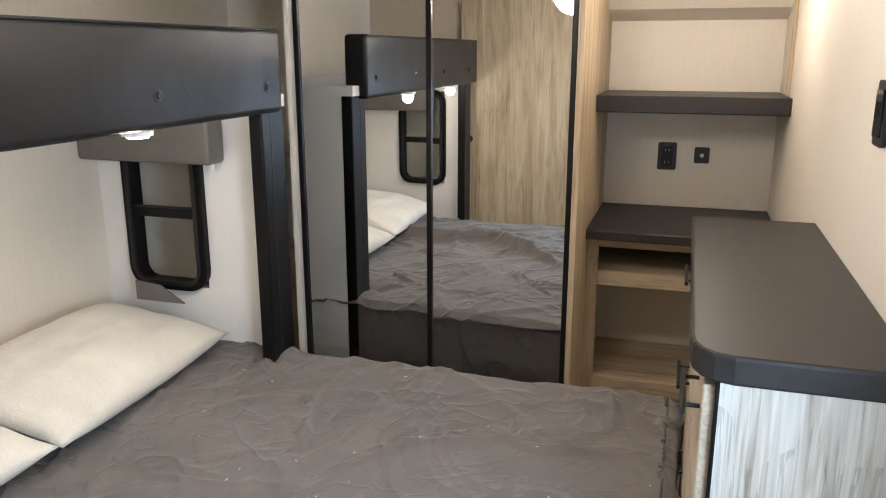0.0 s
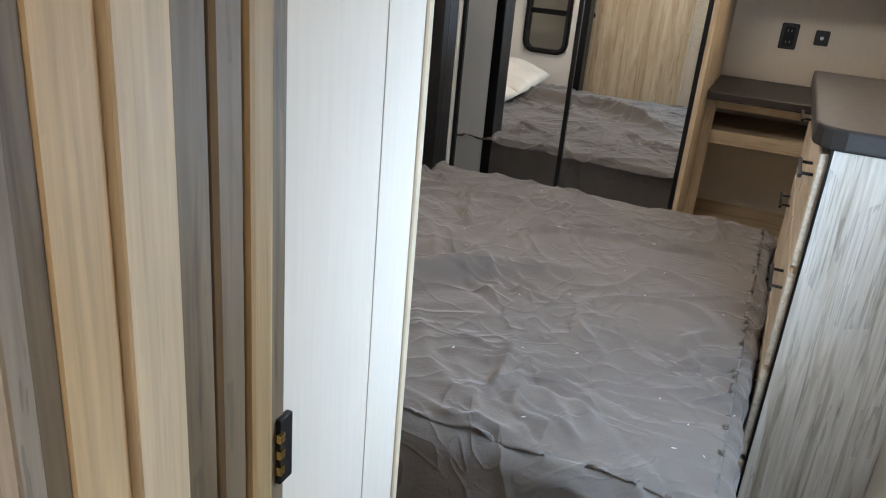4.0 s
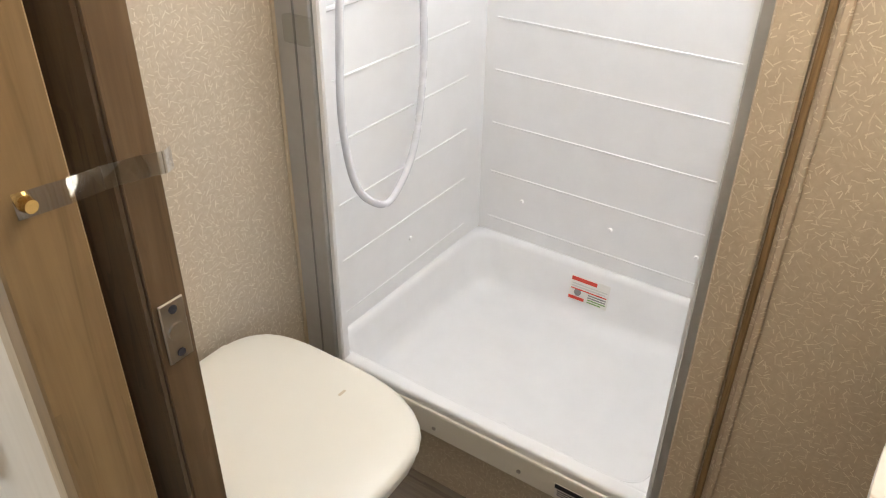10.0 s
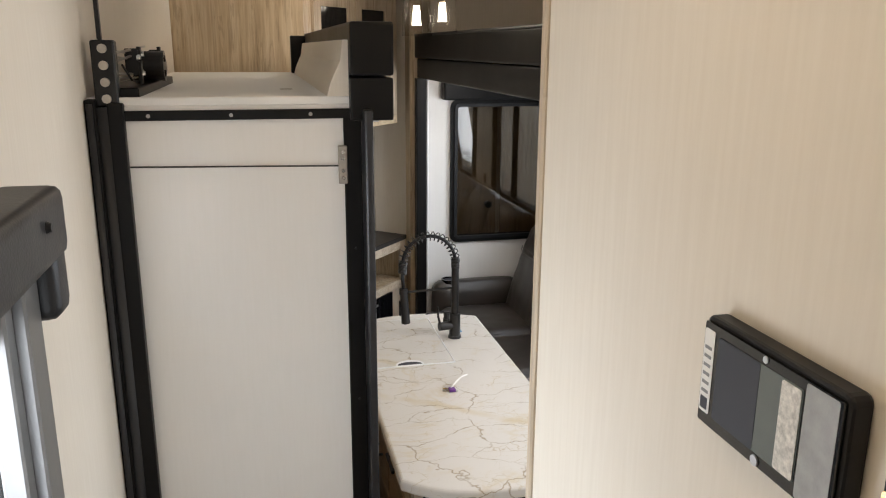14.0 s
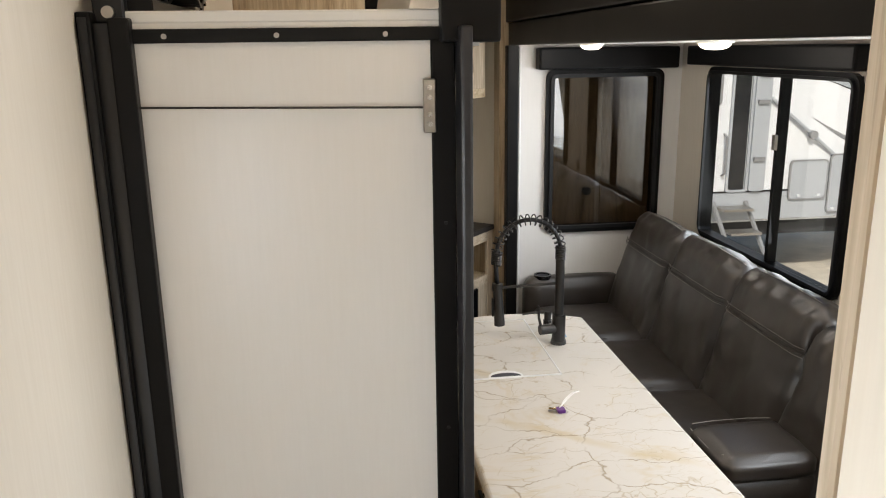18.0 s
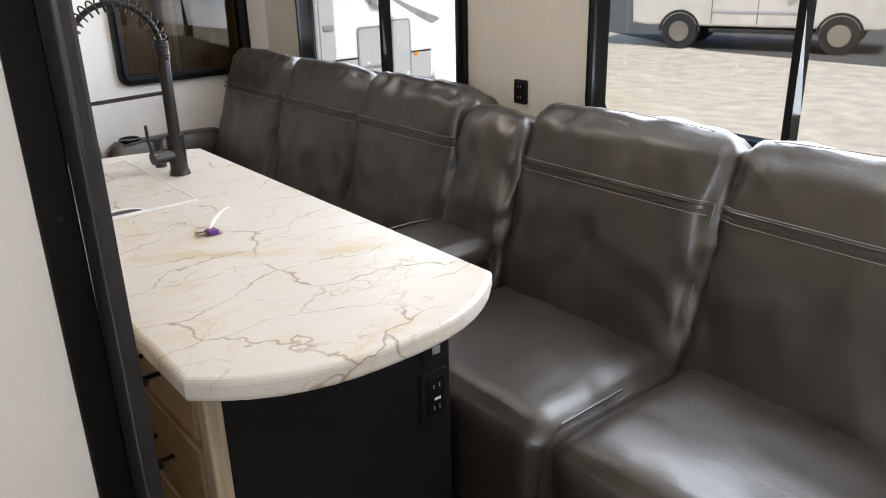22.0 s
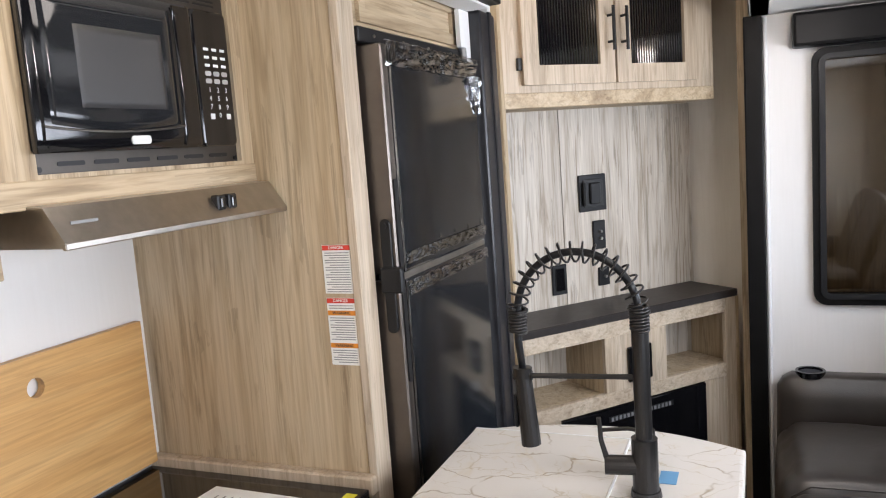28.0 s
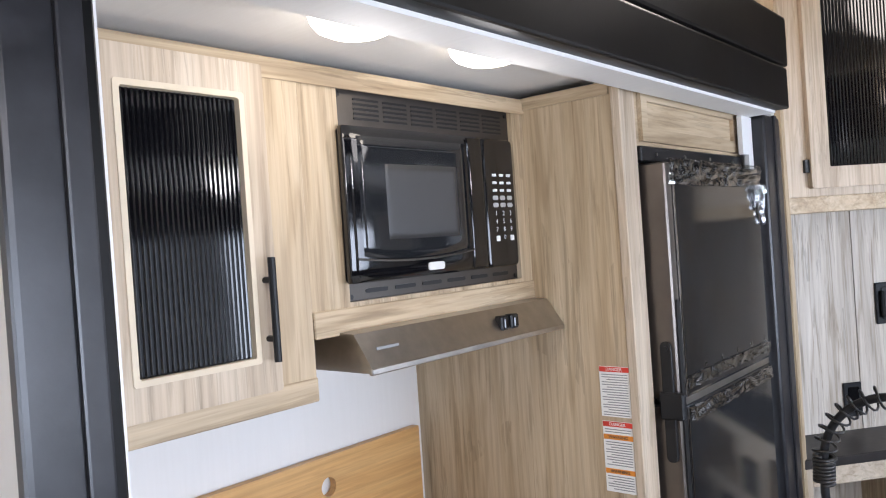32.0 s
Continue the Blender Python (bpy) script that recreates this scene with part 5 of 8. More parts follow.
part("apron", apron(), WOOD, vn)
part("face_frame", holed(-1.222, -1.06, 1.295, VZ - 0.020, [(-1.195, -1.125, 1.325, 1.455)], "y", 0.474, 0.488), JAMB_WOOD, vn, "brown wooden face frame behind the valance")
part("drawer_front", box(-1.19, -1.13, 0.482, 0.492, 1.33, 1.45, 0.003), JAMB_WOOD, vn, "small recessed brown panel")
part("frame_back", box(-1.222, -1.06, 0.500, 0.510, 1.296, VZ - 0.021), DARK_WOOD, vn)
part("carcass", prism(bow(0.035) + [(-0.445, 0.86), (-1.222, 0.86)], "z", DECK + 0.08, 1.295), WOOD, vn)
part("toe_kick", prism(bow(0.075) + [(-0.445, 0.86), (-1.222, 0.86)], "z", DECK, DECK + 0.08), BLACK, vn)
for xa, xb in ((-1.165, -0.86), (-0.85, -0.46)):
    ya = 0.435 - 0.056 * (1 - (2 * ((xa + xb) / 2 + 1.222) / 0.777 - 1) ** 2) + 0.050
    slope = -0.10 if xa < -1 else 0.10
    m = Matrix.Translation(((xa + xb) / 2, ya + 0.012, 0)) @ Matrix.Rotation(math.atan(slope * 2.0), 4, "Z")
    w = (xb - xa) / 2
    d = part("door", box(-w, w, -0.012, 0.010, DECK + 0.10, 1.27, 0.003), PALE_WOOD, vn, "", False, m.copy())
    part("door_panel", box(-w + 0.05, w - 0.05, -0.016, -0.012, DECK + 0.15, 1.22, 0.002), WOOD, d, "", False, m.copy())
    hx = w - 0.025 if xa < -1 else -w + 0.025
    part("bar_pull", join(cyl((hx, -0.04, 1.10), (hx, -0.04, 1.25), 0.005, None, 10), cyl((hx, -0.04, 1.13), (hx, -0.01, 1.13), 0.004, None, 8), cyl((hx, -0.04, 1.22), (hx, -0.01, 1.22), 0.004, None, 8)), BLACK, d, "black bar pull", False, m.copy())


def vanity_top():
    """The marble top with an oval cut-out for the basin."""
    out = bow(0.0, 22) + [(-0.445, 0.70), (-0.445, 0.86), (-0.70, 0.86), (-0.96, 0.86), (-1.222, 0.86), (-1.222, 0.70)]
    cx, cy = -0.80, 0.615
    out = sorted(out, key=lambda p: math.atan2(p[1] - cy, p[0] - cx))
    inn = []
    for px, py in out:
        a = math.atan2((py - cy) / 0.20, (px - cx) / 0.27)
        c, s = math.cos(a), math.sin(a)
        inn.append((cx + math.copysign(0.266 * abs(c) ** 0.78, c), cy - 0.01 + math.copysign(0.170 * abs(s) ** 0.78, s)))
    return ring(out, inn, "z", VZ - 0.020, VZ)


part("marble_top", vanity_top(), VANITY_MARBLE, vn, "white marble-look top with brown veins")


def basin(cx, cy):
    bm = bmesh.new()
    rows = [(1.04, 1.04, 0.002), (1.03, 1.03, 0.012), (1.0, 1.0, 0.017), (0.965, 0.955, 0.016), (0.93, 0.915, 0.006), (0.90, 0.88, -0.016), (0.84, 0.80, -0.058), (0.70, 0.64, -0.092), (0.40, 0.36, -0.104), (0.10, 0.13, -0.107)]
    loops = []
    for su, sv, dz in rows:
        l = []
        for k in range(48):
            a = 2 * math.pi * k / 48
            c, s = math.cos(a), math.sin(a)
            e = 0.78
            l.append(bm.verts.new((cx + 0.275 * su * abs(c) ** e * (1 if c >= 0 else -1), cy - 0.01 + 0.178 * sv * abs(s) ** e * (1 if s >= 0 else -1), VZ + dz)))
        loops.append(l)
    for a, b in zip(loops, loops[1:]):
        for i in range(48):
            bm.faces.new((a[i], a[(i + 1) % 48], b[(i + 1) % 48], b[i]))
    bm.faces.new(loops[-1])
    bmesh.ops.recalc_face_normals(bm, faces=bm.faces[:])
    return bm


sk = thing("washbasin", "cream oval drop-in plastic washbasin", "washbasin", (-0.80, 0.60, VZ))
part("bowl", basin(-0.80, 0.615), PORCELAIN, sk, "", True)
part("drain_ring", cyl((-0.80, 0.60, VZ - 0.107), (-0.80, 0.60, VZ - 0.103), 0.024, 0.02, 20), CHROME, sk)
part("drain_cross", join(box(-0.819, -0.781, 0.598, 0.602, VZ - 0.103, VZ - 0.1015), box(-0.802, -0.798, 0.581, 0.619, VZ - 0.103, VZ - 0.1015)), CHROME, sk)
fx, fy = -0.86, 0.795
fct = thing("bath_faucet", "black two-handle centerset bathroom faucet", "faucet", (fx, fy, VZ))
part("deck_plate", prism(round_rect(fx - 0.075, fx + 0.075, fy - 0.026, fy + 0.026, 0.024, 6), "z", VZ + 0.004, VZ + 0.03, 0.008, 2), BLACK, fct)
part("spout", join(tube([(fx, fy + 0.01, VZ + 0.062), (fx, fy - 0.03, VZ + 0.070), (fx, fy - 0.07, VZ + 0.068), (fx, fy - 0.098, VZ + 0.058), (fx, fy - 0.110, VZ + 0.040)], 0.0185, 14), cyl((fx, fy, VZ + 0.028), (fx, fy, VZ + 0.08), 0.026, 0.022, 18)), BLACK, fct, "", True)
part("aerator", cyl((fx, fy - 0.112, VZ + 0.024), (fx, fy - 0.111, VZ + 0.042), 0.013, None, 16), BLACK, fct)
for s in (-1, 1):
    x = fx + s * 0.062
    part("handle_stem", cyl((x, fy, VZ + 0.028), (x, fy, VZ + 0.06), 0.016, 0.02, 16), BLACK, fct)
    kb = part("handle_knob", cyl((x, fy, VZ + 0.06), (x, fy, VZ + 0.105), 0.025, 0.023, 10), BLACK_GLOSS, fct)
    part("knob_cap", cyl((x, fy, VZ + 0.105), (x, fy, VZ + 0.110), 0.017, 0.012, 14), BLACK_GLOSS, kb)

fct.matrix_world = pose(0, 0, VZ * 0.26) @ Matrix.Diagonal((1, 1, 0.74, 1)) @ PLACE[fct]

# mirror cabinet above the basin
mc = thing("mirror_cabinet", "wood-framed bathroom cabinet hung above the washbasin", "cabinet", (-0.83, 0.75, 1.93))
part("carcass", box(-1.222, -0.45, 0.62, 0.86, 1.924, 2.5, 0.002), WOOD_X, mc)
part("bottom_rail", box(-1.222, -0.45, 0.598, 0.62, 1.900, 1.955, 0.003), WOOD_X, mc)
part("door", box(-1.21, -0.46, 0.602, 0.62, 1.960, 2.48, 0.003), PALE_WOOD, mc)
# unseen fixture, added where the bathroom's fill light hangs
bl = thing("ceiling_light", "unseen round lit lamp added to the bathroom ceiling", "lamp", (-0.85, 0.12, 2.58))
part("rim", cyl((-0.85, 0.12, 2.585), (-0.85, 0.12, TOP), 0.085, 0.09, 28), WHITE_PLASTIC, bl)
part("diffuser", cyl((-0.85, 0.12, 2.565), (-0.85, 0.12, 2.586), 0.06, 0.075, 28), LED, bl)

# ---- hall wall: control panels ----
def hall_plate(name, label, category, y0, y1, z0, z1, depth, mat=BLACK):
    th = thing(name, label, category, (HALL, (y0 + y1) / 2, z0))
    part("case", prism(round_rect(y0, y1, z0, z1, 0.008, 3), "x", HALL, HALL + depth, 0.003, 2), mat, th)
    return th


def face(th, name, y0, y1, z0, z1, a, b, mat, r=0.002, label=""):
    return part(name, prism(round_rect(y0, y1, z0, z1, min(r, (y1 - y0) / 2.2, (z1 - z0) / 2.2), 2), "x", HALL + a, HALL + b), mat, th, label)


cp = hall_plate("control_screen", "black touch control panel with a grey screen", "control panel", -0.690, -0.515, 1.862, 1.964, 0.018)
face(cp, "bezel", -0.686, -0.519, 1.867, 1.959, 0.018, 0.0215, BLACK_GLOSS)
face(cp, "screen", -0.664, -0.557, 1.877, 1.951, 0.0215, 0.022, SCREEN)
face(cp, "screen_left", -0.664, -0.607, 1.877, 1.951, 0.022, 0.0224, DARK_INK)
face(cp, "screen_film", -0.580, -0.558, 1.878, 1.950, 0.0224, 0.0228, PEELING, 0.002, "bubbled pale film on the screen")
face(cp, "bezel_film", -0.555, -0.5215, 1.868, 1.958, 0.0215, 0.0219, GREY_FILM, 0.002, "cloudy grey protective film")
face(cp, "label_strip", -0.685, -0.670, 1.877, 1.953, 0.0215, 0.022, STICKER)
for k in range(6):
    face(cp, "label_text", -0.683, -0.673, 1.895 + 0.008 * k, 1.898 + 0.008 * k, 0.022, 0.0223, INK, 0.0005)
face(cp, "code_mark", -0.683, -0.673, 1.880, 1.891, 0.022, 0.0223, DARK_INK, 0.0005)
part("home_button", cyl((HALL + 0.0215, -0.602, 1.871), (HALL + 0.023, -0.602, 1.871), 0.0045, None, 14), GREY_FRAME, cp)
part("sensor", cyl((HALL + 0.0215, -0.602, 1.956), (HALL + 0.0225, -0.602, 1.956), 0.003, None, 12), GREY_FRAME, cp)
ap = hall_plate("antenna_plate", "dark grey antenna booster plate with two brass coax connectors", "wall plate", -0.494, -0.424, 1.859, 1.968, 0.006, RUBBER)
for z in (1.956, 1.871):
    part("screw", cyl((HALL + 0.006, -0.459, z), (HALL + 0.009, -0.459, z), 0.005, None, 12), BLACK, ap)
for y, z in ((-0.474, 1.916), (-0.454, 1.915)):
    part("coax_connector", cyl((HALL + 0.006, y, z), (HALL + 0.022, y, z), 0.005, 0.0045, 6), BRASS, ap, "brass coax connector")
    part("nut", cyl((HALL + 0.006, y, z), (HALL + 0.010, y, z), 0.0075, None, 6), BRASS, ap)
face(ap, "logo_oval", -0.476, -0.440, 1.933, 1.947, 0.006, 0.0066, GREEN_INK, 0.007)
part("button", cyl((HALL + 0.006, -0.462, 1.901), (HALL + 0.009, -0.462, 1.901), 0.005, None, 14), STICKER, ap)
for k in range(4):
    face(ap, "text_bar", -0.486, -0.434, 1.879 + 0.004 * k, 1.8806 + 0.004 * k, 0.006, 0.0064, INK, 0.0004)
rp = hall_plate("round_socket", "black plate with a round silver socket cap", "socket", -0.375, -0.307, 1.890, 1.949, 0.008)
part("cap_ring", cyl((HALL + 0.008, -0.341, 1.920), (HALL + 0.012, -0.341, 1.920), 0.025, 0.023, 28), BLACK_SATIN, rp)
part("cap", cyl((HALL + 0.012, -0.341, 1.920), (HALL + 0.0145, -0.341, 1.920), 0.020, 0.018, 28), CHROME, rp)
for y, z in ((-0.370, 1.920), (-0.312, 1.920)):
    part("screw", cyl((HALL + 0.008, y, z), (HALL + 0.012, y, z), 0.005, None, 12), BLACK, rp)
lp2 = hall_plate("level_panel", "black control panel with a dark touch face and faint icons", "control panel", -0.704, -0.524, 1.56, 1.742, 0.018)
face(lp2, "touch_face", -0.697, -0.531, 1.568, 1.735, 0.018, 0.0235, SCREEN)
for r in range(5):
    for c in range(3):
        face(lp2, "icon", -0.66 + 0.04 * c, -0.648 + 0.04 * c, 1.60 + 0.022 * r, 1.609 + 0.022 * r, 0.0235, 0.024, INK, 0.001)
face(lp2, "label_strip", -0.694, -0.684, 1.665, 1.73, 0.0235, 0.024, STICKER)
part("key", cyl((HALL + 0.0235, -0.625, 1.592), (HALL + 0.026, -0.625, 1.592), 0.006, None, 12), BLACK, lp2)
for ob in (lp2,):
    ob.matrix_world = pose(0, 0.024, 0.018) @ PLACE[ob]
hall_plate("wall_label", "plain white paper label stuck to the wall", "label", -0.497, -0.40, 1.715, 1.755, 0.001, STICKER)
rk = hall_plate("rocker_switch", "black rounded rocker switch on the hall wall", "switch", -0.482, -0.405, 1.615, 1.697, 0.014)
face(rk, "rocker", -0.455, -0.432, 1.630, 1.685, 0.014, 0.02, BLACK_GLOSS)
part("stud", cyl((HALL + 0.014, -0.469, 1.657), (HALL + 0.03, -0.469, 1.657), 0.006, 0.004, 10), BLACK, rk)
rm = hall_plate("remote_holder", "black remote control sitting in a wall cradle", "remote", -0.388, -0.312, 1.49, 1.612, 0.02)
rmr = part("remote", prism(round_rect(-0.383, -0.317, 1.505, 1.652, 0.010, 4), "x", HALL + 0.004, HALL + 0.040, 0.006, 2), BLACK_SATIN, rm, "black remote")
part("face", prism(round_rect(-0.378, -0.334, 1.51, 1.640, 0.006, 3), "x", HALL + 0.040, HALL + 0.0415), BLACK_GLOSS, rmr)
for k in range(5):
    part("vent_slot", box(HALL + 0.010, HALL + 0.036, -0.372 + 0.010 * k, -0.368 + 0.010 * k, 1.652, 1.655), INK, rmr)
part("window", prism(round_rect(-0.374, -0.352, 1.588, 1.630, 0.003, 2), "x", HALL + 0.0415, HALL + 0.0423), SCREEN, rmr)
for k in range(4):
    part("key", prism(round_rect(-0.374, -0.340, 1.522 + 0.014 * k, 1.530 + 0.014 * k, 0.003, 2), "x", HALL + 0.0415, HALL + 0.0435), STICKER if k % 2 else INK, rmr)

# entry-side window in the hall, with its padded pelmet
ew = window_unit("window_2", "tall black-framed window beside the entry", "x", STAR, *ENTRY_WIN, -1, 0.05, 0.05)
part("inner_jamb", box(STAR - 0.058, STAR - 0.004, -1.40, -1.325, 0.95, 1.87, 0.004), JAMB_METAL, ew, "satin grey metal jamb")
part("jamb_step", box(STAR - 0.040, STAR - 0.004, -1.324, -1.285, 0.95, 1.87, 0.004), JAMB_METAL, ew, "satin grey metal jamb")
pl2 = thing("entry_pelmet", "charcoal padded pelmet with a tufted end over the entry window", "pelmet", (0.36, -1.1, 1.75))
part("pad", box(0.318, STAR, -1.445, -0.70, 1.862, 1.975, 0.022, 3), PAD, pl2, "", True)
part("end_lobe", box(0.335, STAR, -1.49, -1.405, 1.755, 1.93, 0.024, 3), PAD, pl2, "", True)
for y in (-1.32, -1.08, -0.84):
    part("button", cyl((0.319, y, 1.93), (0.311, y, 1.93), 0.010, 0.006, 12), PAD, pl2)

# unseen round ceiling lamps added to the deck and the living room
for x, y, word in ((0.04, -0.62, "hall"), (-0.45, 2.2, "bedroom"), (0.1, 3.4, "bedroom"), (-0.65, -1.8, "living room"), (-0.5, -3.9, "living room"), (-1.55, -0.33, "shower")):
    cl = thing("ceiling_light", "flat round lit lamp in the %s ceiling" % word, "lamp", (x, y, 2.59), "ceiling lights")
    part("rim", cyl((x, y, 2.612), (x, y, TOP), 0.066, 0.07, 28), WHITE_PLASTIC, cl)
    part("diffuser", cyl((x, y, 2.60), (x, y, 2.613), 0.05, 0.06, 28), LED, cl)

# ---- kitchen slide-out ----
KX = 0.44             # back wall of the slide
wall("wall_kitchen_back", box(KX, KX + 0.04, SLIDE_Y0, SLIDE_Y1, 0.06, 2.05), WHITE_PANEL, "white back wall of the kitchen slide-out")
wall("wall_kitchen_front", box(-0.235, KX, SLIDE_Y1 - 0.03, SLIDE_Y1, 0.06, 2.04), WHITE_PANEL, "white end wall of the kitchen slide-out")
wall("wall_kitchen_rear", box(-0.235, KX, SLIDE_Y0, SLIDE_Y0 + 0.03, 0.06, 2.04), WHITE_PANEL, "white rear end wall of the kitchen slide-out")
wall("kitchen_slide_floor", box(-0.27, KX, SLIDE_Y0, SLIDE_Y1, 0.01, 0.06), FLOOR_WOOD, "raised plank floor of the kitchen slide-out", "floor")
wall("ceiling_kitchen_slide", box(-0.27, KX, SLIDE_Y0, SLIDE_Y1, 2.040, 2.062, 0.003), WHITE_CEIL, "white panelled ceiling of the kitchen slide-out", "ceiling")
wall("kitchen_slide_upstand", prism([(-0.221, 2.062), (-0.221, 2.205), (-0.208, 2.205), (-0.200, 2.15), (-0.176, 2.10), (-0.165, 2.062)], "y", SLIDE_Y0 + 0.2, -2.19), PAPER, "cream curved upstand on the roof of the kitchen slide-out", "trim")
wall("slide_roof_edge", box(-0.235, KX - 0.06, SLIDE_Y1 - 0.004, SLIDE_Y1 + 0.010, 2.005, 2.03, 0.002), BLACK_SATIN, "black metal edge strip on the slide roof", "trim")
for k in range(3):
    x = -0.12 + 0.2 * k
    part("edge_screw", cyl((x, SLIDE_Y1 + 0.010, 2.017), (x, SLIDE_Y1 + 0.013, 2.017), 0.005, None, 10), STEEL, bpy.data.objects["slide_roof_edge"])
kp = thing("slide_post", "black upright corner post of the kitchen slide-out", "trim post", (-0.25, SLIDE_Y1, 0.0), "kitchen slide posts")
part("post", box(-0.275, -0.252, SLIDE_Y1 + 0.001, SLIDE_Y1 + 0.078, 0.0, 2.03, 0.006, 2), POST_BLACK, kp)
part("post_rib", box(-0.281, -0.274, SLIDE_Y1 + 0.005, SLIDE_Y1 + 0.030, 0.0, 2.03, 0.003, 2), POST_BLACK, kp)
part("post_return", box(-0.252, -0.205, SLIDE_Y1 - 0.02, SLIDE_Y1 + 0.008, 0.0, 2.03, 0.003), BLACK_SATIN, kp)
for z in (0.3, 0.75, 1.2, 1.65):
    part("post_screw", cyl((-0.23, SLIDE_Y1 + 0.008, z), (-0.23, SLIDE_Y1 + 0.010, z), 0.004, None, 8), BLACK, kp)
kp2 = thing("slide_post", "black upright trim of the kitchen slide-out beside the refrigerator", "trim post", (-0.25, -4.13, 0.0), "kitchen slide posts")
part("post", box(-0.262, -0.215, -4.255, -4.112, 0.0, 2.0, 0.012, 3), POST_BLACK, kp2)
part("post_rib", box(-0.268, -0.258, -4.21, -4.185, 0.0, 2.0, 0.003, 2), POST_BLACK, kp2)
wall("trim_refrigerator_side", join(box(-0.228, -0.215, -4.110, -4.074, 0.06, 1.888), box(-0.228, -0.215, -4.110, -4.030, 1.888, 1.993)), WHITE_CEIL, "narrow white return strip beside the refrigerator", "trim")
wsl = thing("wall_seal", "ribbed black rubber seal strip between slide and side wall", "seal", (0.38, SLIDE_Y1, 0.0))
part("strip", box(0.335, 0.372, SLIDE_Y1 - 0.01, SLIDE_Y1 + 0.028, 0.0, 2.05, 0.005, 2), BLACK_SATIN, wsl)
part("bulb", tube([(0.385, SLIDE_Y1 + 0.02, 0.0), (0.385, SLIDE_Y1 + 0.02, 2.04)], 0.016, 10), RUBBER, wsl, "", True)
part("flange", box(0.395, STAR + 0.001, SLIDE_Y1 + 0.0, SLIDE_Y1 + 0.04, 0.0, 2.06, 0.005, 2), BLACK_SATIN, wsl)
part("rib", tube([(0.408, SLIDE_Y1 + 0.045, 0.0), (0.408, SLIDE_Y1 + 0.045, 2.05)], 0.008, 8), RUBBER, wsl, "", True)

# cable across the end wall with its bracket
cbl = thing("slide_cable", "thin steel slide-out cable running across the white end wall", "cable", (0.05, SLIDE_Y1 + 0.01, 1.87))
part("cable", tube([(-0.205, SLIDE_Y1 + 0.012, 1.880), (0.335, SLIDE_Y1 + 0.012, 1.891)], 0.0022, 6), DARK_METAL, cbl)
brk = part("bracket", box(-0.212, -0.188, SLIDE_Y1 + 0.008, SLIDE_Y1 + 0.02, 1.832, 1.934, 0.002), STEEL, cbl, "perforated steel cable bracket")
for z in (1.85, 1.868, 1.90, 1.918):
    part("bolt", cyl((-0.20, SLIDE_Y1 + 0.02, z), (-0.20, SLIDE_Y1 + 0.026, z), 0.0055, None, 6), CHROME, brk)

# drive gear on the roof of the slide
dg = thing("slide_drive", "cable drive with black motor and steel pulleys above the slide", "slide mechanism", (0.33, -2.5, 2.05))
part("rail", box(0.30, 0.40, -3.05, -2.22, 2.05, 2.085, 0.003), BLACK_SATIN, dg)
part("tower", box(0.345, 0.40, -2.235, -2.195, 2.04, 2.20, 0.004), BLACK, dg)
for z in (2.06, 2.10, 2.14, 2.18):
    part("bolt", cyl((0.372, -2.195, z), (0.372, -2.187, z), 0.011, None, 12), STEEL, dg)
part("strap", box(0.376, 0.384, -2.225, -2.205, 2.20, 2.30, 0.002), BLACK, dg)
part("motor", cyl((0.28, -2.60, 2.13), (0.36, -2.60, 2.13), 0.042, None, 24), BLACK, dg)
part("tall_blade", prism([(-2.222, 2.20), (-2.206, 2.20), (-2.204, 2.30), (-2.210, 2.335), (-2.219, 2.30)], "x", 0.374, 0.380), BLACK, dg)
part("motor_tail", cyl((0.30, -2.66, 2.128), (0.30, -2.74, 2.12), 0.024, 0.02, 16), STEEL, dg)
for y, z0, z1 in ((-2.31, 2.15, 2.15), (-2.31, 2.12, 2.10), (-2.31, 2.17, 2.165)):
    part("drive_rod", tube([(0.345, -2.215, z0), (0.335, -2.42, z1 + 0.012), (0.33, -2.62, z1 + 0.02)], 0.0035, 6), STEEL, dg)
for y in (-2.405, -2.86):
    b2 = part("cable_block", box(0.312, 0.322, y - 0.014, y + 0.014, 2.09, 2.185, 0.002), BLACK, dg)
    for z in (2.112, 2.162):
        part("block_bolt", cyl((0.312, y, z), (0.304, y, z), 0.008, None, 10), CHROME, b2)
part("motor_hub", cyl((0.268, -2.60, 2.13), (0.28, -2.60, 2.13), 0.012, None, 12), STEEL, dg)
part("motor_rim", ring([(-2.60 + 0.044 * math.cos(a * math.pi / 12), 2.13 + 0.044 * math.sin(a * math.pi / 12)) for a in range(24)], [(-2.60 + 0.034 * math.cos(a * math.pi / 12), 2.13 + 0.034 * math.sin(a * math.pi / 12)) for a in range(24)], "x", 0.274, 0.282), DARK_METAL, dg)
for y, z in ((-2.40, 2.155), (-2.78, 2.14), (-2.90, 2.15)):
    b = part("bracket", box(0.318, 0.352, y - 0.012, y + 0.012, z - 0.045, z + 0.025, 0.002), BLACK, dg)
    part("pulley", cyl((0.312, y, z), (0.322, y, z), 0.014, None, 14), CHROME, b)
for z, s in ((2.16, 0.0), (2.175, 0.01), (2.11, -0.005)):
    part("cable", tube([(0.35 + s, -2.23, z), (0.345, -2.5, z - 0.01), (0.335, -2.92, z - 0.015)], 0.0028, 6), STEEL, dg)
part("gearbox", box(0.30, 0.35, -2.74, -2.68, 2.085, 2.16, 0.006, 2), STEEL, dg)
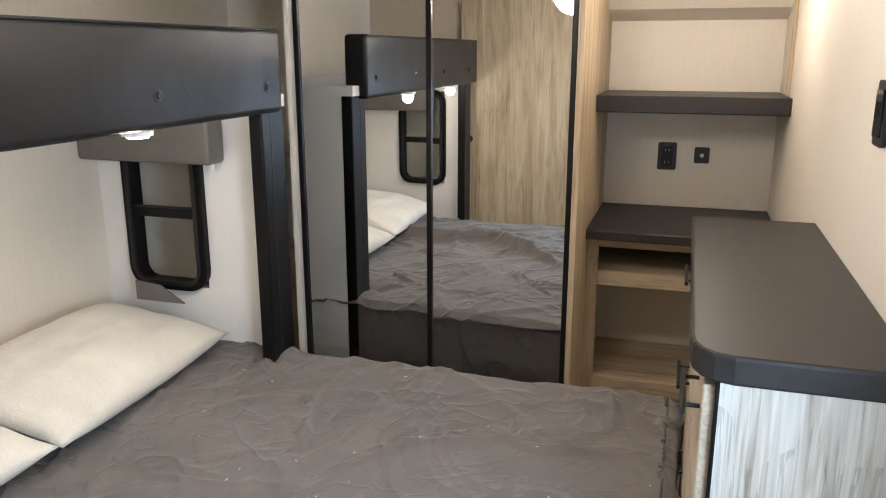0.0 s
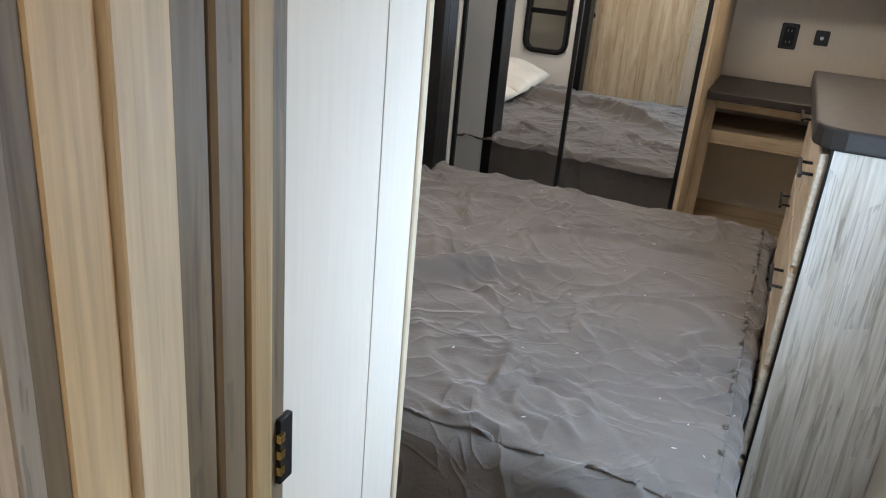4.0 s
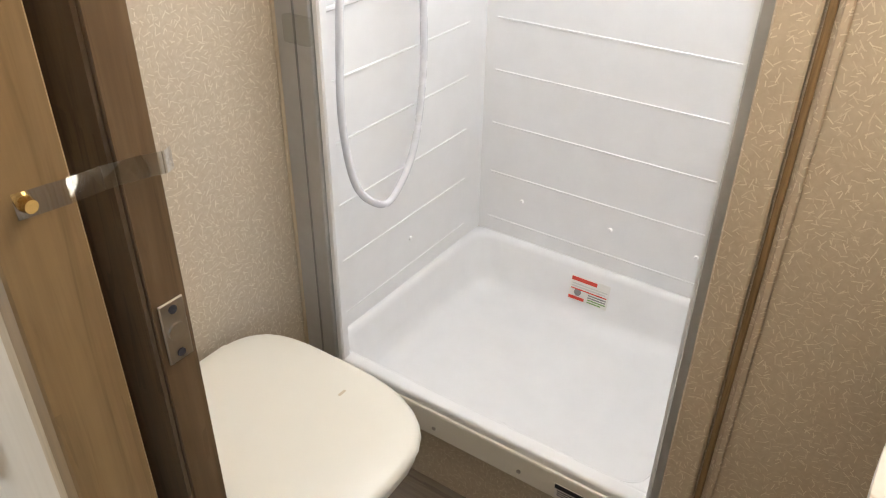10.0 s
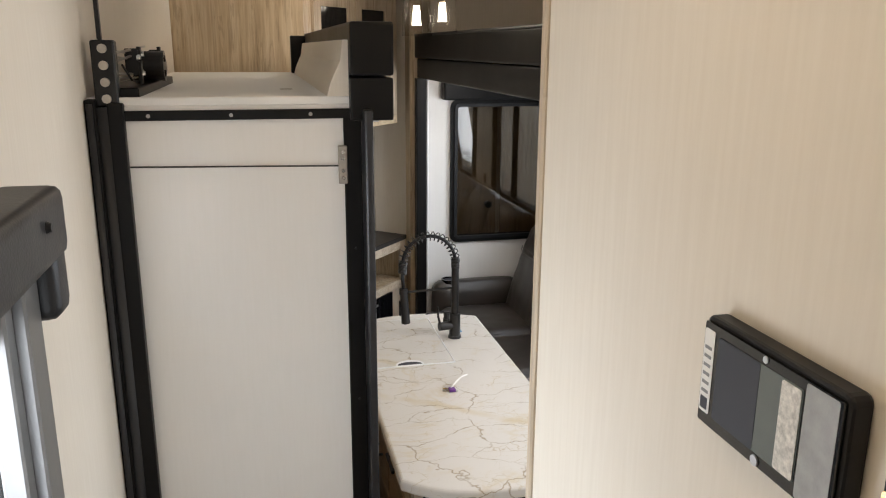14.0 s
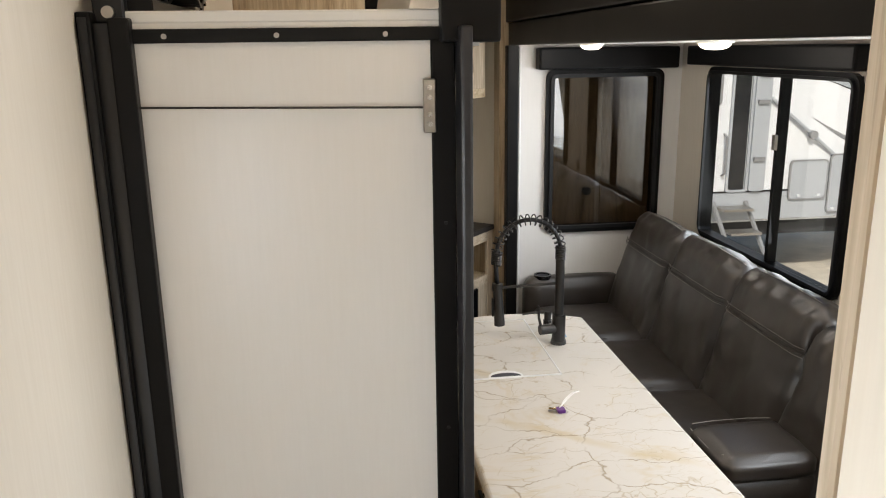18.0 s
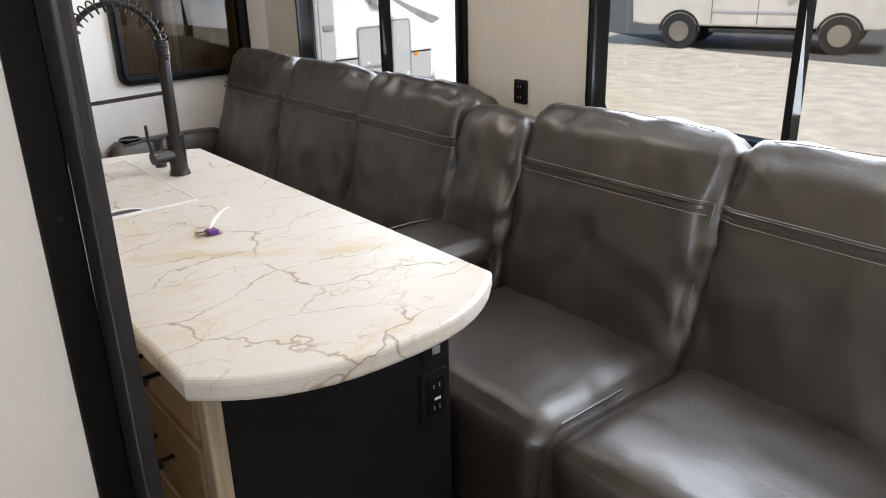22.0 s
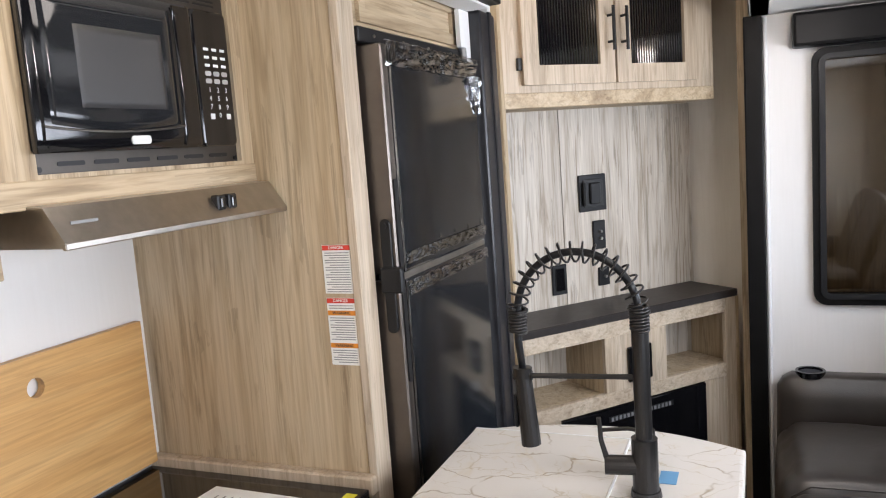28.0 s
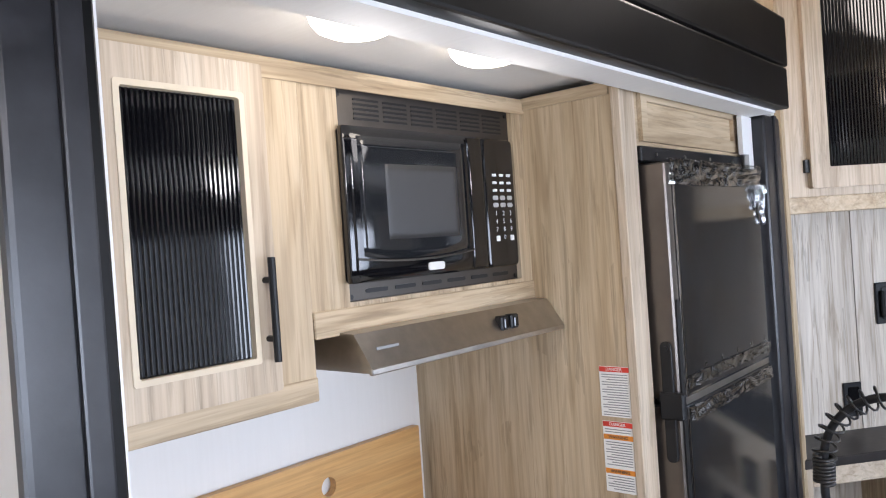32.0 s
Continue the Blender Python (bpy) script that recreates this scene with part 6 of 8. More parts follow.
part("sag_wire", tube([(0.34, -2.26, 2.14), (0.33, -2.33, 2.10), (0.32, -2.45, 2.085), (0.33, -2.55, 2.10)], 0.003, 6), BLACK, dg)

solo("roof_tag", box(-0.09, -0.055, -2.568, -2.555, 2.0622, 2.0636), DARK_WOOD, "small brown strip lying on the slide roof", "strip")

# header boards of the slides
kf = thing("slide_fascia", "black moulded header along the top edge of the kitchen slide-out", "header", (-0.28, -3.1, 2.0))
part("lower_board", box(-0.335, -0.222, -4.10, -2.16, 2.0, 2.11, 0.006, 2), BLACK_SATIN, kf)
part("upper_board", box(-0.335, -0.222, -4.115, -2.15, 2.115, 2.25, 0.008, 2), BLACK_SATIN, kf)
part("end_block", box(-0.222, -0.152, -4.118, -4.06, 2.063, 2.24, 0.004), BLACK_SATIN, kf)
part("white_return", box(-0.3, -0.222, -4.09, -2.20, 1.993, 2.0), WHITE_CEIL, kf)
sfs = thing("slide_fascia", "black moulded header along the top edge of the sofa slide-out", "header", (-1.0, -3.2, 2.0))
part("lower_board", box(-1.06, -0.985, -5.12, -1.20, 2.0, 2.12, 0.008, 2), BLACK_SATIN, sfs)
part("upper_board", box(-1.06, -0.97, -5.13, -1.20, 2.125, 2.26, 0.008, 2), BLACK_SATIN, sfs)
part("crown", tube([(-0.972, -5.12, 2.262), (-0.972, -1.21, 2.262)], 0.008, 8), BLACK, sfs)

# ceiling lamps of the kitchen slide
def dome(x, y, z, r, h):
    """A shallow lens that hangs below a ceiling."""
    n = 32
    rows = [[(x + r * c * math.cos(2 * math.pi * k / n), y + r * c * math.sin(2 * math.pi * k / n), z - h * s) for k in range(n)] for c, s in ((1.0, 0.0), (0.97, 0.35), (0.85, 0.65), (0.6, 0.88), (0.25, 0.99))]
    return loft(rows)


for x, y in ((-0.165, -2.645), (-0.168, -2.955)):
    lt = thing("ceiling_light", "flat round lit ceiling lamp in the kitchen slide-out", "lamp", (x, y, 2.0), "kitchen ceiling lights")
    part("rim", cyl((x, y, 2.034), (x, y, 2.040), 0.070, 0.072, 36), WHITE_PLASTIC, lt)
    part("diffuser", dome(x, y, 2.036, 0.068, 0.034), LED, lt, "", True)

# upper cabinets
def reeded(y0, y1, z0, z1, x, n, put=None):
    """Fluted glass: a row of half-round reeds."""
    bm = bmesh.new()
    cols = []
    for i in range(n * 4 + 1):
        u = i / (n * 4)
        d = abs(math.sin(math.pi * u * n)) * 0.004
        cols.append([bm.verts.new((x - d, y0 + (y1 - y0) * u, z)) for z in (z0, z1)])
    for a, b in zip(cols, cols[1:]):
        bm.faces.new((a[0], a[1], b[1], b[0]))
    if put is not None:
        bm.transform(put)
    return bm


UX = 0.05
uc = thing("wall_cabinet", "grey oak wall cabinet with a reeded black glass door", "wall cabinet", (0.25, -2.45, 1.47))
part("carcass", box(UX + 0.02, KX, -2.71, -2.235, 1.475, 2.02, 0.002), WOOD, uc)
part("face_panel", box(UX, UX + 0.02, -2.71, -2.235, 1.47, 2.02, 0.002), WOOD, uc)
part("top_rail", box(UX - 0.003, UX, -3.38, -2.235, 1.985, 2.02, 0.001), WOOD_Y, uc)
part("bottom_rail", box(UX - 0.003, UX + 0.02, -2.71, -2.235, 1.455, 1.495, 0.002), WOOD_Y, uc)
cd = part("cabinet_door", ring(round_rect(-2.624, -2.340, 1.492, 2.000, 0.004, 1), round_rect(-2.582, -2.383, 1.543, 1.948, 0.003, 1), "x", UX - 0.02, UX - 0.002), PALE_WOOD, uc)
part("inner_lip", ring(round_rect(-2.586, -2.379, 1.539, 1.952, 0.003, 1), round_rect(-2.577, -2.388, 1.548, 1.943, 0.003, 1), "x", UX - 0.022, UX - 0.006), CREAM_TRIM, cd)
part("reeded_glass", reeded(-2.58, -2.385, 1.545, 1.946, UX - 0.006, 24), BLACK_GLOSS, cd, "black reeded glass")
part("bar_pull", join(cyl((UX - 0.04, -2.602, 1.54), (UX - 0.04, -2.602, 1.70), 0.006, None, 12), cyl((UX - 0.04, -2.602, 1.575), (UX - 0.018, -2.602, 1.575), 0.005, None, 8), cyl((UX - 0.04, -2.602, 1.665), (UX - 0.018, -2.602, 1.665), 0.005, None, 8)), BLACK, cd, "black bar pull")
mcab = thing("microwave_cabinet", "grey oak cabinet panel around the microwave", "wall cabinet", (0.25, -3.05, 1.55))
part("face_panel", holed(-3.378, -2.712, 1.56, 2.02, [(-3.335, -2.80, 1.61, 1.99)], "x", UX + 0.004, UX + 0.022), WOOD, mcab)
part("carcass", box(UX + 0.3, KX, -3.378, -2.712, 1.56, 2.02), WOOD, mcab)
part("bottom_rail", box(UX - 0.001, UX + 0.02, -3.378, -2.712, 1.556, 1.602, 0.002), WOOD_Y, mcab)

# microwave
MX = 0.066
mw = thing("microwave", "black built-in microwave oven with a vented trim frame", "microwave", (0.1, -3.07, 1.607))
fr = part("trim_frame", ring(round_rect(-3.339, -2.798, 1.607, 1.991, 0.004, 1), round_rect(-3.31, -2.83, 1.66, 1.925, 0.004, 1), "x", MX, MX + 0.012), SATIN_FRAME, mw)
for k in range(6):
    for j in range(5):
        y = -2.85 - 0.078 * k
        part("vent_slot", prism(round_rect(y - 0.066, y, 1.937 + 0.0088 * j, 1.9415 + 0.0088 * j, 0.002, 2), "x", MX - 0.0012, MX + 0.001), BLACK, fr)
    part("lower_slot", prism(round_rect(-2.85 - 0.078 * k - 0.058, -2.85 - 0.078 * k, 1.622, 1.63, 0.003, 2), "x", MX - 0.0012, MX + 0.001), BLACK, fr)
for y in (-2.812, -3.325):
    for z in (1.618, 1.98):
        part("frame_screw", cyl((MX, y, z), (MX - 0.003, y, z), 0.005, None, 10), BLACK, fr)
part("body", box(MX - 0.022, KX - 0.05, -3.287, -2.793, 1.645, 1.916, 0.004), BLACK, mw)


def bowed(y0, y1, z0, z1, lift, thick, corner=0.008, sag=0.0):
    """A panel of the microwave's face: bulging outwards, its low edge sagging in an arc."""
    n, m = 20, 10
    bm = bmesh.new()
    g = {}
    for side in (0, 1):
        for i in range(n + 1):
            for j in range(m + 1):
                u, v = i / n, j / m
                y, z = y0 + (y1 - y0) * u, z0 + (z1 - z0) * v
                z -= sag * (1 - (2 * u - 1) ** 2) * (1 - v)
                ease = min(min(u, 1 - u) * (y1 - y0), min(v, 1 - v) * (z1 - z0), corner) / corner
                x = MX - 0.062 - 0.006 * (1 - ((y + 3.07) / 0.27) ** 2)
                x += (-lift + corner * 0.5 * (1 - math.sqrt(max(1 - (1 - ease) ** 2, 0)))) if side == 0 else thick
                g[side, i, j] = bm.verts.new((x, y, z))
        for i in range(n):
            for j in range(m):
                f = (g[side, i, j], g[side, i, j + 1], g[side, i + 1, j + 1], g[side, i + 1, j])
                bm.faces.new(f if side == 0 else f[::-1])
    rim = [(i, 0) for i in range(n)] + [(n, j) for j in range(m)] + [(i, m) for i in range(n, 0, -1)] + [(0, j) for j in range(m, 0, -1)]
    for a, b in zip(rim, rim[1:] + rim[:1]):
        bm.faces.new((g[0, a[0], a[1]], g[0, b[0], b[1]], g[1, b[0], b[1]], g[1, a[0], a[1]]))
    bmesh.ops.recalc_face_normals(bm, faces=bm.faces)
    return bm


dm = part("door", bowed(-3.215, -2.808, 1.642, 1.93, 0.0, 0.026), BLACK_GLOSS, mw, "glossy black microwave door", True)
part("door_window", bowed(-3.150, -2.838, 1.690, 1.912, 0.0012, 0.001, 0.002, 0.012), RV_GLASS, dm, "dark glass door window", True)
part("window_mesh", bowed(-3.118, -2.905, 1.718, 1.862, 0.0022, 0.0, 0.002), MESH, dm, "dotted grey screen behind the glass", True)
part("door_grip", bowed(-3.212, -3.158, 1.646, 1.926, 0.004, 0.0, 0.008), BLACK_GLOSS, dm, "", True)
part("lower_curve", tube([(MX - 0.0645 - 0.006 * (1 - ((y + 3.07) / 0.27) ** 2), y, 1.676 + 0.010 * ((y + 2.99) / 0.17) ** 2) for y in [-2.822 - 0.034 * k for k in range(11)]], 0.0022, 6), SATIN_FRAME, dm, "thin arc under the window")
part("badge", prism(round_rect(-3.06, -3.01, 1.652, 1.668, 0.006, 3), "x", MX - 0.0700, MX - 0.0660), PALE_INK, dm)
pn = part("control_panel", prism(round_rect(-3.332, -3.218, 1.642, 1.93, 0.012, 3), "x", MX - 0.066, MX - 0.036, 0.006, 2), BLACK_GLOSS, mw)
for r in range(3):
    for c in range(3):
        part("key_word", prism(round_rect(-3.316 + 0.027 * c, -3.300 + 0.027 * c, 1.845 - 0.017 * r, 1.851 - 0.017 * r, 0.001, 1), "x", MX - 0.0672, MX - 0.0658), PALE_INK, pn)
for r in range(2):
    for c in range(3):
        part("key_oval", prism(round_rect(-3.318 + 0.027 * c, -3.298 + 0.027 * c, 1.792 - 0.016 * r, 1.802 - 0.016 * r, 0.0045, 3), "x", MX - 0.0674, MX - 0.0658), GREY_FRAME, pn)


def text(word, size, mat, parent, m, name="lettering"):
    """Letters in the built-in font, as a thin mesh; m puts them."""
    cu = bpy.data.curves.new(name, "FONT")
    cu.body, cu.size, cu.extrude, cu.align_x, cu.align_y = word, size, 0.0003, "CENTER", "CENTER"
    cu.resolution_u = 2
    tmp = bpy.data.objects.new(name, cu)
    me = bpy.data.meshes.new_from_object(tmp)
    bm = bmesh.new()
    bm.from_mesh(me)
    bpy.data.objects.remove(tmp)
    bpy.data.meshes.remove(me)
    return part(name, bm, mat, parent, "", False, m)


def facing(x, y, z, turn):
    """A pose for letters on an upright face: turn 0 faces -y, 90 faces +x, 180 faces +y, -90 faces -x."""
    return pose(x, y, z, 90, 0, turn)


for k, ch in enumerate("1234567890"):
    r, c = divmod(k, 3)
    yy = -3.254 - 0.027 * c if ch != "0" else -3.281
    text(ch, 0.015, PALE_INK, pn, facing(MX - 0.0668, yy, 1.762 - 0.018 * r, -90), "key_digit")
for c in (0, 2):
    part("key_word", prism(round_rect(-3.316 + 0.027 * c, -3.302 + 0.027 * c, 1.70, 1.712, 0.001, 1), "x", MX - 0.0672, MX - 0.0658), PALE_INK, pn)

fit = Matrix(((0.6, 0, 0, MX * 0.4), (0, 0.958, 0, -0.098), (0, 0, 0.955, 0.075), (0, 0, 0, 1)))
for piece in (dm, pn):
    piece.matrix_basis = fit @ PLACE[piece]

# range hood
hx0, hz = -0.02, 1.497
rh = thing("range_hood", "slim brushed steel range hood under the microwave", "range hood", (0.1, -3.05, hz))
part("canopy", prism([(KX, hz), (hx0, hz - 0.003), (hx0 - 0.004, hz + 0.006), (hx0 + 0.035, hz + 0.062), (UX + 0.02, hz + 0.066), (KX, hz + 0.066)], "y", -3.374, -2.765), STEEL, rh)
part("front_lip", box(hx0 - 0.006, hx0 + 0.004, -3.375, -2.764, hz - 0.006, hz + 0.006, 0.002), STEEL, rh)
for y in (-3.16, -3.195):
    sw = part("switch", box(hx0 + 0.002, hx0 + 0.022, y - 0.013, y + 0.013, hz + 0.018, hz + 0.048, 0.003), BLACK, rh, "black rocker switch")
    part("rocker", box(hx0 - 0.002, hx0 + 0.006, y - 0.007, y + 0.007, hz + 0.022, hz + 0.043, 0.002), BLACK_GLOSS, sw)
part("mark", box(hx0 + 0.012, hx0 + 0.014, -2.85, -2.795, hz + 0.032, hz + 0.037), INK, rh)

# counter, range, base cabinet, bamboo board
bc = thing("base_cabinet", "grey oak kitchen base cabinet along the slide-out", "base cabinet", (0.1, -2.8, 0.06))
part("carcass", box(-0.165, KX, -3.378, -2.32, 0.06, 0.835, 0.003), WOOD, bc)
for ya, yb in ((-2.85, -2.60), (-2.585, -2.335)):
    d = part("door", box(-0.185, -0.166, ya, yb, 0.12, 0.81, 0.003), PALE_WOOD, bc)
    part("pull", cyl((-0.205, (ya + yb) / 2, 0.67), (-0.205, (ya + yb) / 2, 0.79), 0.005, None, 8), BLACK, d)
    part("pull_foot", join(cyl((-0.205, (ya + yb) / 2, 0.69), (-0.184, (ya + yb) / 2, 0.69), 0.004, None, 8), cyl((-0.205, (ya + yb) / 2, 0.77), (-0.184, (ya + yb) / 2, 0.77), 0.004, None, 8)), BLACK, d)
solo("kitchen_worktop", box(-0.2, KX, -2.862, -2.30, 0.835, 0.87, 0.004), PALE_WOOD_Y, "pale laminate worktop beside the range", "worktop")
solo("worktop_edge", box(-0.197, KX, -3.3775, -3.345, 0.84, 0.882, 0.004), PALE_WOOD, "pale wooden edge strip between range and refrigerator panel", "worktop")
st = thing("range", "black gas range with a glass cover and steel knobs", "range", (0.05, -3.1, 0.06))
part("oven_body", box(-0.248, KX - 0.05, -3.34, -2.866, 0.1, 0.90, 0.004), BLACK, st)
part("glass_cover", box(-0.245, KX - 0.06, -3.343, -2.866, 0.925, 0.945, 0.005, 2), BLACK_GLOSS, st)
part("control_strip", prism([(-0.275, 0.845), (-0.245, 0.925), (-0.2, 0.925), (-0.2, 0.845)], "y", -3.342, -2.866), BLACK_SATIN, st)
for k in range(5):
    y = -3.29 + 0.088 * k
    r = 0.021 if k != 0 else 0.012
    kn = part("knob", cyl((-0.258, y, 0.885), (-0.292, y, 0.897), r, r * 0.86, 20), STEEL, st, "steel control knob")
    part("knob_grip", cyl((-0.290, y, 0.8965), (-0.300, y, 0.900), r * 0.6, r * 0.5, 16), BLACK, kn)
part("yellow_label", box(-0.232, -0.205, -3.31, -3.24, 0.9452, 0.946), YELLOW, st)
lf = thing("leaflet", "printed white instruction leaflet lying on the range cover", "leaflet", (-0.05, -3.1, 0.946))
part("sheet", prism([(-0.205, -3.26), (-0.19, -2.93), (0.14, -2.96), (0.12, -3.27)], "z", 0.9462, 0.9470), STICKER, lf)
for k in range(14):
    x, y2 = -0.18 + 0.02 * k, -3.0 - 0.05 * (k % 4 == 3)
    part("text_bar", prism([(x, -3.23), (x + 0.005, y2), (x + 0.009, y2), (x + 0.004, -3.23)], "z", 0.9472, 0.9475), INK if k % 5 else DARK_INK, lf)
for ob in (st, lf):
    ob.matrix_world = pose(0.055, 0, -0.085) @ PLACE[ob]
bb = thing("bamboo_board", "honey-coloured bamboo cover board with a finger hole leaning on the wall", "board", (0.4, -2.85, 0.872))
hc = (-3.03, 1.165)
outer = [(hc[0] + 0.02 * math.cos(2 * math.pi * a / 24), hc[1] + 0.02 * math.sin(2 * math.pi * a / 24)) for a in range(24)]


def board_with_hole(y0, y1, z0, z1, cy, cz, r, x0, x1):
    n = 24
    inn, out = [], []
    for k in range(n):
        a = 2 * math.pi * k / n
        c, s = math.cos(a), math.sin(a)
        inn.append((cy + r * c, cz + r * s))
        t = min(((y1 - cy) / c if c > 1e-6 else (y0 - cy) / c if c < -1e-6 else 1e9), ((z1 - cz) / s if s > 1e-6 else (z0 - cz) / s if s < -1e-6 else 1e9))
        out.append([cy + t * c, cz + t * s])
    for cy2, cz2 in ((y0, z0), (y0, z1), (y1, z0), (y1, z1)):
        k = min(range(n), key=lambda i: (out[i][0] - cy2) ** 2 + (out[i][1] - cz2) ** 2)
        out[k] = [cy2, cz2]
    return ring([tuple(p) for p in out], inn, "x", x0, x1)


part("board", board_with_hole(-3.345, -2.40, 0.872, 1.235, hc[0], hc[1], 0.022, 0.415, 0.435), BAMBOO, bb)

# refrigerator and its cabinet
rf = thing("refrigerator_cabinet", "tall grey oak panel cabinet around the refrigerator", "cabinet", (0.1, -3.75, 0.06))
part("side_panel", box(-0.175, KX, -3.40, -3.378, 0.06, 2.022, 0.001), WOOD, rf)
part("face_stile", box(-0.197, -0.1752, -3.445, -3.374, 0.06, 2.022, 0.002), PALE_WOOD, rf)
part("top_strip", box(-0.172, UX, -3.3775, -3.372, 1.995, 2.022), WOOD_X, rf)
part("rear_panel", box(-0.175, KX, -4.10, -4.08, 0.06, 2.022), WOOD, rf)
part("header_panel", box(-0.195, -0.17, -4.10, -3.445, 1.885, 2.022, 0.002), WOOD_Y, rf)
part("header_frame", ring(round_rect(-4.06, -3.46, 1.895, 2.012, 0.002, 1), round_rect(-4.03, -3.49, 1.925, 1.985, 0.002, 1), "x", -0.205, -0.195), WOOD_Y, rf)
rg = thing("refrigerator", "tall black glass-door refrigerator still wrapped in film", "refrigerator", (0.05, -3.78, 0.08))
part("case", box(-0.175, KX - 0.05, -4.075, -3.452, 0.08, 1.85, 0.004), BLACK, rg)
part("vent_trim", box(-0.205, -0.175, -4.08, -3.447, 1.85, 1.885, 0.003), BLACK, rg)
for k in range(4):
    part("trim_screw", cyl((-0.205, -3.52 - 0.16 * k, 1.868), (-0.208, -3.52 - 0.16 * k, 1.868), 0.004, None, 8), STEEL, rg)
for nm, za, zb in (("freezer_door", 1.325, 1.845), ("fridge_door", 0.12, 1.31)):
    d = part(nm, box(-0.25, -0.177, -4.07, -3.495, za, zb, 0.008, 2), FRIDGE_GLASS, rg, "glossy black glass door")
    part("edge_frame", box(-0.248, -0.178, -3.494, -3.462, za, zb, 0.004), FRIDGE_EDGE, d, "dark metal door edge")
    ha, hb = (za + 0.01, za + 0.22) if nm == "freezer_door" else (zb - 0.24, zb - 0.01)
    part("handle_recess", prism(round_rect(-3.486, -3.468, ha, hb, 0.008, 3), "x", -0.252, -0.247), BLACK, d, "recessed black grip")
    part("film_edge", box(-0.2525, -0.2505, -4.06, -3.50, zb - 0.035 if za > 1 else zb - 0.02, zb - 0.03 if za > 1 else zb - 0.016), CLEAR, d, "loose edge of clear film")
part("travel_latch", join(prism(round_rect(-0.238, -0.212, 1.19, 1.455, 0.012, 4), "y", -3.462, -3.455, 0.002), cyl((-0.225, -3.455, 1.44), (-0.225, -3.451, 1.44), 0.006, None, 12), box(-0.262, -0.206, -3.466, -3.448, 1.285, 1.345, 0.004)), BLACK, rg, "black travel latch strap between the doors")
# thin chrome strips stand in for the highlight along the glass edge
for za, zb in ((1.325, 1.845), (0.12, 1.31)):
    part("glass_trim", box(-0.2525, -0.2495, -3.4985, -3.4945, za + 0.004, zb - 0.004), CHROME, rg, "bright strip standing in for the highlight on the glass edge")


def film(y0, y1, z0, z1, x, deep, seed, cut=0.0):
    """A loose, crinkled strip of clear film; cut tapers it to one corner."""
    bm = bmesh.new()
    n, m = 48, 10
    g = {}
    for i in range(n + 1):
        for j in range(m + 1):
            u, v = i / n, j / m
            low = z0 + (z1 - z0) * cut * u
            y, z = y0 + (y1 - y0) * u, low + (z1 - low) * v + 0.004 * noise.noise(Vector((u * 9, v * 2, seed)))
            crinkle = abs(noise.noise(Vector((u * 13, v * 3.0 + u * 2, seed)))) + 0.5 * abs(noise.noise(Vector((u * 31, v * 6, seed + 4))))
            g[i, j] = [bm.verts.new((x - deep * crinkle - k * 0.0006, y, z)) for k in (0, 1)]
    for i in range(n):
        for j in range(m):
            for k in (0, 1):
                f = (g[i, j][k], g[i + 1, j][k], g[i + 1, j + 1][k], g[i, j + 1][k])
                bm.faces.new(f if k == 0 else f[::-1])
    return bm


part("loose_film", film(-4.075, -3.466, 1.795, 1.852, -0.252, 0.016, 1.0), FILM, rg, "crinkled clear film curling off the door", True)
part("loose_film", film(-4.072, -3.995, 1.69, 1.80, -0.252, 0.022, 5.0, 0.9), FILM, rg, "crinkled clear film curling off the door", True)
part("loose_film", film(-4.07, -3.50, 1.345, 1.372, -0.252, 0.008, 9.0), FILM, rg, "crinkled clear film curling off the door", True)
part("loose_film", film(-4.07, -3.50, 1.27, 1.305, -0.252, 0.010, 13.0), FILM, rg, "crinkled clear film curling off the door", True)
part("gap_strip", box(-0.246, -0.18, -4.07, -3.495, 1.31, 1.325), STEEL, rg)
for k in range(14):
    yy, zz = -3.58 - 0.035 * k, 1.37 + 0.012 * math.sin(k * 2.1)
    part("film_bubble", cyl((-0.2502, yy, zz), (-0.2518, yy, zz), 0.006 + 0.003 * (k % 3), 0.003, 10), CLEAR, rg)

# danger labels on the refrigerator panel
def warn_label(z1, z0, heads):
    lb = thing("danger_label", "white warning label with red and orange heading bars", "label", (-0.15, -3.377, z0), "danger labels")
    x0, x1, y = -0.176, -0.104, -3.3775
    part("paper", box(x0, x1, y, y + 0.0008, z0, z1), STICKER, lb)
    for zt, word, mat in heads:
        part("heading_bar", box(x0 + 0.001, x1 - 0.001, y + 0.0008, y + 0.0014, zt - 0.012, zt - 0.001), mat, lb)
        text(word, 0.0095, STICKER if mat is RED else DARK_INK, lb, facing((x0 + x1) / 2, y + 0.0017, zt - 0.0065, 180), "heading")
        ends = [h[0] for h in heads if h[0] < zt]
        low = (max(ends) if ends else z0) + 0.004
        z = zt - 0.017
        k = 0
        while z > low:
            part("text_bar", box(x0 + 0.005, x1 - 0.005 - 0.012 * (k % 3 == 2), y + 0.0008, y + 0.0011, z - 0.002, z), INK, lb)
            z -= 0.0055
            k += 1


warn_label(1.410, 1.300, [(1.410, "DANGER", RED)])
warn_label(1.290, 1.135, [(1.290, "DANGER", RED), (1.262, "WARNING", ORANGE), (1.187, "WARNING", ORANGE)])

# ---- angled entertainment unit in the rear corner ----
E_AT = (-0.215, -4.372)
E_TURN = math.degrees(math.atan2(-0.763, -0.647))
EM = pose(E_AT[0], E_AT[1], 0, 0, 0, E_TURN)
EW = 1.10


def ebox(*a, **k):
    b = box(*a, **k)
    b.transform(EM)
    return b


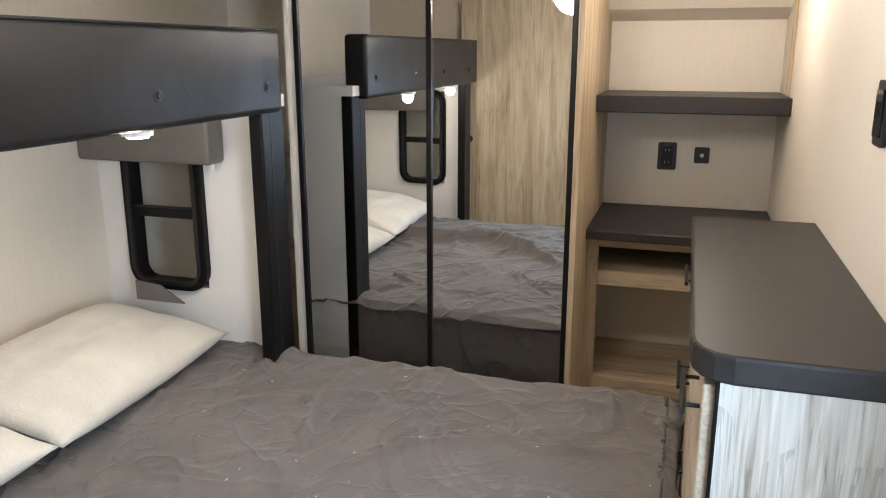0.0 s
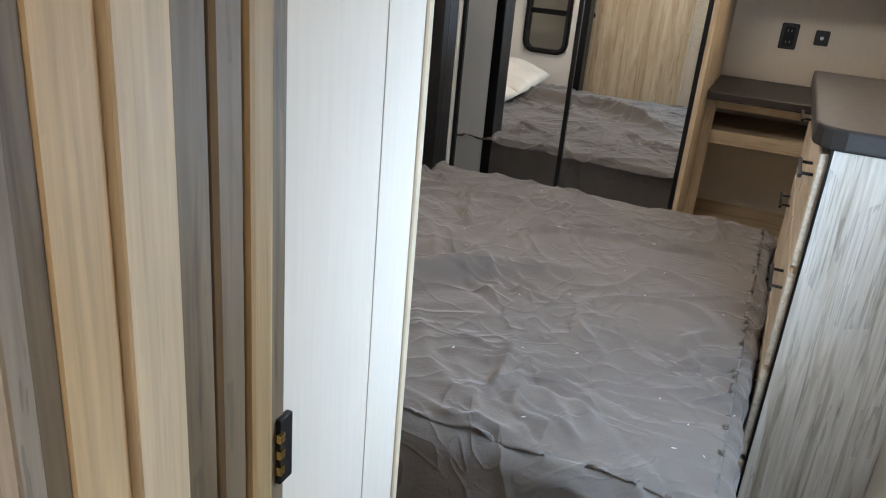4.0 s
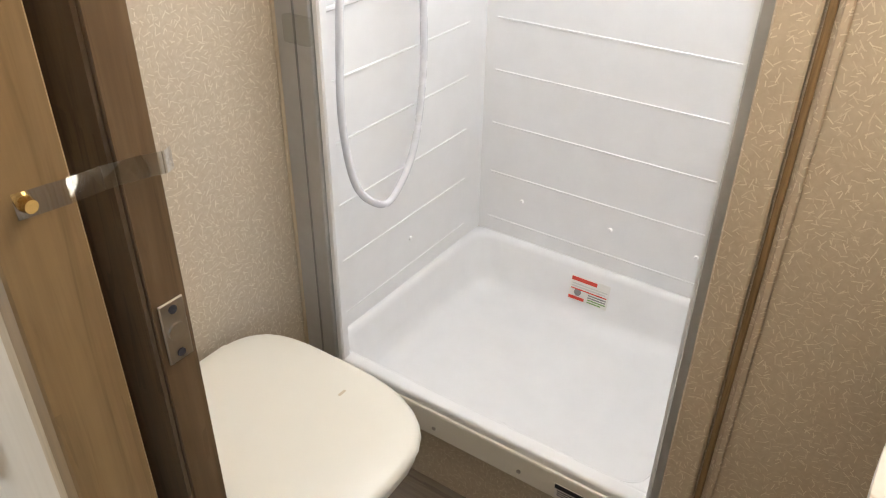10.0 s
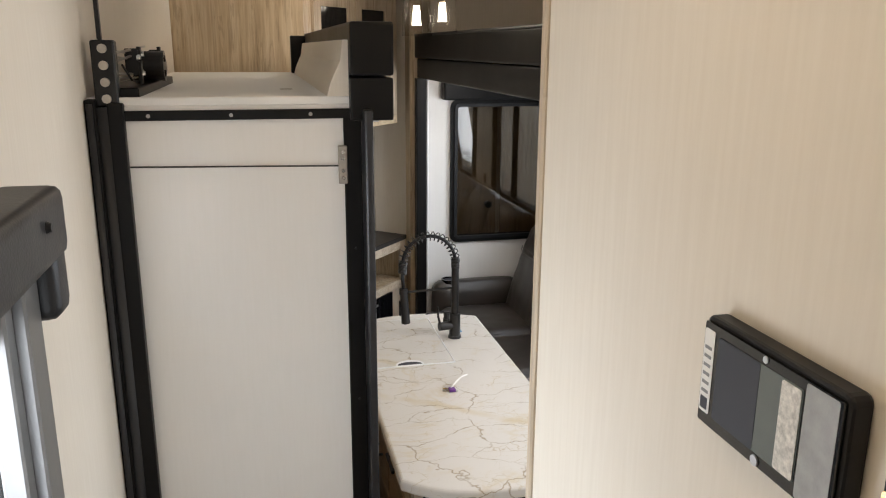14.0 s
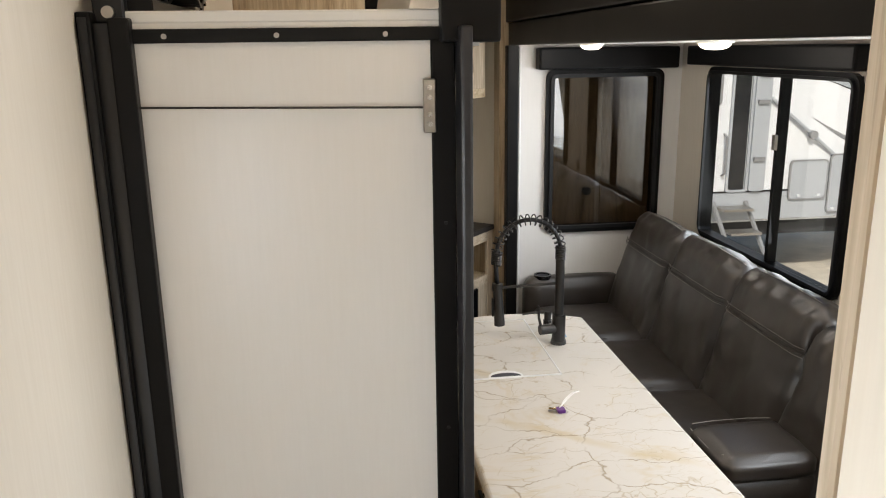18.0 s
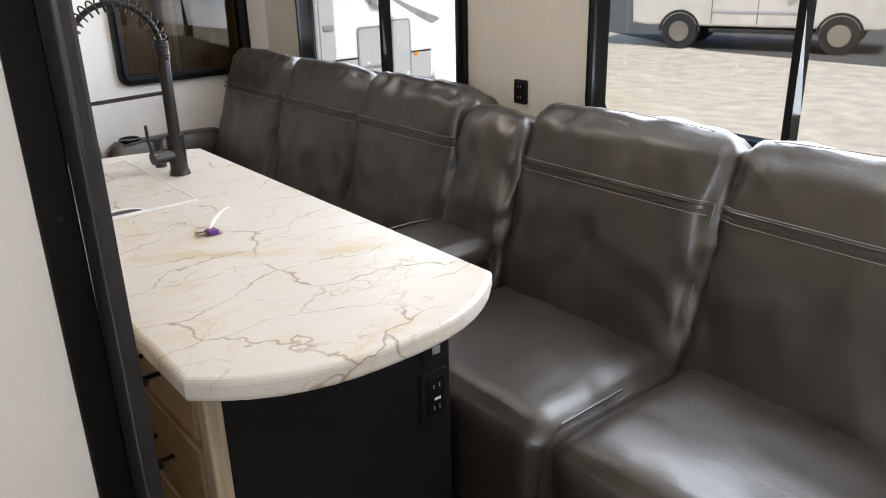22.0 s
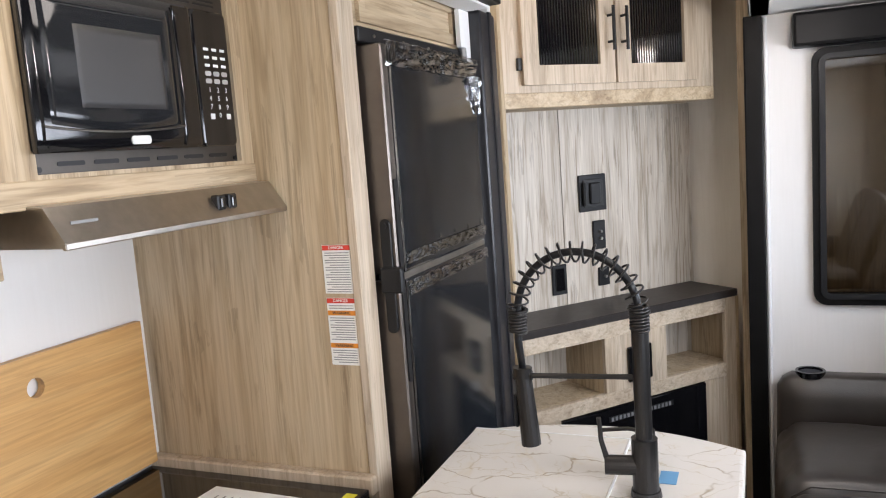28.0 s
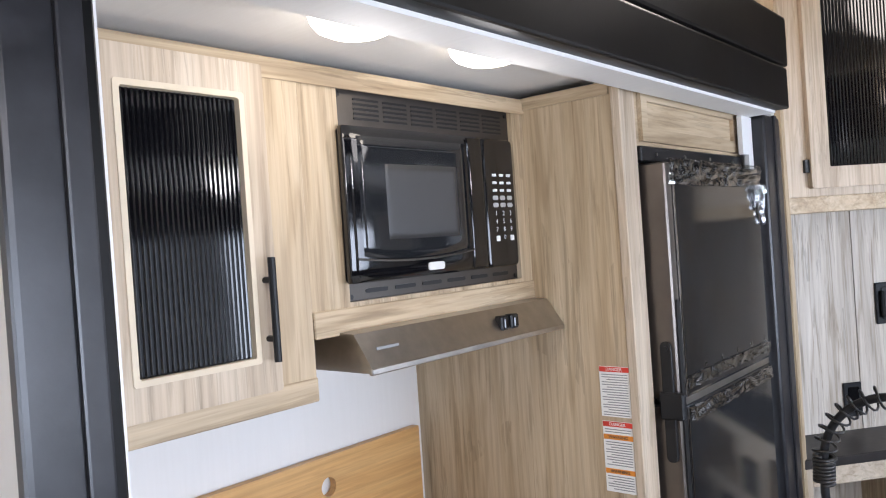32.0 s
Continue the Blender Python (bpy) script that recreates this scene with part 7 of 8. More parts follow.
en = thing("entertainment_unit", "angled wooden wall unit with open cubbies around a black fireplace", "wall unit", (*E_AT, 0), "", "", E_TURN)
part("back_panel", ebox(0.0, 0.42, 0.245, 0.265, 0.95, 1.715), UNIT_WOOD, en)
part("back_panel", ebox(0.424, EW, 0.245, 0.265, 0.95, 1.715), UNIT_WOOD, en)
part("counter", ebox(-0.01, EW - 0.02, -0.012, 0.245, 0.925, 0.955, bev=0.004), CHARCOAL_TOP, en, "charcoal counter")
part("left_stile", ebox(0.0, 0.05, 0.0, 0.02, 0.05, 0.925, bev=0.002), PALE_WOOD, en)
part("right_stile", ebox(1.02, EW - 0.02, 0.0, 0.02, 0.05, 0.925, bev=0.002), PALE_WOOD, en)
part("top_rail", ebox(0.05, 1.02, 0.0, 0.02, 0.865, 0.925, bev=0.002), PALE_WOOD_Y, en)
part("mid_rail", ebox(0.05, 1.02, 0.0, 0.02, 0.60, 0.655, bev=0.002), PALE_WOOD_Y, en)
part("mid_stile", ebox(0.40, 0.70, 0.0, 0.02, 0.655, 0.865, bev=0.002), PALE_WOOD, en)
part("cubby_floor", ebox(0.02, 1.06, 0.02, 0.245, 0.63, 0.65), WOOD, en)
part("cubby_side", ebox(0.40, 0.415, 0.02, 0.245, 0.65, 0.925), WOOD, en)
part("cubby_side", ebox(0.685, 0.70, 0.02, 0.245, 0.65, 0.925), WOOD, en)
part("cubby_back", ebox(0.0, EW - 0.02, 0.245, 0.26, 0.05, 0.925), UNIT_WOOD, en)
part("right_side", ebox(EW - 0.025, EW - 0.005, 0.0, 0.25, 0.05, 0.925), WOOD, en)
part("lower_left_panel", ebox(0.05, 0.19, 0.004, 0.02, 0.05, 0.60), PALE_WOOD, en)
part("lower_right_panel", ebox(0.90, 1.02, 0.004, 0.02, 0.05, 0.60), PALE_WOOD, en)
ctl = part("stereo", ebox(0.50, 0.615, -0.014, 0.0, 0.68, 0.815, bev=0.004), BLACK_GLOSS, en, "black stereo control panel")
for r in range(4):
    for c in range(3):
        part("key_mark", ebox(0.52 + 0.03 * c, 0.528 + 0.03 * c, -0.0155, -0.014, 0.70 + 0.026 * r, 0.705 + 0.026 * r), PALE_INK, ctl)
part("hanging_tag", ebox(0.545, 0.60, -0.012, -0.010, 0.60, 0.635), STICKER, en)
part("tag_string", ebox(0.578, 0.580, -0.012, -0.011, 0.635, 0.68), INK, en)
fp = thing("fireplace", "black glass-front electric fireplace set into the wall unit", "fireplace", tuple(EM @ Vector((0.55, 0.02, 0.1))), "", "", E_TURN)
part("glass_front", ebox(0.19, 0.90, -0.004, 0.03, 0.10, 0.595, bev=0.003), BLACK_GLOSS, fp)
part("vent", ebox(0.40, 0.72, -0.007, -0.004, 0.545, 0.565, bev=0.001), BLACK, fp)
for k in range(16):
    part("vent_fin", ebox(0.41 + 0.019 * k, 0.42 + 0.019 * k, -0.0085, -0.007, 0.548, 0.562), INK, fp)
# upper cabinet of the unit
eu = thing("wall_cabinet", "grey oak corner wall cabinet with two reeded black glass doors", "wall cabinet", tuple(EM @ Vector((0.5, 0.12, 1.715))), "", "", E_TURN)
part("carcass", ebox(0.0, 0.99, 0.02, 0.26, 1.715, 2.60, bev=0.002), WOOD, eu)
part("bottom_rail", ebox(0.0, 0.99, 0.0, 0.02, 1.715, 1.765, bev=0.002), WOOD_X, eu)
part("face_frame", ebox(0.0, 0.99, 0.0, 0.02, 1.765, 2.60, bev=0.002), PALE_WOOD, eu)
for xa, xb, hx in ((0.10, 0.49, 0.465), (0.50, 0.89, 0.525)):
    rr = ring(round_rect(xa, xb, 1.79, 2.46, 0.004, 1), round_rect(xa + 0.065, xb - 0.065, 1.855, 2.40, 0.003, 1), "y", -0.020, -0.001)
    rr.transform(EM)
    d = part("cabinet_door", rr, PALE_WOOD, eu)
    rb = reeded(-(xb - 0.065), -(xa + 0.065), 1.855, 2.40, 0.0, 22)
    rb.transform(EM @ pose(0, -0.006, 0, 0, 0, 90))
    part("reeded_glass", rb, BLACK_GLOSS, d, "black reeded glass")
    bar = join(cyl((hx, -0.05, 1.90), (hx, -0.05, 2.05), 0.006, None, 10), cyl((hx, -0.05, 1.93), (hx, -0.018, 1.93), 0.005, None, 8), cyl((hx, -0.05, 2.02), (hx, -0.018, 2.02), 0.005, None, 8))
    bar.transform(EM)
    part("bar_pull", bar, BLACK, d, "black bar pull")
part("hinge", ebox(0.085, 0.10, -0.012, 0.0, 1.84, 1.88), BLACK, eu)


def eplate(name, label, category, u, z, w, h, kind):
    th = thing(name, label, category, tuple(EM @ Vector((u, 0.24, z - h / 2))), "", "", E_TURN)
    part("rim", ebox(u - w / 2, u + w / 2, 0.235, 0.245, z - h / 2, z + h / 2, bev=0.003), BLACK, th)
    if kind == "mount":
        part("recess", ebox(u - w * 0.36, u + w * 0.36, 0.231, 0.235, z - h * 0.38, z + h * 0.38, bev=0.002), RUBBER, th)
        part("slider", ebox(u - w * 0.17, u + w * 0.2, 0.218, 0.231, z - h * 0.3, z + h * 0.28, bev=0.004), BLACK, th)
        part("post", ebox(u - w * 0.42, u - w * 0.3, 0.222, 0.231, z - h * 0.34, z + h * 0.3, bev=0.003), BLACK_SATIN, th)
    elif kind == "outlet":
        part("insert", ebox(u - w * 0.3, u + w * 0.3, 0.231, 0.235, z - h * 0.38, z + h * 0.38, bev=0.002), BLACK_GLOSS, th)
    else:
        for dz in ((-0.12, 0.12) if kind == "jacks" else (0,)):
            c = EM @ Vector((u, 0.235, z + dz * h))
            e = EM @ Vector((u, 0.222, z + dz * h))
            part("jack", cyl(c, e, 0.006, None, 10), STEEL, th)
    return th


eplate("tv_mount_box", "square black recessed TV mount bracket on the wood panel", "mount", 0.565, 1.385, 0.135, 0.145, "mount")
eplate("coax_plate", "dark plate with two coax jacks under the TV mount", "wall plate", 0.59, 1.215, 0.062, 0.115, "jacks")
eplate("tv_outlet", "black duplex outlet on the wood panel", "outlet", 0.385, 1.06, 0.07, 0.118, "outlet")
eplate("coax_jack", "small dark coax jack plate over the counter", "wall plate", 0.605, 1.045, 0.055, 0.075, "jack")
wall("wood_column_rear", box(-1.02, -0.94, -5.30, -5.14, 0, TOP), WOOD, "grey oak column between wall unit and sofa slide", "column")
wall("wall_unit_infill", box(-0.235, STAR, -4.40, -4.36, 0, TOP), WOOD, "grey oak infill panel behind the refrigerator", "panel")

# ---- sofa slide-out ----
RWIN = (-1.875, -1.205, 0.93, 1.85)
wall("wall_sofa_rear", holed(PORT, -1.0, 0.0, 2.0, [RWIN], "y", SOFA_Y0 - 0.03, SOFA_Y0), WHITE_PANEL, "white end wall of the sofa slide-out with a dark window")
wall("ceiling_sofa_slide", box(PORT, -0.99, SOFA_Y0 - 0.03, -1.2, 2.0, 2.03), WHITE_CEIL, "white ceiling of the sofa slide-out", "ceiling")
wall("sofa_slide_floor", box(PORT, -1.02, SOFA_Y0, -1.2, 0.004, 0.05), FLOOR_WOOD, "plank floor of the sofa slide-out", "floor")
sp3 = thing("slide_post", "black upright trim post at the rear edge of the sofa slide-out", "trim post", (-0.99, SOFA_Y0, 0), "sofa slide posts")
part("post", box(-1.03, -0.965, SOFA_Y0 - 0.04, SOFA_Y0 + 0.03, 0, 2.0, 0.006, 2), BLACK_SATIN, sp3)
part("bead", tube([(-1.04, SOFA_Y0 + 0.012, 0.02), (-1.04, SOFA_Y0 + 0.012, 1.99)], 0.007, 8), WHITE_PLASTIC, sp3)
window_unit("window_3", "dark square window with a ribbed black frame in the slide end wall", "y", SOFA_Y0, *RWIN, 1, 0.035, 0.026, None, TINTED)
w1 = window_unit("window_4", "long black-framed sliding window over the sofa", "x", PORT, *SOFA_WIN, 1, 0.05, 0.016, -3.99, GLASS)
window_unit("window_5", "long black-framed sliding window over the sofa seats", "x", PORT, *SEAT_WIN, 1, 0.05, 0.018, -2.16, GLASS)
for nm, b in (("rear", box(-1.94, -1.13, SOFA_Y0, SOFA_Y0 + 0.10, 1.865, 1.985, 0.012, 2)), ("side", box(PORT, PORT + 0.10, -4.80, -3.38, 1.885, 1.985, 0.012, 2)), ("side", box(PORT, PORT + 0.10, -2.92, -1.45, 1.885, 1.985, 0.012, 2))):
    v = thing("window_valance", "black upholstered box valance above the window", "valance", tuple(sum((v.co for v in b.verts), Vector()) / len(b.verts)), "window valances")
    part("box", b, BLACK_SATIN, v)
plate("usb_outlet", "small black outlet on the wall between the windows", "outlet", "x", PORT, 1, -3.155, 1.02, 0.062, 0.085, "outlet")
# wood panelling with a knob, behind the dark window
wp = thing("rear_closet_door", "grey-brown wooden closet door with a round black knob behind the window", "door", (-1.5, REAR, 0))
part("leaf", box(-1.62, -1.06, REAR, REAR + 0.03, 0.02, 2.2, 0.003), WOOD, wp)
part("knob", cyl((-1.555, REAR + 0.03, 1.10), (-1.555, REAR + 0.075, 1.10), 0.022, 0.026, 18), BLACK, wp)
wall("wood_panel_rear", box(-1.98, -1.66, REAR, REAR + 0.02, 0.02, 2.2), WOOD, "grey-brown wooden panel on the rear wall", "panel")


def soft_box(x0, x1, y0, y1, z0, z1, r=0.04, puff=0.02, n=14, wrinkle=0.0, seed=0.0, slope=0.0):
    """An upholstered block: rounded edges, swelling faces, slight creases; slope leans it back along x."""
    bm = bmesh.new()
    bmesh.ops.create_cube(bm, size=2.0)
    bmesh.ops.subdivide_edges(bm, edges=bm.edges[:], cuts=n, use_grid_fill=True)
    c, h = Vector(((x0 + x1) / 2, (y0 + y1) / 2, (z0 + z1) / 2)), Vector(((x1 - x0) / 2, (y1 - y0) / 2, (z1 - z0) / 2))
    for v in bm.verts:
        q = v.co.copy()
        p = Vector(q[i] * h[i] for i in range(3))
        core = Vector(max(-(h[i] - r), min(h[i] - r, p[i])) for i in range(3))
        d = p - core
        out = core + (d.normalized() * r if d.length > 1e-6 else Vector())
        nrm = d.normalized() if d.length > 1e-6 else Vector((0, 0, 1))
        k = [1 - abs(q[i]) ** 2.5 for i in range(3)]
        a = max(range(3), key=lambda i: abs(q[i]))
        o = [i for i in range(3) if i != a]
        out[a] += (1 if q[a] > 0 else -1) * puff * (max(k[o[0]], 0) * max(k[o[1]], 0)) ** 0.6
        if wrinkle:
            w = Vector((out.x * 7 + seed, out.y * 7, out.z * 5 + seed))
            f = noise.noise(w) + 0.5 * noise.noise(w * 2.3)
            rim = max(abs(q[o[0]]), abs(q[o[1]])) ** 3
            f += 0.9 * rim * (1 - abs(noise.noise(w * 1.7)) * 3.0) + 0.35 * noise.noise(w * 5.0) * rim
            out += nrm * wrinkle * f
        out += c
        out.x += (out.z - z0) * slope
        v.co = out
    return bm


def rolled_top(bm, xf, top):
    """Rounds a cushion over towards the wall, so that its top falls away behind the seam."""
    for v in bm.verts:
        up = min(max((v.co.z - top + 0.24) / 0.24, 0), 1)
        back = min(max((xf + (v.co.z - 0.42) * SLOPE - 0.03 - v.co.x) / 0.23, 0), 1)
        v.co.z -= 0.17 * up * up * back ** 1.5
    return bm


SLOPE = -0.30
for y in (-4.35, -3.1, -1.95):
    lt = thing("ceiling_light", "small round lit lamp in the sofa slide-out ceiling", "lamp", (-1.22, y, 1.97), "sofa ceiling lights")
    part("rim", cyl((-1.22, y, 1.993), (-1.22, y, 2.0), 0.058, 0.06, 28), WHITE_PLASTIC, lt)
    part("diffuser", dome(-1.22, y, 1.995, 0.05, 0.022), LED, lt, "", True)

# sofa: one long row of seats with a console between
sofa_y = [-4.93, -4.33, -3.72, -3.105, -2.82, -2.14, -1.47]
sf1 = thing("sofa", "long dark brown leatherette sofa with three back cushions", "sofa", (-1.5, -4.0, 0.05))
sf2 = thing("recliner_sofa", "dark brown leatherette double recliner with stitched back cushions", "sofa", (-1.5, -2.1, 0.05))
con = thing("sofa_console", "dark brown leatherette console armrest with steel cup holders between the seats", "console", (-1.5, -3.0, 0.05))
for k in range(6):
    ya, yb = sofa_y[k], sofa_y[k + 1]
    own = sf1 if k < 3 else (con if k == 3 else sf2)
    wr = 0.016 if k == 3 else 0.011 if k in (2, 4) else 0.009
    top = 1.055 if k != 3 else 1.005
    xf = -1.525 if k != 3 else -1.50
    bk = part("back_cushion", rolled_top(soft_box(xf - 0.26, xf, ya + 0.003, yb - 0.003, 0.42, top, 0.055, 0.024, 30, wr, 3.0 * k, SLOPE), xf, top), LEATHER, own, "", True)
    if k != 3:
        part("seat_cushion", soft_box(-1.75, -1.065, ya + 0.004, yb - 0.004, 0.16, 0.515, 0.07, 0.02, 26, 0.0045, 2.0 * k), LEATHER, own, "", True)
        part("front_skirt", soft_box(-1.30, -1.085, ya + 0.01, yb - 0.01, 0.06, 0.30, 0.03, 0.006, 6, 0.002, k), LEATHER, own, "", True)
        part("seat_piping", tube([(-1.072, yb - 0.012, 0.20), (-1.064, yb - 0.012, 0.36), (-1.085, yb - 0.012, 0.475), (-1.14, yb - 0.012, 0.512), (-1.35, yb - 0.012, 0.515)], 0.004, 6), LEATHER, own)
        part("base", box(-1.75, -1.12, ya + 0.02, yb - 0.02, 0.05, 0.2), RUBBER, own)
        zs = 0.898
        for dz in (-0.008, 0.008):
            xs = xf + (zs + dz - 0.42) * SLOPE + 0.027
            part("seam", tube([(xs - 0.018, ya + 0.012, zs + dz), (xs - 0.001, ya + 0.06, zs + dz), (xs + 0.002, (ya + yb) / 2, zs + dz), (xs - 0.001, yb - 0.06, zs + dz), (xs - 0.018, yb - 0.012, zs + dz)], 0.0028, 6), LEATHER, bk)
            part("stitching", tube([(xs - 0.012, ya + 0.02, zs + dz * 2.1), (xs + 0.001, ya + 0.06, zs + dz * 2.1), (xs + 0.003, (ya + yb) / 2, zs + dz * 2.1), (xs + 0.001, yb - 0.06, zs + dz * 2.1), (xs - 0.012, yb - 0.02, zs + dz * 2.1)], 0.0012, 4), THREAD, bk)
        xt = xf + (top - 0.42) * SLOPE - 0.035
        part("top_seam", tube([(xt - 0.01, ya + 0.03, top - 0.004), (xt, ya + 0.10, top + 0.012), (xt, (ya + yb) / 2, top + 0.02), (xt, yb - 0.10, top + 0.012), (xt - 0.01, yb - 0.03, top - 0.004)], 0.0016, 4), THREAD, bk)
        for ys in ((yb - 0.02,) if k in (4, 5) else ()):
            part("side_stitching", tube([(xf + (z - 0.42) * SLOPE - 0.015, ys, z) for z in (0.50, 0.6, 0.7, 0.8, 0.9, 0.98)], 0.0018, 4), THREAD, bk)
arm = part("armrest", soft_box(-1.66, -1.065, -5.06, -4.935, 0.06, 0.665, 0.05, 0.008, 12, 0.002, 5.0), LEATHER, sf1, "", True)
part("cup_holder", ring([(-1.175 + 0.052 * math.cos(a * math.pi / 16), -4.995 + 0.052 * math.sin(a * math.pi / 16)) for a in range(32)], [(-1.175 + 0.042 * math.cos(a * math.pi / 16), -4.995 + 0.042 * math.sin(a * math.pi / 16)) for a in range(32)], "z", 0.66, 0.682), BLACK_GLOSS, arm)
part("cup_well", cyl((-1.175, -4.995, 0.655), (-1.175, -4.995, 0.674), 0.041, None, 24), DARK_INK, arm)
part("console_lid", soft_box(-1.56, -1.225, -3.10, -2.825, 0.575, 0.665, 0.035, 0.012, 12, 0.002, 1.0), LEATHER, con, "", True)
part("console_body", soft_box(-1.60, -1.09, -3.095, -2.83, 0.06, 0.585, 0.03, 0.004, 8, 0.002, 2.0), LEATHER, con, "", True)
part("lid_stitching", tube([(-1.232, -3.10, 0.648), (-1.224, -3.0, 0.653), (-1.232, -2.885, 0.648)], 0.0014, 4), THREAD, con)
for ys in (-3.108, -2.882):
    part("lid_stitching", tube([(-1.24, ys, 0.662), (-1.32, ys, 0.668), (-1.45, ys, 0.668), (-1.54, ys, 0.662)], 0.0014, 4), THREAD, con)
for y in (-3.06, -2.93):
    h = part("cup_holder", ring([(-1.155 + 0.046 * math.cos(a * math.pi / 16), y + 0.046 * math.sin(a * math.pi / 16)) for a in range(32)], [(-1.155 + 0.038 * math.cos(a * math.pi / 16), y + 0.038 * math.sin(a * math.pi / 16)) for a in range(32)], "z", 0.58, 0.596), CHROME, con, "steel cup holder ring")
    part("cup_well", cyl((-1.155, y, 0.575), (-1.155, y, 0.590), 0.037, None, 24), DARK_INK, h)
arm2 = part("armrest", soft_box(-1.66, -1.065, -1.465, -1.30, 0.06, 0.665, 0.05, 0.008, 12, 0.002, 9.0), LEATHER, sf2, "", True)
h = part("cup_holder", ring([(-1.15 + 0.052 * math.cos(a * math.pi / 16), -1.385 + 0.052 * math.sin(a * math.pi / 16)) for a in range(32)], [(-1.15 + 0.043 * math.cos(a * math.pi / 16), -1.385 + 0.043 * math.sin(a * math.pi / 16)) for a in range(32)], "z", 0.662, 0.684), CHROME, arm2, "steel cup holder ring")
part("cup_well", cyl((-1.15, -1.385, 0.655), (-1.15, -1.385, 0.676), 0.042, None, 24), DARK_INK, h)

# ---- island ----
IZ = 0.915
isl = thing("kitchen_island", "kitchen island with white marble-look top and wooden drawers", "island", (-0.66, -2.9, 0))


def island_outline(off=0.0):
    x0, x1, y0, y1, sag = -0.975 + off, -0.350 - off, -3.60 + off, -2.20 - off, 0.118
    pts = []
    for k in range(17):
        u = k / 16
        pts.append((x0 + (x1 - x0) * u, y1 + sag * (1 - abs(2 * u - 1) ** 2.6)))
    for k in range(17):
        u = 1 - k / 16
        pts.append((x0 + (x1 - x0) * u, y0 - 0.09 * (1 - (2 * u - 1) ** 2)))
    return pts


def island_top():
    """The worktop, in one piece; the sink cover's finger hole is a dark patch laid on top."""
    b = prism(island_outline(), "z", IZ - 0.040, IZ, 0.010, 3)
    return b


part("marble_top", island_top(), MARBLE, isl, "white marble-look top with tan veins")
part("cabinet_body", box(-0.90, -0.425, -3.54, -2.325, 0.08, IZ - 0.04, 0.002), WOOD, isl)
part("end_panel", box(-0.945, -0.44, -2.325, -2.30, 0.0, IZ - 0.04, 0.003), BLACK, isl, "matte black end panel")
part("side_panel", box(-0.945, -0.90, -3.54, -2.325, 0.0, IZ - 0.04, 0.002), BLACK, isl)
part("corner_post", box(-0.44, -0.408, -2.335, -2.298, 0.0, IZ - 0.04, 0.003), PALE_WOOD, isl)
part("corner_post", box(-0.44, -0.408, -3.56, -3.525, 0.0, IZ - 0.04, 0.003), PALE_WOOD, isl)
part("toe_kick", box(-0.90, -0.47, -3.50, -2.33, 0.0, 0.08), BLACK, isl)
for ya, yb in ((-2.78, -2.35), (-3.21, -2.80), (-3.515, -3.23)):
    for za, zb in ((0.70, 0.85), (0.50, 0.68), (0.10, 0.48)):
        d = part("drawer_front", box(-0.425, -0.405, ya, yb, za, zb, 0.003), DRAWER_WOOD, isl)
        c, zm = (ya + yb) / 2 + 0.02, (za + zb) / 2
        part("bar_pull", join(cyl((-0.372, c - 0.065, zm), (-0.372, c + 0.065, zm), 0.006, None, 10), cyl((-0.372, c - 0.045, zm), (-0.405, c - 0.045, zm), 0.005, None, 8), cyl((-0.372, c + 0.045, zm), (-0.405, c + 0.045, zm), 0.005, None, 8)), BLACK, d, "black bar pull")

# sink cover set into the top: joint lines and the finger hole
sc = thing("sink_cover", "flush marble-look sink cover with a half-round finger hole", "sink cover", (-0.54, -3.32, IZ))
part("cover", box(-0.729, -0.357, -3.60, -3.05, IZ + 0.0005, IZ + 0.004, 0.0015), MARBLE, sc)
hp = [(-0.541 + 0.060 * math.cos(math.pi * k / 14), -3.052 - 0.050 * math.sin(math.pi * k / 14)) for k in range(15)]
part("hole_rim", prism([(x, y) for x, y in hp], "z", IZ + 0.0042, IZ + 0.0056), WHITE_PLASTIC, sc)
# dark sheet on the cover stands in for the shade inside the hole
part("hole", prism([(-0.541 + (x + 0.541) * 0.86, -3.052 + (y + 3.052) * 0.58) for x, y in hp], "z", IZ + 0.0057, IZ + 0.0062), DARK_INK, sc, "flat dark half-round patch for the shaded finger hole")
part("joint", box(-0.733, -0.357, -3.052, -3.048, IZ + 0.0003, IZ + 0.0046), WHITE_PLASTIC, sc)
part("joint", box(-0.733, -0.729, -3.60, -3.05, IZ + 0.0003, IZ + 0.0046), WHITE_PLASTIC, sc)
part("joint", box(-0.733, -0.357, -3.603, -3.60, IZ + 0.0003, IZ + 0.0046), WHITE_PLASTIC, sc)

# spring kitchen faucet
FX, FY = -0.800, -3.335
kf2 = thing("kitchen_faucet", "gunmetal spring-neck pull-down kitchen faucet", "faucet", (FX, FY, IZ))
part("base_ring", cyl((FX, FY, IZ), (FX, FY, IZ + 0.012), 0.030, 0.028, 24), DARK_METAL, kf2)
part("base_body", cyl((FX, FY, IZ + 0.012), (FX, FY, IZ + 0.115), 0.025, None, 24), DARK_METAL, kf2)
part("column", cyl((FX, FY, IZ + 0.115), (FX, FY, IZ + 0.335), 0.0165, None, 20), DARK_METAL, kf2)
part("valve_body", cyl((FX, FY, IZ + 0.06), (FX + 0.075, FY + 0.012, IZ + 0.06), 0.019, None, 20), DARK_METAL, kf2)
part("lever", tube([(FX + 0.07, FY + 0.012, IZ + 0.07), (FX + 0.08, FY + 0.014, IZ + 0.11), (FX + 0.082, FY + 0.015, IZ + 0.155)], [0.006, 0.005, 0.0045], 8), DARK_METAL, kf2)
neck = []
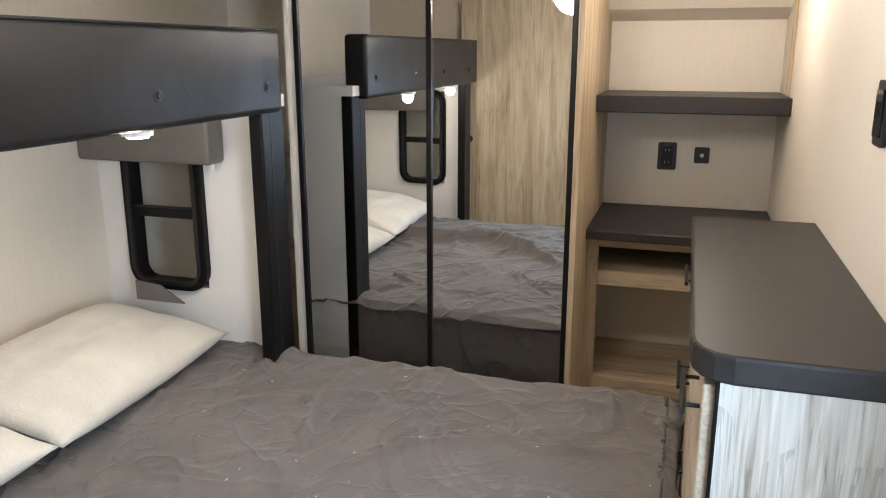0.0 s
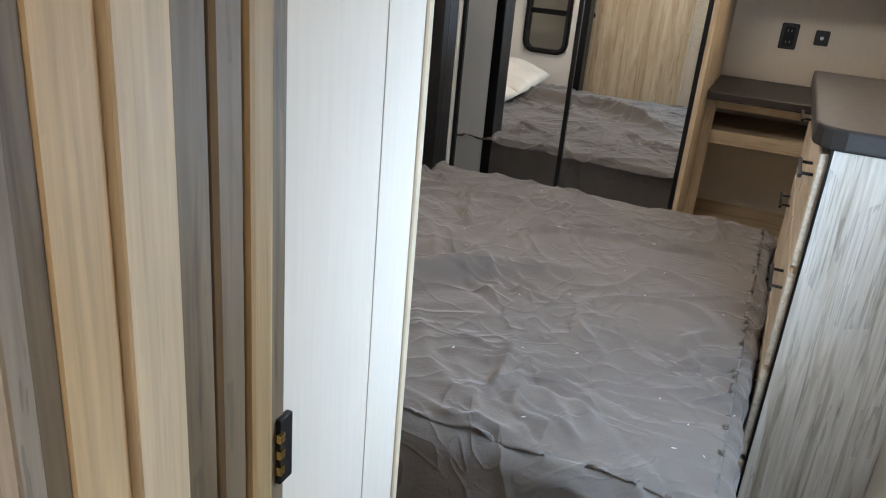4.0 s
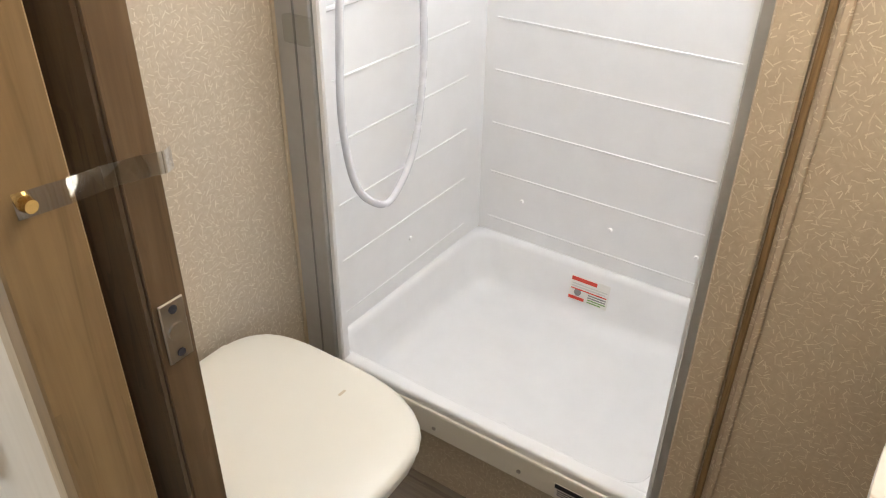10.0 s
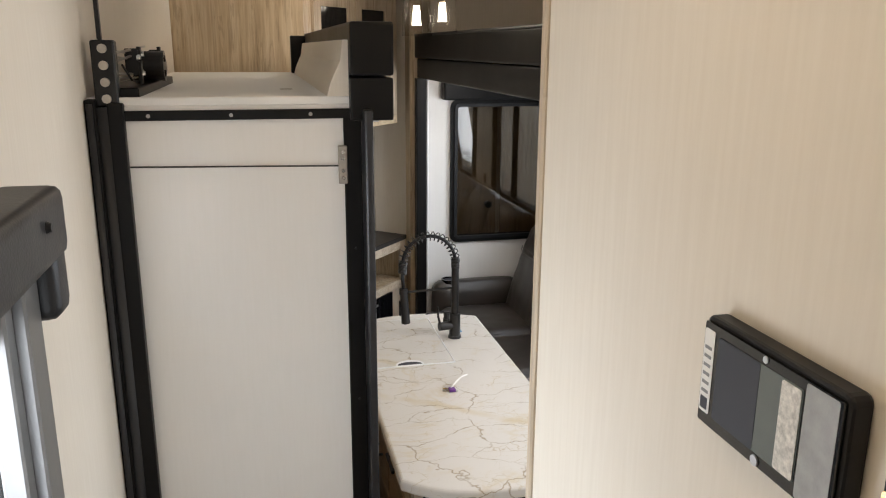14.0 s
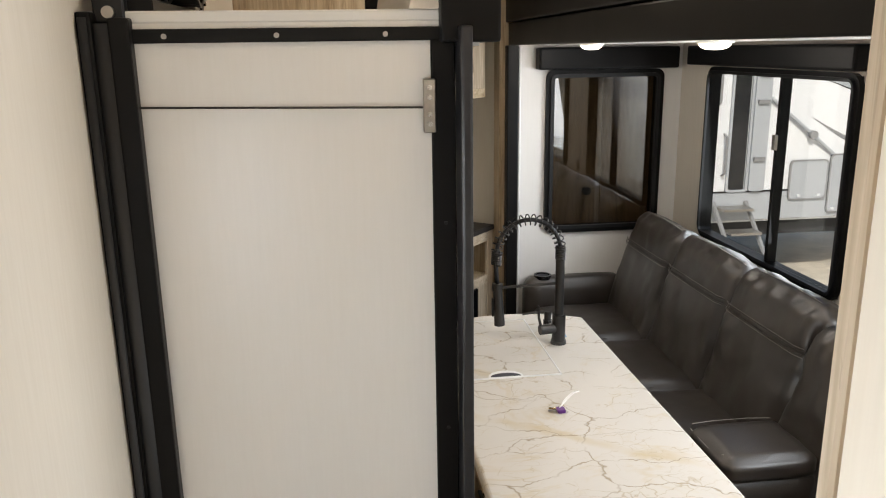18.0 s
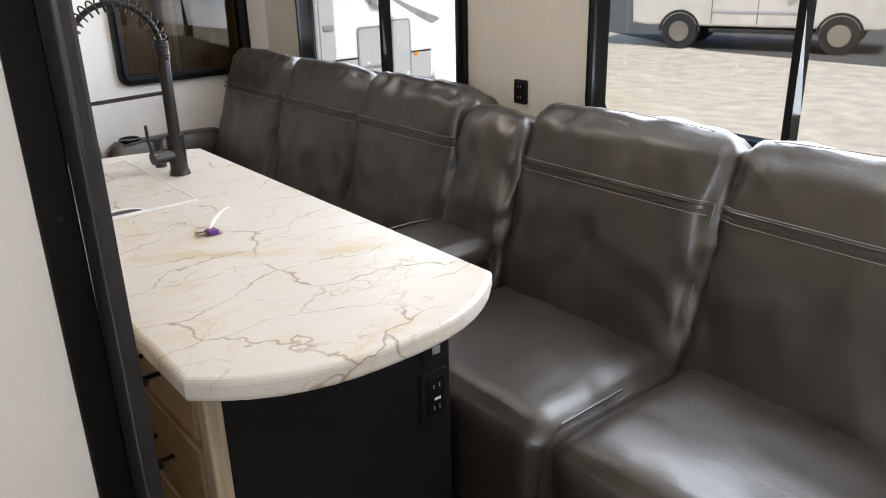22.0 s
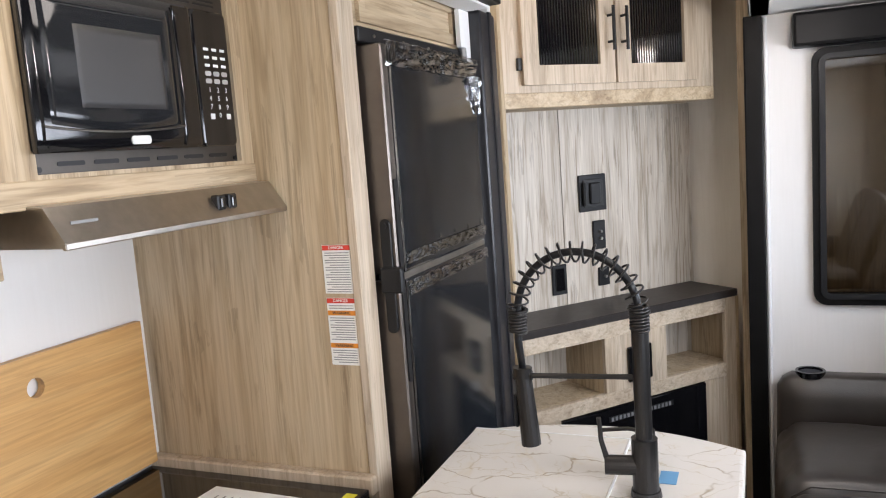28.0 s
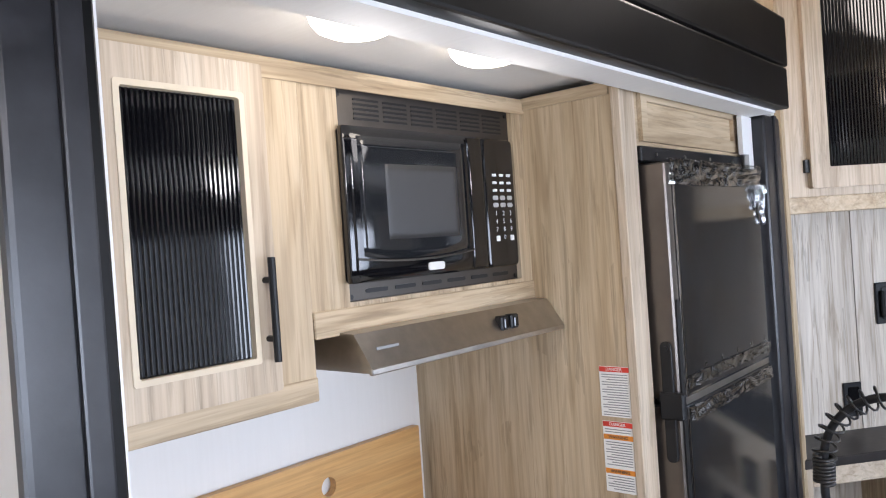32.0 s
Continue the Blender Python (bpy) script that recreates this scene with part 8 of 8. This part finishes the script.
R = 0.118
for k in range(33):
    a = math.pi * (k / 32)
    neck.append((FX + R - R * math.cos(a), FY, IZ + 0.355 + 0.122 * math.sin(a)))
line = [(FX, FY, IZ + 0.325)] + neck + [(FX + 2 * R + 0.002, FY, IZ + 0.30), (FX + 2 * R - 0.004, FY, IZ + 0.23)]
part("inner_hose", tube(line, 0.0075, 10), BLACK, kf2, "", True)


def spring(path, turns, r, wire):
    pts = [Vector(p) for p in path]
    acc = [0.0]
    for a, b in zip(pts, pts[1:]):
        acc.append(acc[-1] + (b - a).length)
    out = []
    total = turns * 12
    for k in range(total + 1):
        s = acc[-1] * k / total
        i = max(j for j in range(len(acc)) if acc[j] <= s + 1e-9)
        i = min(i, len(pts) - 2)
        f = (s - acc[i]) / (acc[i + 1] - acc[i])
        p = pts[i].lerp(pts[i + 1], f)
        d = (pts[i + 1] - pts[i]).normalized()
        n1 = Vector((0, 1, 0))
        n2 = d.cross(n1).normalized()
        a = 2 * math.pi * k / 12
        out.append(p + r * (math.cos(a) * n1 + math.sin(a) * n2))
    return tube(out, wire, 6)


part("spring", spring(neck, 18, 0.0195, 0.0023), DARK_METAL, kf2, "open steel spring coil", True)
part("tight_coil", spring([(FX, FY, IZ + 0.325), (FX, FY, IZ + 0.375)], 8, 0.0165, 0.0032), DARK_METAL, kf2, "", True)
part("tight_coil", spring([(FX + 2 * R, FY, IZ + 0.365), (FX + 2 * R + 0.002, FY, IZ + 0.315)], 8, 0.0165, 0.0032), DARK_METAL, kf2, "", True)
part("spray_wand", cyl((FX + 2 * R - 0.003, FY, IZ + 0.235), (FX + 2 * R - 0.012, FY, IZ + 0.085), 0.0165, 0.02, 18), DARK_METAL, kf2)
part("wand_collar", cyl((FX + 2 * R - 0.002, FY, IZ + 0.225), (FX + 2 * R - 0.003, FY, IZ + 0.245), 0.019, None, 18), DARK_METAL, kf2)
part("wand_button", box(FX + 2 * R + 0.010, FX + 2 * R + 0.018, FY - 0.008, FY + 0.008, IZ + 0.12, IZ + 0.19, 0.003), BLACK, kf2)
part("support_arm", cyl((FX, FY, IZ + 0.235), (FX + 2 * R - 0.01, FY, IZ + 0.228), 0.0055, None, 10), DARK_METAL, kf2)
part("support_clip", cyl((FX + 2 * R - 0.022, FY, IZ + 0.229), (FX + 2 * R + 0.016, FY, IZ + 0.227), 0.010, None, 10), DARK_METAL, kf2)
sd2 = thing("soap_dispenser", "gunmetal pump soap dispenser beside the faucet", "soap dispenser", (-0.79, -3.46, IZ))
part("base", cyl((-0.79, -3.455, IZ), (-0.79, -3.455, IZ + 0.05), 0.017, None, 18), DARK_METAL, sd2)
part("pump", cyl((-0.79, -3.455, IZ + 0.05), (-0.79, -3.455, IZ + 0.085), 0.013, 0.015, 18), DARK_METAL, sd2)
part("nozzle", tube([(-0.79, -3.455, IZ + 0.08), (-0.75, -3.455, IZ + 0.085), (-0.69, -3.453, IZ + 0.078)], 0.0045, 8), DARK_METAL, sd2)
bt = thing("faucet_tag", "small blue paper tag lying beside the faucet", "tag", (-0.83, -3.42, IZ))
part("card", box(-0.85, -0.815, -3.45, -3.39, IZ + 0.0005, IZ + 0.0015), plain("blue_card", (0.12, 0.30, 0.50), 0.5), bt)

# keys on the island
ky = thing("key_bunch", "small keys with a purple fob and white zip tie", "keys", (-0.65, -2.78, IZ))
part("fob", prism(round_rect(-0.665, -0.640, -2.795, -2.765, 0.005, 3), "z", IZ + 0.001, IZ + 0.012, 0.003, 2), PURPLE, ky, "purple plastic fob")
for k, (dx, dy, a) in enumerate(((-0.0, -0.03, 20), (0.03, -0.022, 60), (0.038, 0.0, 95))):
    b = join(box(-0.004, 0.004, 0, 0.034, 0, 0.002), cyl((0, 0.040, 0.0), (0, 0.040, 0.002), 0.009, None, 12))
    b.transform(pose(-0.652 + dx, -2.782 + dy, IZ + 0.001 + 0.002 * k, 0, 0, a))
    part("key", b, BRASS if k == 1 else STEEL, ky)
part("zip_tie", tube(curve([(-0.648, -2.785, IZ + 0.010), (-0.70, -2.83, IZ + 0.030), (-0.735, -2.865, IZ + 0.024), (-0.722, -2.885, IZ + 0.012), (-0.685, -2.85, IZ + 0.006), (-0.655, -2.795, IZ + 0.010)]), 0.0019, 6), STICKER, ky, "white looped zip tie")

# outlets on the black end of the island
plate("island_outlet", "black duplex outlet with test buttons on the island end", "outlet", "y", -2.30, 1, -0.898, 0.620, 0.074, 0.118, "outlet")
io = thing("island_usb", "black charging outlet on the island end", "outlet", (-0.90, -2.30, 0.70))
part("plate", box(-0.935, -0.870, -2.30, -2.293, 0.705, 0.79, 0.003), BLACK, io)
for z in (0.728, 0.766):
    part("port", box(-0.913, -0.892, -2.293, -2.2915, z - 0.009, z + 0.009, 0.001), INK, io)
part("test_button", box(-0.908, -0.892, -2.2905, -2.288, 0.612, 0.618), STICKER, io)

# pendants over the island
for x, y, z in ((-0.535, -2.86, 2.225), (-0.635, -2.90, 2.24)):
    pd = thing("pendant_lamp", "seeded clear glass pendant lamp with a lit bulb", "pendant lamp", (x, y, z), "pendants")
    part("shade", cyl((x, y, z), (x, y, z + 0.15), 0.052, 0.046, 24, False), CLEAR, pd)
    part("bulb", cyl((x, y, z + 0.035), (x, y, z + 0.10), 0.016, 0.011, 14), LED, pd, "lit filament bulb")
    part("cap", cyl((x, y, z + 0.13), (x, y, z + 0.17), 0.047, 0.02, 24), BLACK, pd)
    part("cord", cyl((x, y, z + 0.17), (x, y, TOP), 0.004, None, 8), BLACK, pd)

# ---- outside ----
GZ = -0.95
wall("ground", box(-260, 260, -260, 260, GZ - 0.3, GZ), SAND, "pale sandy gravel yard", "ground")
wall("road", prism([(-29, -40), (-17.0, -12), (-16.5, 60), (-25, 60), (-26, -12), (-38, -40)], "z", GZ, GZ + 0.004), ASPHALT, "grey asphalt lane across the yard", "road")
wall("grass_verge", prism([(-70, -60), (-30, -60), (-30, 60), (-70, 60)], "z", GZ, GZ + 0.006), GRASS, "green grass verge beyond the lane", "ground")

# white fifth-wheel trailer parked alongside
ty = -9.5
rv = thing("travel_trailer", "white fifth-wheel trailer with grey lower panels and swoosh stripes", "trailer", (-6.0, -10.8, GZ))
part("body", prism([(1.5, -0.15), (-6.6, -0.15), (-7.0, 0.25), (-7.2, 0.62), (-9.2, 0.58), (-11.0, 0.75), (-12.1, 1.25), (-12.4, 1.9), (-11.9, 2.5), (-10.8, 2.75), (1.5, 2.75)], "y", ty - 2.5, ty, 0.05, 2), RV_WHITE, rv)
part("lower_panel", box(-6.60, 1.5, ty - 2.4, ty + 0.01, -0.12, 0.24, 0.01), RV_GREY, rv, "grey lower skirt")
part("chassis", box(-6.4, 1.5, ty - 2.3, ty - 0.2, -0.36, -0.15), TYRE, rv)
part("roof_edge", box(-11.6, 1.5, ty - 2.52, ty + 0.02, 2.72, 2.80, 0.02), RV_GREY, rv)
part("skirt_seam", box(-6.6, 1.5, ty + 0.008, ty + 0.016, 0.235, 0.255), BLACK, rv)
for xa, xb, za, zb in ((-5.93, -5.45, 0.13, 0.60), (-6.24, -5.97, -0.05, 0.66), (-3.3, -2.5, 0.02, 0.55)):
    d = part("compartment_door", prism(round_rect(xa, xb, za, zb, 0.05, 5), "y", ty + 0.012, ty + 0.03), RV_GREY, rv, "rounded grey storage door")
    part("door_rim", ring(round_rect(xa - 0.012, xb + 0.012, za - 0.012, zb + 0.012, 0.055, 5), round_rect(xa + 0.006, xb - 0.006, za + 0.006, zb - 0.006, 0.045, 5), "y", ty + 0.011, ty + 0.036), INK, d)
    for u in (0.2, 0.75):
        part("door_latch", box(xa + (xb - xa) * u - 0.02, xa + (xb - xa) * u + 0.02, ty + 0.03, ty + 0.05, za + 0.03, za + 0.055), RV_WHITE, d)
part("marker_light", box(-6.37, -6.32, ty, ty + 0.03, 0.19, 0.24), ORANGE, rv, "amber marker lamp")


def swoosh(name, p0, p1, w0, w1, rise, mat, label):
    n = 16
    up, dn = [], []
    for i in range(n + 1):
        t = i / n
        x, z = p0[0] + (p1[0] - p0[0]) * t, p0[1] + (p1[1] - p0[1]) * t + rise * math.sin(math.pi * t)
        w = w0 + (w1 - w0) * t
        up.append((x, z + w / 2))
        dn.append((x, z - w / 2))
    part(name, prism(up + dn[::-1], "y", ty, ty + 0.006), mat, rv, label)


swoosh("swoosh_stripe", (-5.68, 1.12), (-6.75, 0.58), 0.004, 0.13, -0.03, INK, "dark tapering stripe")
swoosh("swoosh_stripe", (-5.55, 1.64), (-6.75, 1.22), 0.004, 0.12, 0.05, RV_GREY, "grey tapering stripe")
swoosh("swoosh_line", (-5.60, 1.62), (-6.75, 1.14), 0.004, 0.025, 0.05, TYRE, "thin dark stripe")
swoosh("swoosh_line", (-6.15, 1.80), (-6.75, 1.72), 0.004, 0.03, 0.02, TYRE, "thin dark stripe")
part("door_strut", tube([(-5.12, ty + 0.03, 1.36), (-5.67, ty + 0.05, 0.92), (-5.98, ty + 0.03, 0.68)], 0.022, 8), RV_GREY, rv, "grey strut holding the open door")
part("strut_knob", cyl((-5.67, ty + 0.04, 0.92), (-5.67, ty + 0.10, 0.92), 0.05, None, 14), INK, rv)
od = part("open_door", prism(round_rect(-5.10, -4.90, 0.25, 1.95, 0.05, 5), "y", ty + 0.02, ty + 0.06), RV_GREY, rv, "grey entry door standing open")
for z in (0.62, 1.30, 1.62):
    part("door_bin", box(-5.07, -4.93, ty + 0.06, ty + 0.09, z, z + 0.05), INK, od)
# dark sheet on the body stands in for the shaded inside of the doorway
dw = part("doorway", box(-4.86, -4.66, ty + 0.002, ty + 0.012, 0.26, 2.05), RV_GLASS, rv, "flat dark panel for the shaded open doorway")
part("door_frame", ring(round_rect(-4.90, -4.62, 0.24, 2.08, 0.04, 4), round_rect(-4.87, -4.65, 0.27, 2.05, 0.03, 4), "y", ty, ty + 0.03), RV_GREY, dw)
part("grab_handle", tube([(-4.57, ty, 0.45), (-4.57, ty + 0.08, 0.48), (-4.57, ty + 0.08, 0.92), (-4.57, ty, 0.95)], 0.015, 8), INK, rv)
for k in range(4):
    part("fold_step", box(-4.88, -4.50, ty + 0.05 + 0.22 * k, ty + 0.27 + 0.22 * k, 0.05 - 0.24 * k, 0.08 - 0.24 * k), STEEL, rv)
for x in (-4.90, -4.48):
    part("step_rail", tube([(x, ty + 0.02, 0.12), (x, ty + 0.95, -0.80)], 0.03, 6), INK, rv)
for xa, xb, za, zb in ((-4.47, -4.02, 1.30, 2.05), (-9.6, -8.6, 1.2, 1.9)):
    w = part("window", prism(round_rect(xa, xb, za, zb, 0.05, 4), "y", ty, ty + 0.02), RV_GLASS, rv, "dark window")
    part("frame", ring(round_rect(xa - 0.03, xb + 0.03, za - 0.03, zb + 0.03, 0.07, 4), round_rect(xa, xb, za, zb, 0.05, 4), "y", ty, ty + 0.03), INK, w)
part("name_bar", box(-4.42, -4.12, ty, ty + 0.004, 0.98, 1.06), RV_GREY, rv)
part("front_cap", prism([(-6.56, 0.56), (-6.72, 0.62), (-7.05, 0.60), (-7.12, 0.2), (-7.06, -0.50), (-6.72, -0.30), (-6.62, 0.0)], "y", ty - 2.2, ty + 0.02, 0.04, 2), RV_WHITE, rv, "smooth white front cap")
for x in (-0.4, 0.6):
    t = part("wheel", cyl((x, ty - 0.35, -0.6), (x, ty - 0.08, -0.6), 0.35, None, 28), TYRE, rv)
    part("rim", cyl((x, ty - 0.08, -0.6), (x, ty - 0.06, -0.6), 0.2, None, 20), STEEL, t)
part("landing_leg", box(-7.35, -7.22, ty - 0.4, ty - 0.27, -0.9, 0.6, 0.01), TYRE, rv)
part("leg_foot", box(-7.45, -7.12, ty - 0.5, ty - 0.17, GZ, -0.9), TYRE, rv)
part("pin_box", prism([(-9.3, 0.6), (-10.3, 0.25), (-10.7, 0.10), (-10.7, 0.25), (-9.9, 0.62)], "y", ty - 1.45, ty - 1.05), TYRE, rv)

# white pickup parked on the lane
TM = pose(-18.41, -11.43, GZ, 0, 0, 109)


def tpart(name, bm, mat, parent, label="", smooth=False):
    return part(name, bm, mat, parent, label, smooth, TM)


tk = thing("pickup_truck", "white crew-cab pickup truck parked on the lane", "truck", (-18.41, -11.43, GZ), "", "", 109)
tpart("lower_body", prism([(-2.9, 0.60), (-2.95, 1.38), (1.30, 1.38), (1.42, 1.42), (2.55, 1.34), (2.86, 1.24), (2.95, 1.0), (2.95, 0.62), (2.6, 0.55), (-2.6, 0.55)], "y", -1.0, 1.0, 0.05, 2), TRUCK_PAINT, tk)
tpart("cab", prism([(-0.98, 1.36), (-0.80, 2.0), (-0.55, 2.05), (0.55, 2.05), (0.78, 2.0), (1.42, 1.40)], "y", -0.92, 0.92, 0.05, 2), TRUCK_PAINT, tk)
for xa, xb in ((-0.66, 0.02), (0.08, 0.78)):
    for s in (-1, 1):
        b = prism([(xa, 1.42), (xa + 0.05, 1.90), (xb - 0.02, 1.90), (xb + (0.25 if xb > 0.5 else 0), 1.42)], "y", s * 0.922, s * 0.93)
        tpart("side_window", b, RV_GLASS, tk, "dark side window")
        tpart("door_handle", box(xa + 0.05, xa + 0.2, min(s * 1.0, s * 1.03), max(s * 1.0, s * 1.03), 1.24, 1.285), TRUCK_PAINT, tk)
tpart("windscreen", prism([(0.82, 1.97), (1.36, 1.44), (1.42, 1.42), (0.88, 1.985)], "y", -0.82, 0.82), RV_GLASS, tk)
tpart("grille", box(2.94, 2.99, -0.62, 0.62, 0.72, 1.20, 0.01), STEEL, tk, "chrome grille")
for s in (-1, 1):
    tpart("headlight", box(2.86, 2.985, min(s * 0.66, s * 0.96), max(s * 0.66, s * 0.96), 0.90, 1.18, 0.02), CHROME, tk, "clear headlight")
tpart("front_bumper", box(2.9, 3.1, -0.98, 0.98, 0.46, 0.72, 0.03), CHROME, tk)
tpart("running_board", box(-1.0, 1.3, -1.08, 1.08, 0.42, 0.50, 0.01), TYRE, tk)
for x in (-1.72, 1.83):
    for s in (-1, 1):
        w = tpart("wheel", cyl((x, s * 0.72, 0.42), (x, s * 1.02, 0.42), 0.42, None, 28), TYRE, tk)
        tpart("rim", cyl((x, s * 1.02, 0.42), (x, s * 1.04, 0.42), 0.24, None, 20), STEEL, w)
        tpart("arch", ring([(x + 0.50 * math.cos(math.pi * k / 12), 0.42 + 0.50 * math.sin(math.pi * k / 12)) for k in range(13)], [(x + 0.44 * math.cos(math.pi * k / 12), 0.42 + 0.44 * math.sin(math.pi * k / 12)) for k in range(13)], "y", min(s * 0.99, s * 1.012), max(s * 0.99, s * 1.012)), TYRE, tk)

for s in (-1, 1):
    for x, za in ((-0.98, 0.62), (0.06, 0.62), (1.16, 0.62)):
        tpart("door_gap", box(x - 0.008, x + 0.008, min(s * 0.998, s * 1.003), max(s * 0.998, s * 1.003), za, 1.37), TYRE, tk)
    tpart("side_moulding", box(-0.95, 1.14, min(s * 1.0, s * 1.02), max(s * 1.0, s * 1.02), 0.86, 0.92, 0.006), RV_GREY, tk)
    m = tpart("side_mirror", box(1.02, 1.14, min(s * 1.04, s * 1.26), max(s * 1.04, s * 1.26), 1.42, 1.72, 0.03, 2), BLACK, tk)
    tpart("mirror_arm", box(1.04, 1.10, min(s * 0.92, s * 1.08), max(s * 0.92, s * 1.08), 1.45, 1.50), BLACK, m)
    tpart("bed_rail", box(-2.93, -1.0, min(s * 0.9, s * 1.005), max(s * 0.9, s * 1.005), 1.375, 1.42, 0.01), BLACK, tk)
for k in range(4):
    tpart("grille_bar", box(2.985, 3.0, -0.58, 0.58, 0.78 + 0.1 * k, 0.82 + 0.1 * k), CHROME, tk)

# low building and a line of trees, far off
hb = thing("far_building", "tan shed with a white window beyond the lane", "building", (-38, -17, GZ))
part("wall", box(-42, -36, -26, -8, GZ, 2.6), SAND, hb)
part("roof", prism([(-42.4, 2.6), (-39, 4.0), (-35.6, 2.6)], "y", -26.3, -7.7), RV_GREY, hb)
for y in (-21, -16, -11):
    w = part("window", box(-36.0, -35.96, y - 0.6, y + 0.6, 0.4, 1.6), RV_GLASS, hb)
    part("frame", ring(round_rect(y - 0.68, y + 0.68, 0.32, 1.68, 0.02, 1), round_rect(y - 0.58, y + 0.58, 0.42, 1.58, 0.02, 1), "x", -35.98, -35.9), RV_WHITE, w)


def treeline(seed, cx, cy, r, a0, a1, n):
    rnd = random.Random(seed)
    verts, faces = [], []
    base = bmesh.new()
    bmesh.ops.create_icosphere(base, subdivisions=1, radius=1.0)
    bv, bf = [v.co.copy() for v in base.verts], [[v.index for v in f.verts] for f in base.faces]
    base.free()
    for _ in range(n):
        a = radians(rnd.uniform(a0, a1))
        rr = r + rnd.uniform(-4, 6)
        h = rnd.uniform(0.4, 6.5)
        s = rnd.uniform(0.5, 1.5)
        o = len(verts)
        for v in bv:
            k = s * rnd.uniform(0.65, 1.3)
            verts.append((cx + rr * math.cos(a) + v.x * k, cy + rr * math.sin(a) + v.y * k, GZ + h + v.z * k))
        faces += [[i + o for i in f] for f in bf]
    me = bpy.data.meshes.new("treeline")
    me.from_pydata(verts, [], faces)
    me.materials.append(LEAF)
    return tagged(new("treeline", me), "line of leafy green trees far beyond the yard", "trees", "", "stuff")


treeline(4, 0, 0, 75, 100, 260, 900)
treeline(5, 0, 0, 70, -70, 70, 500)
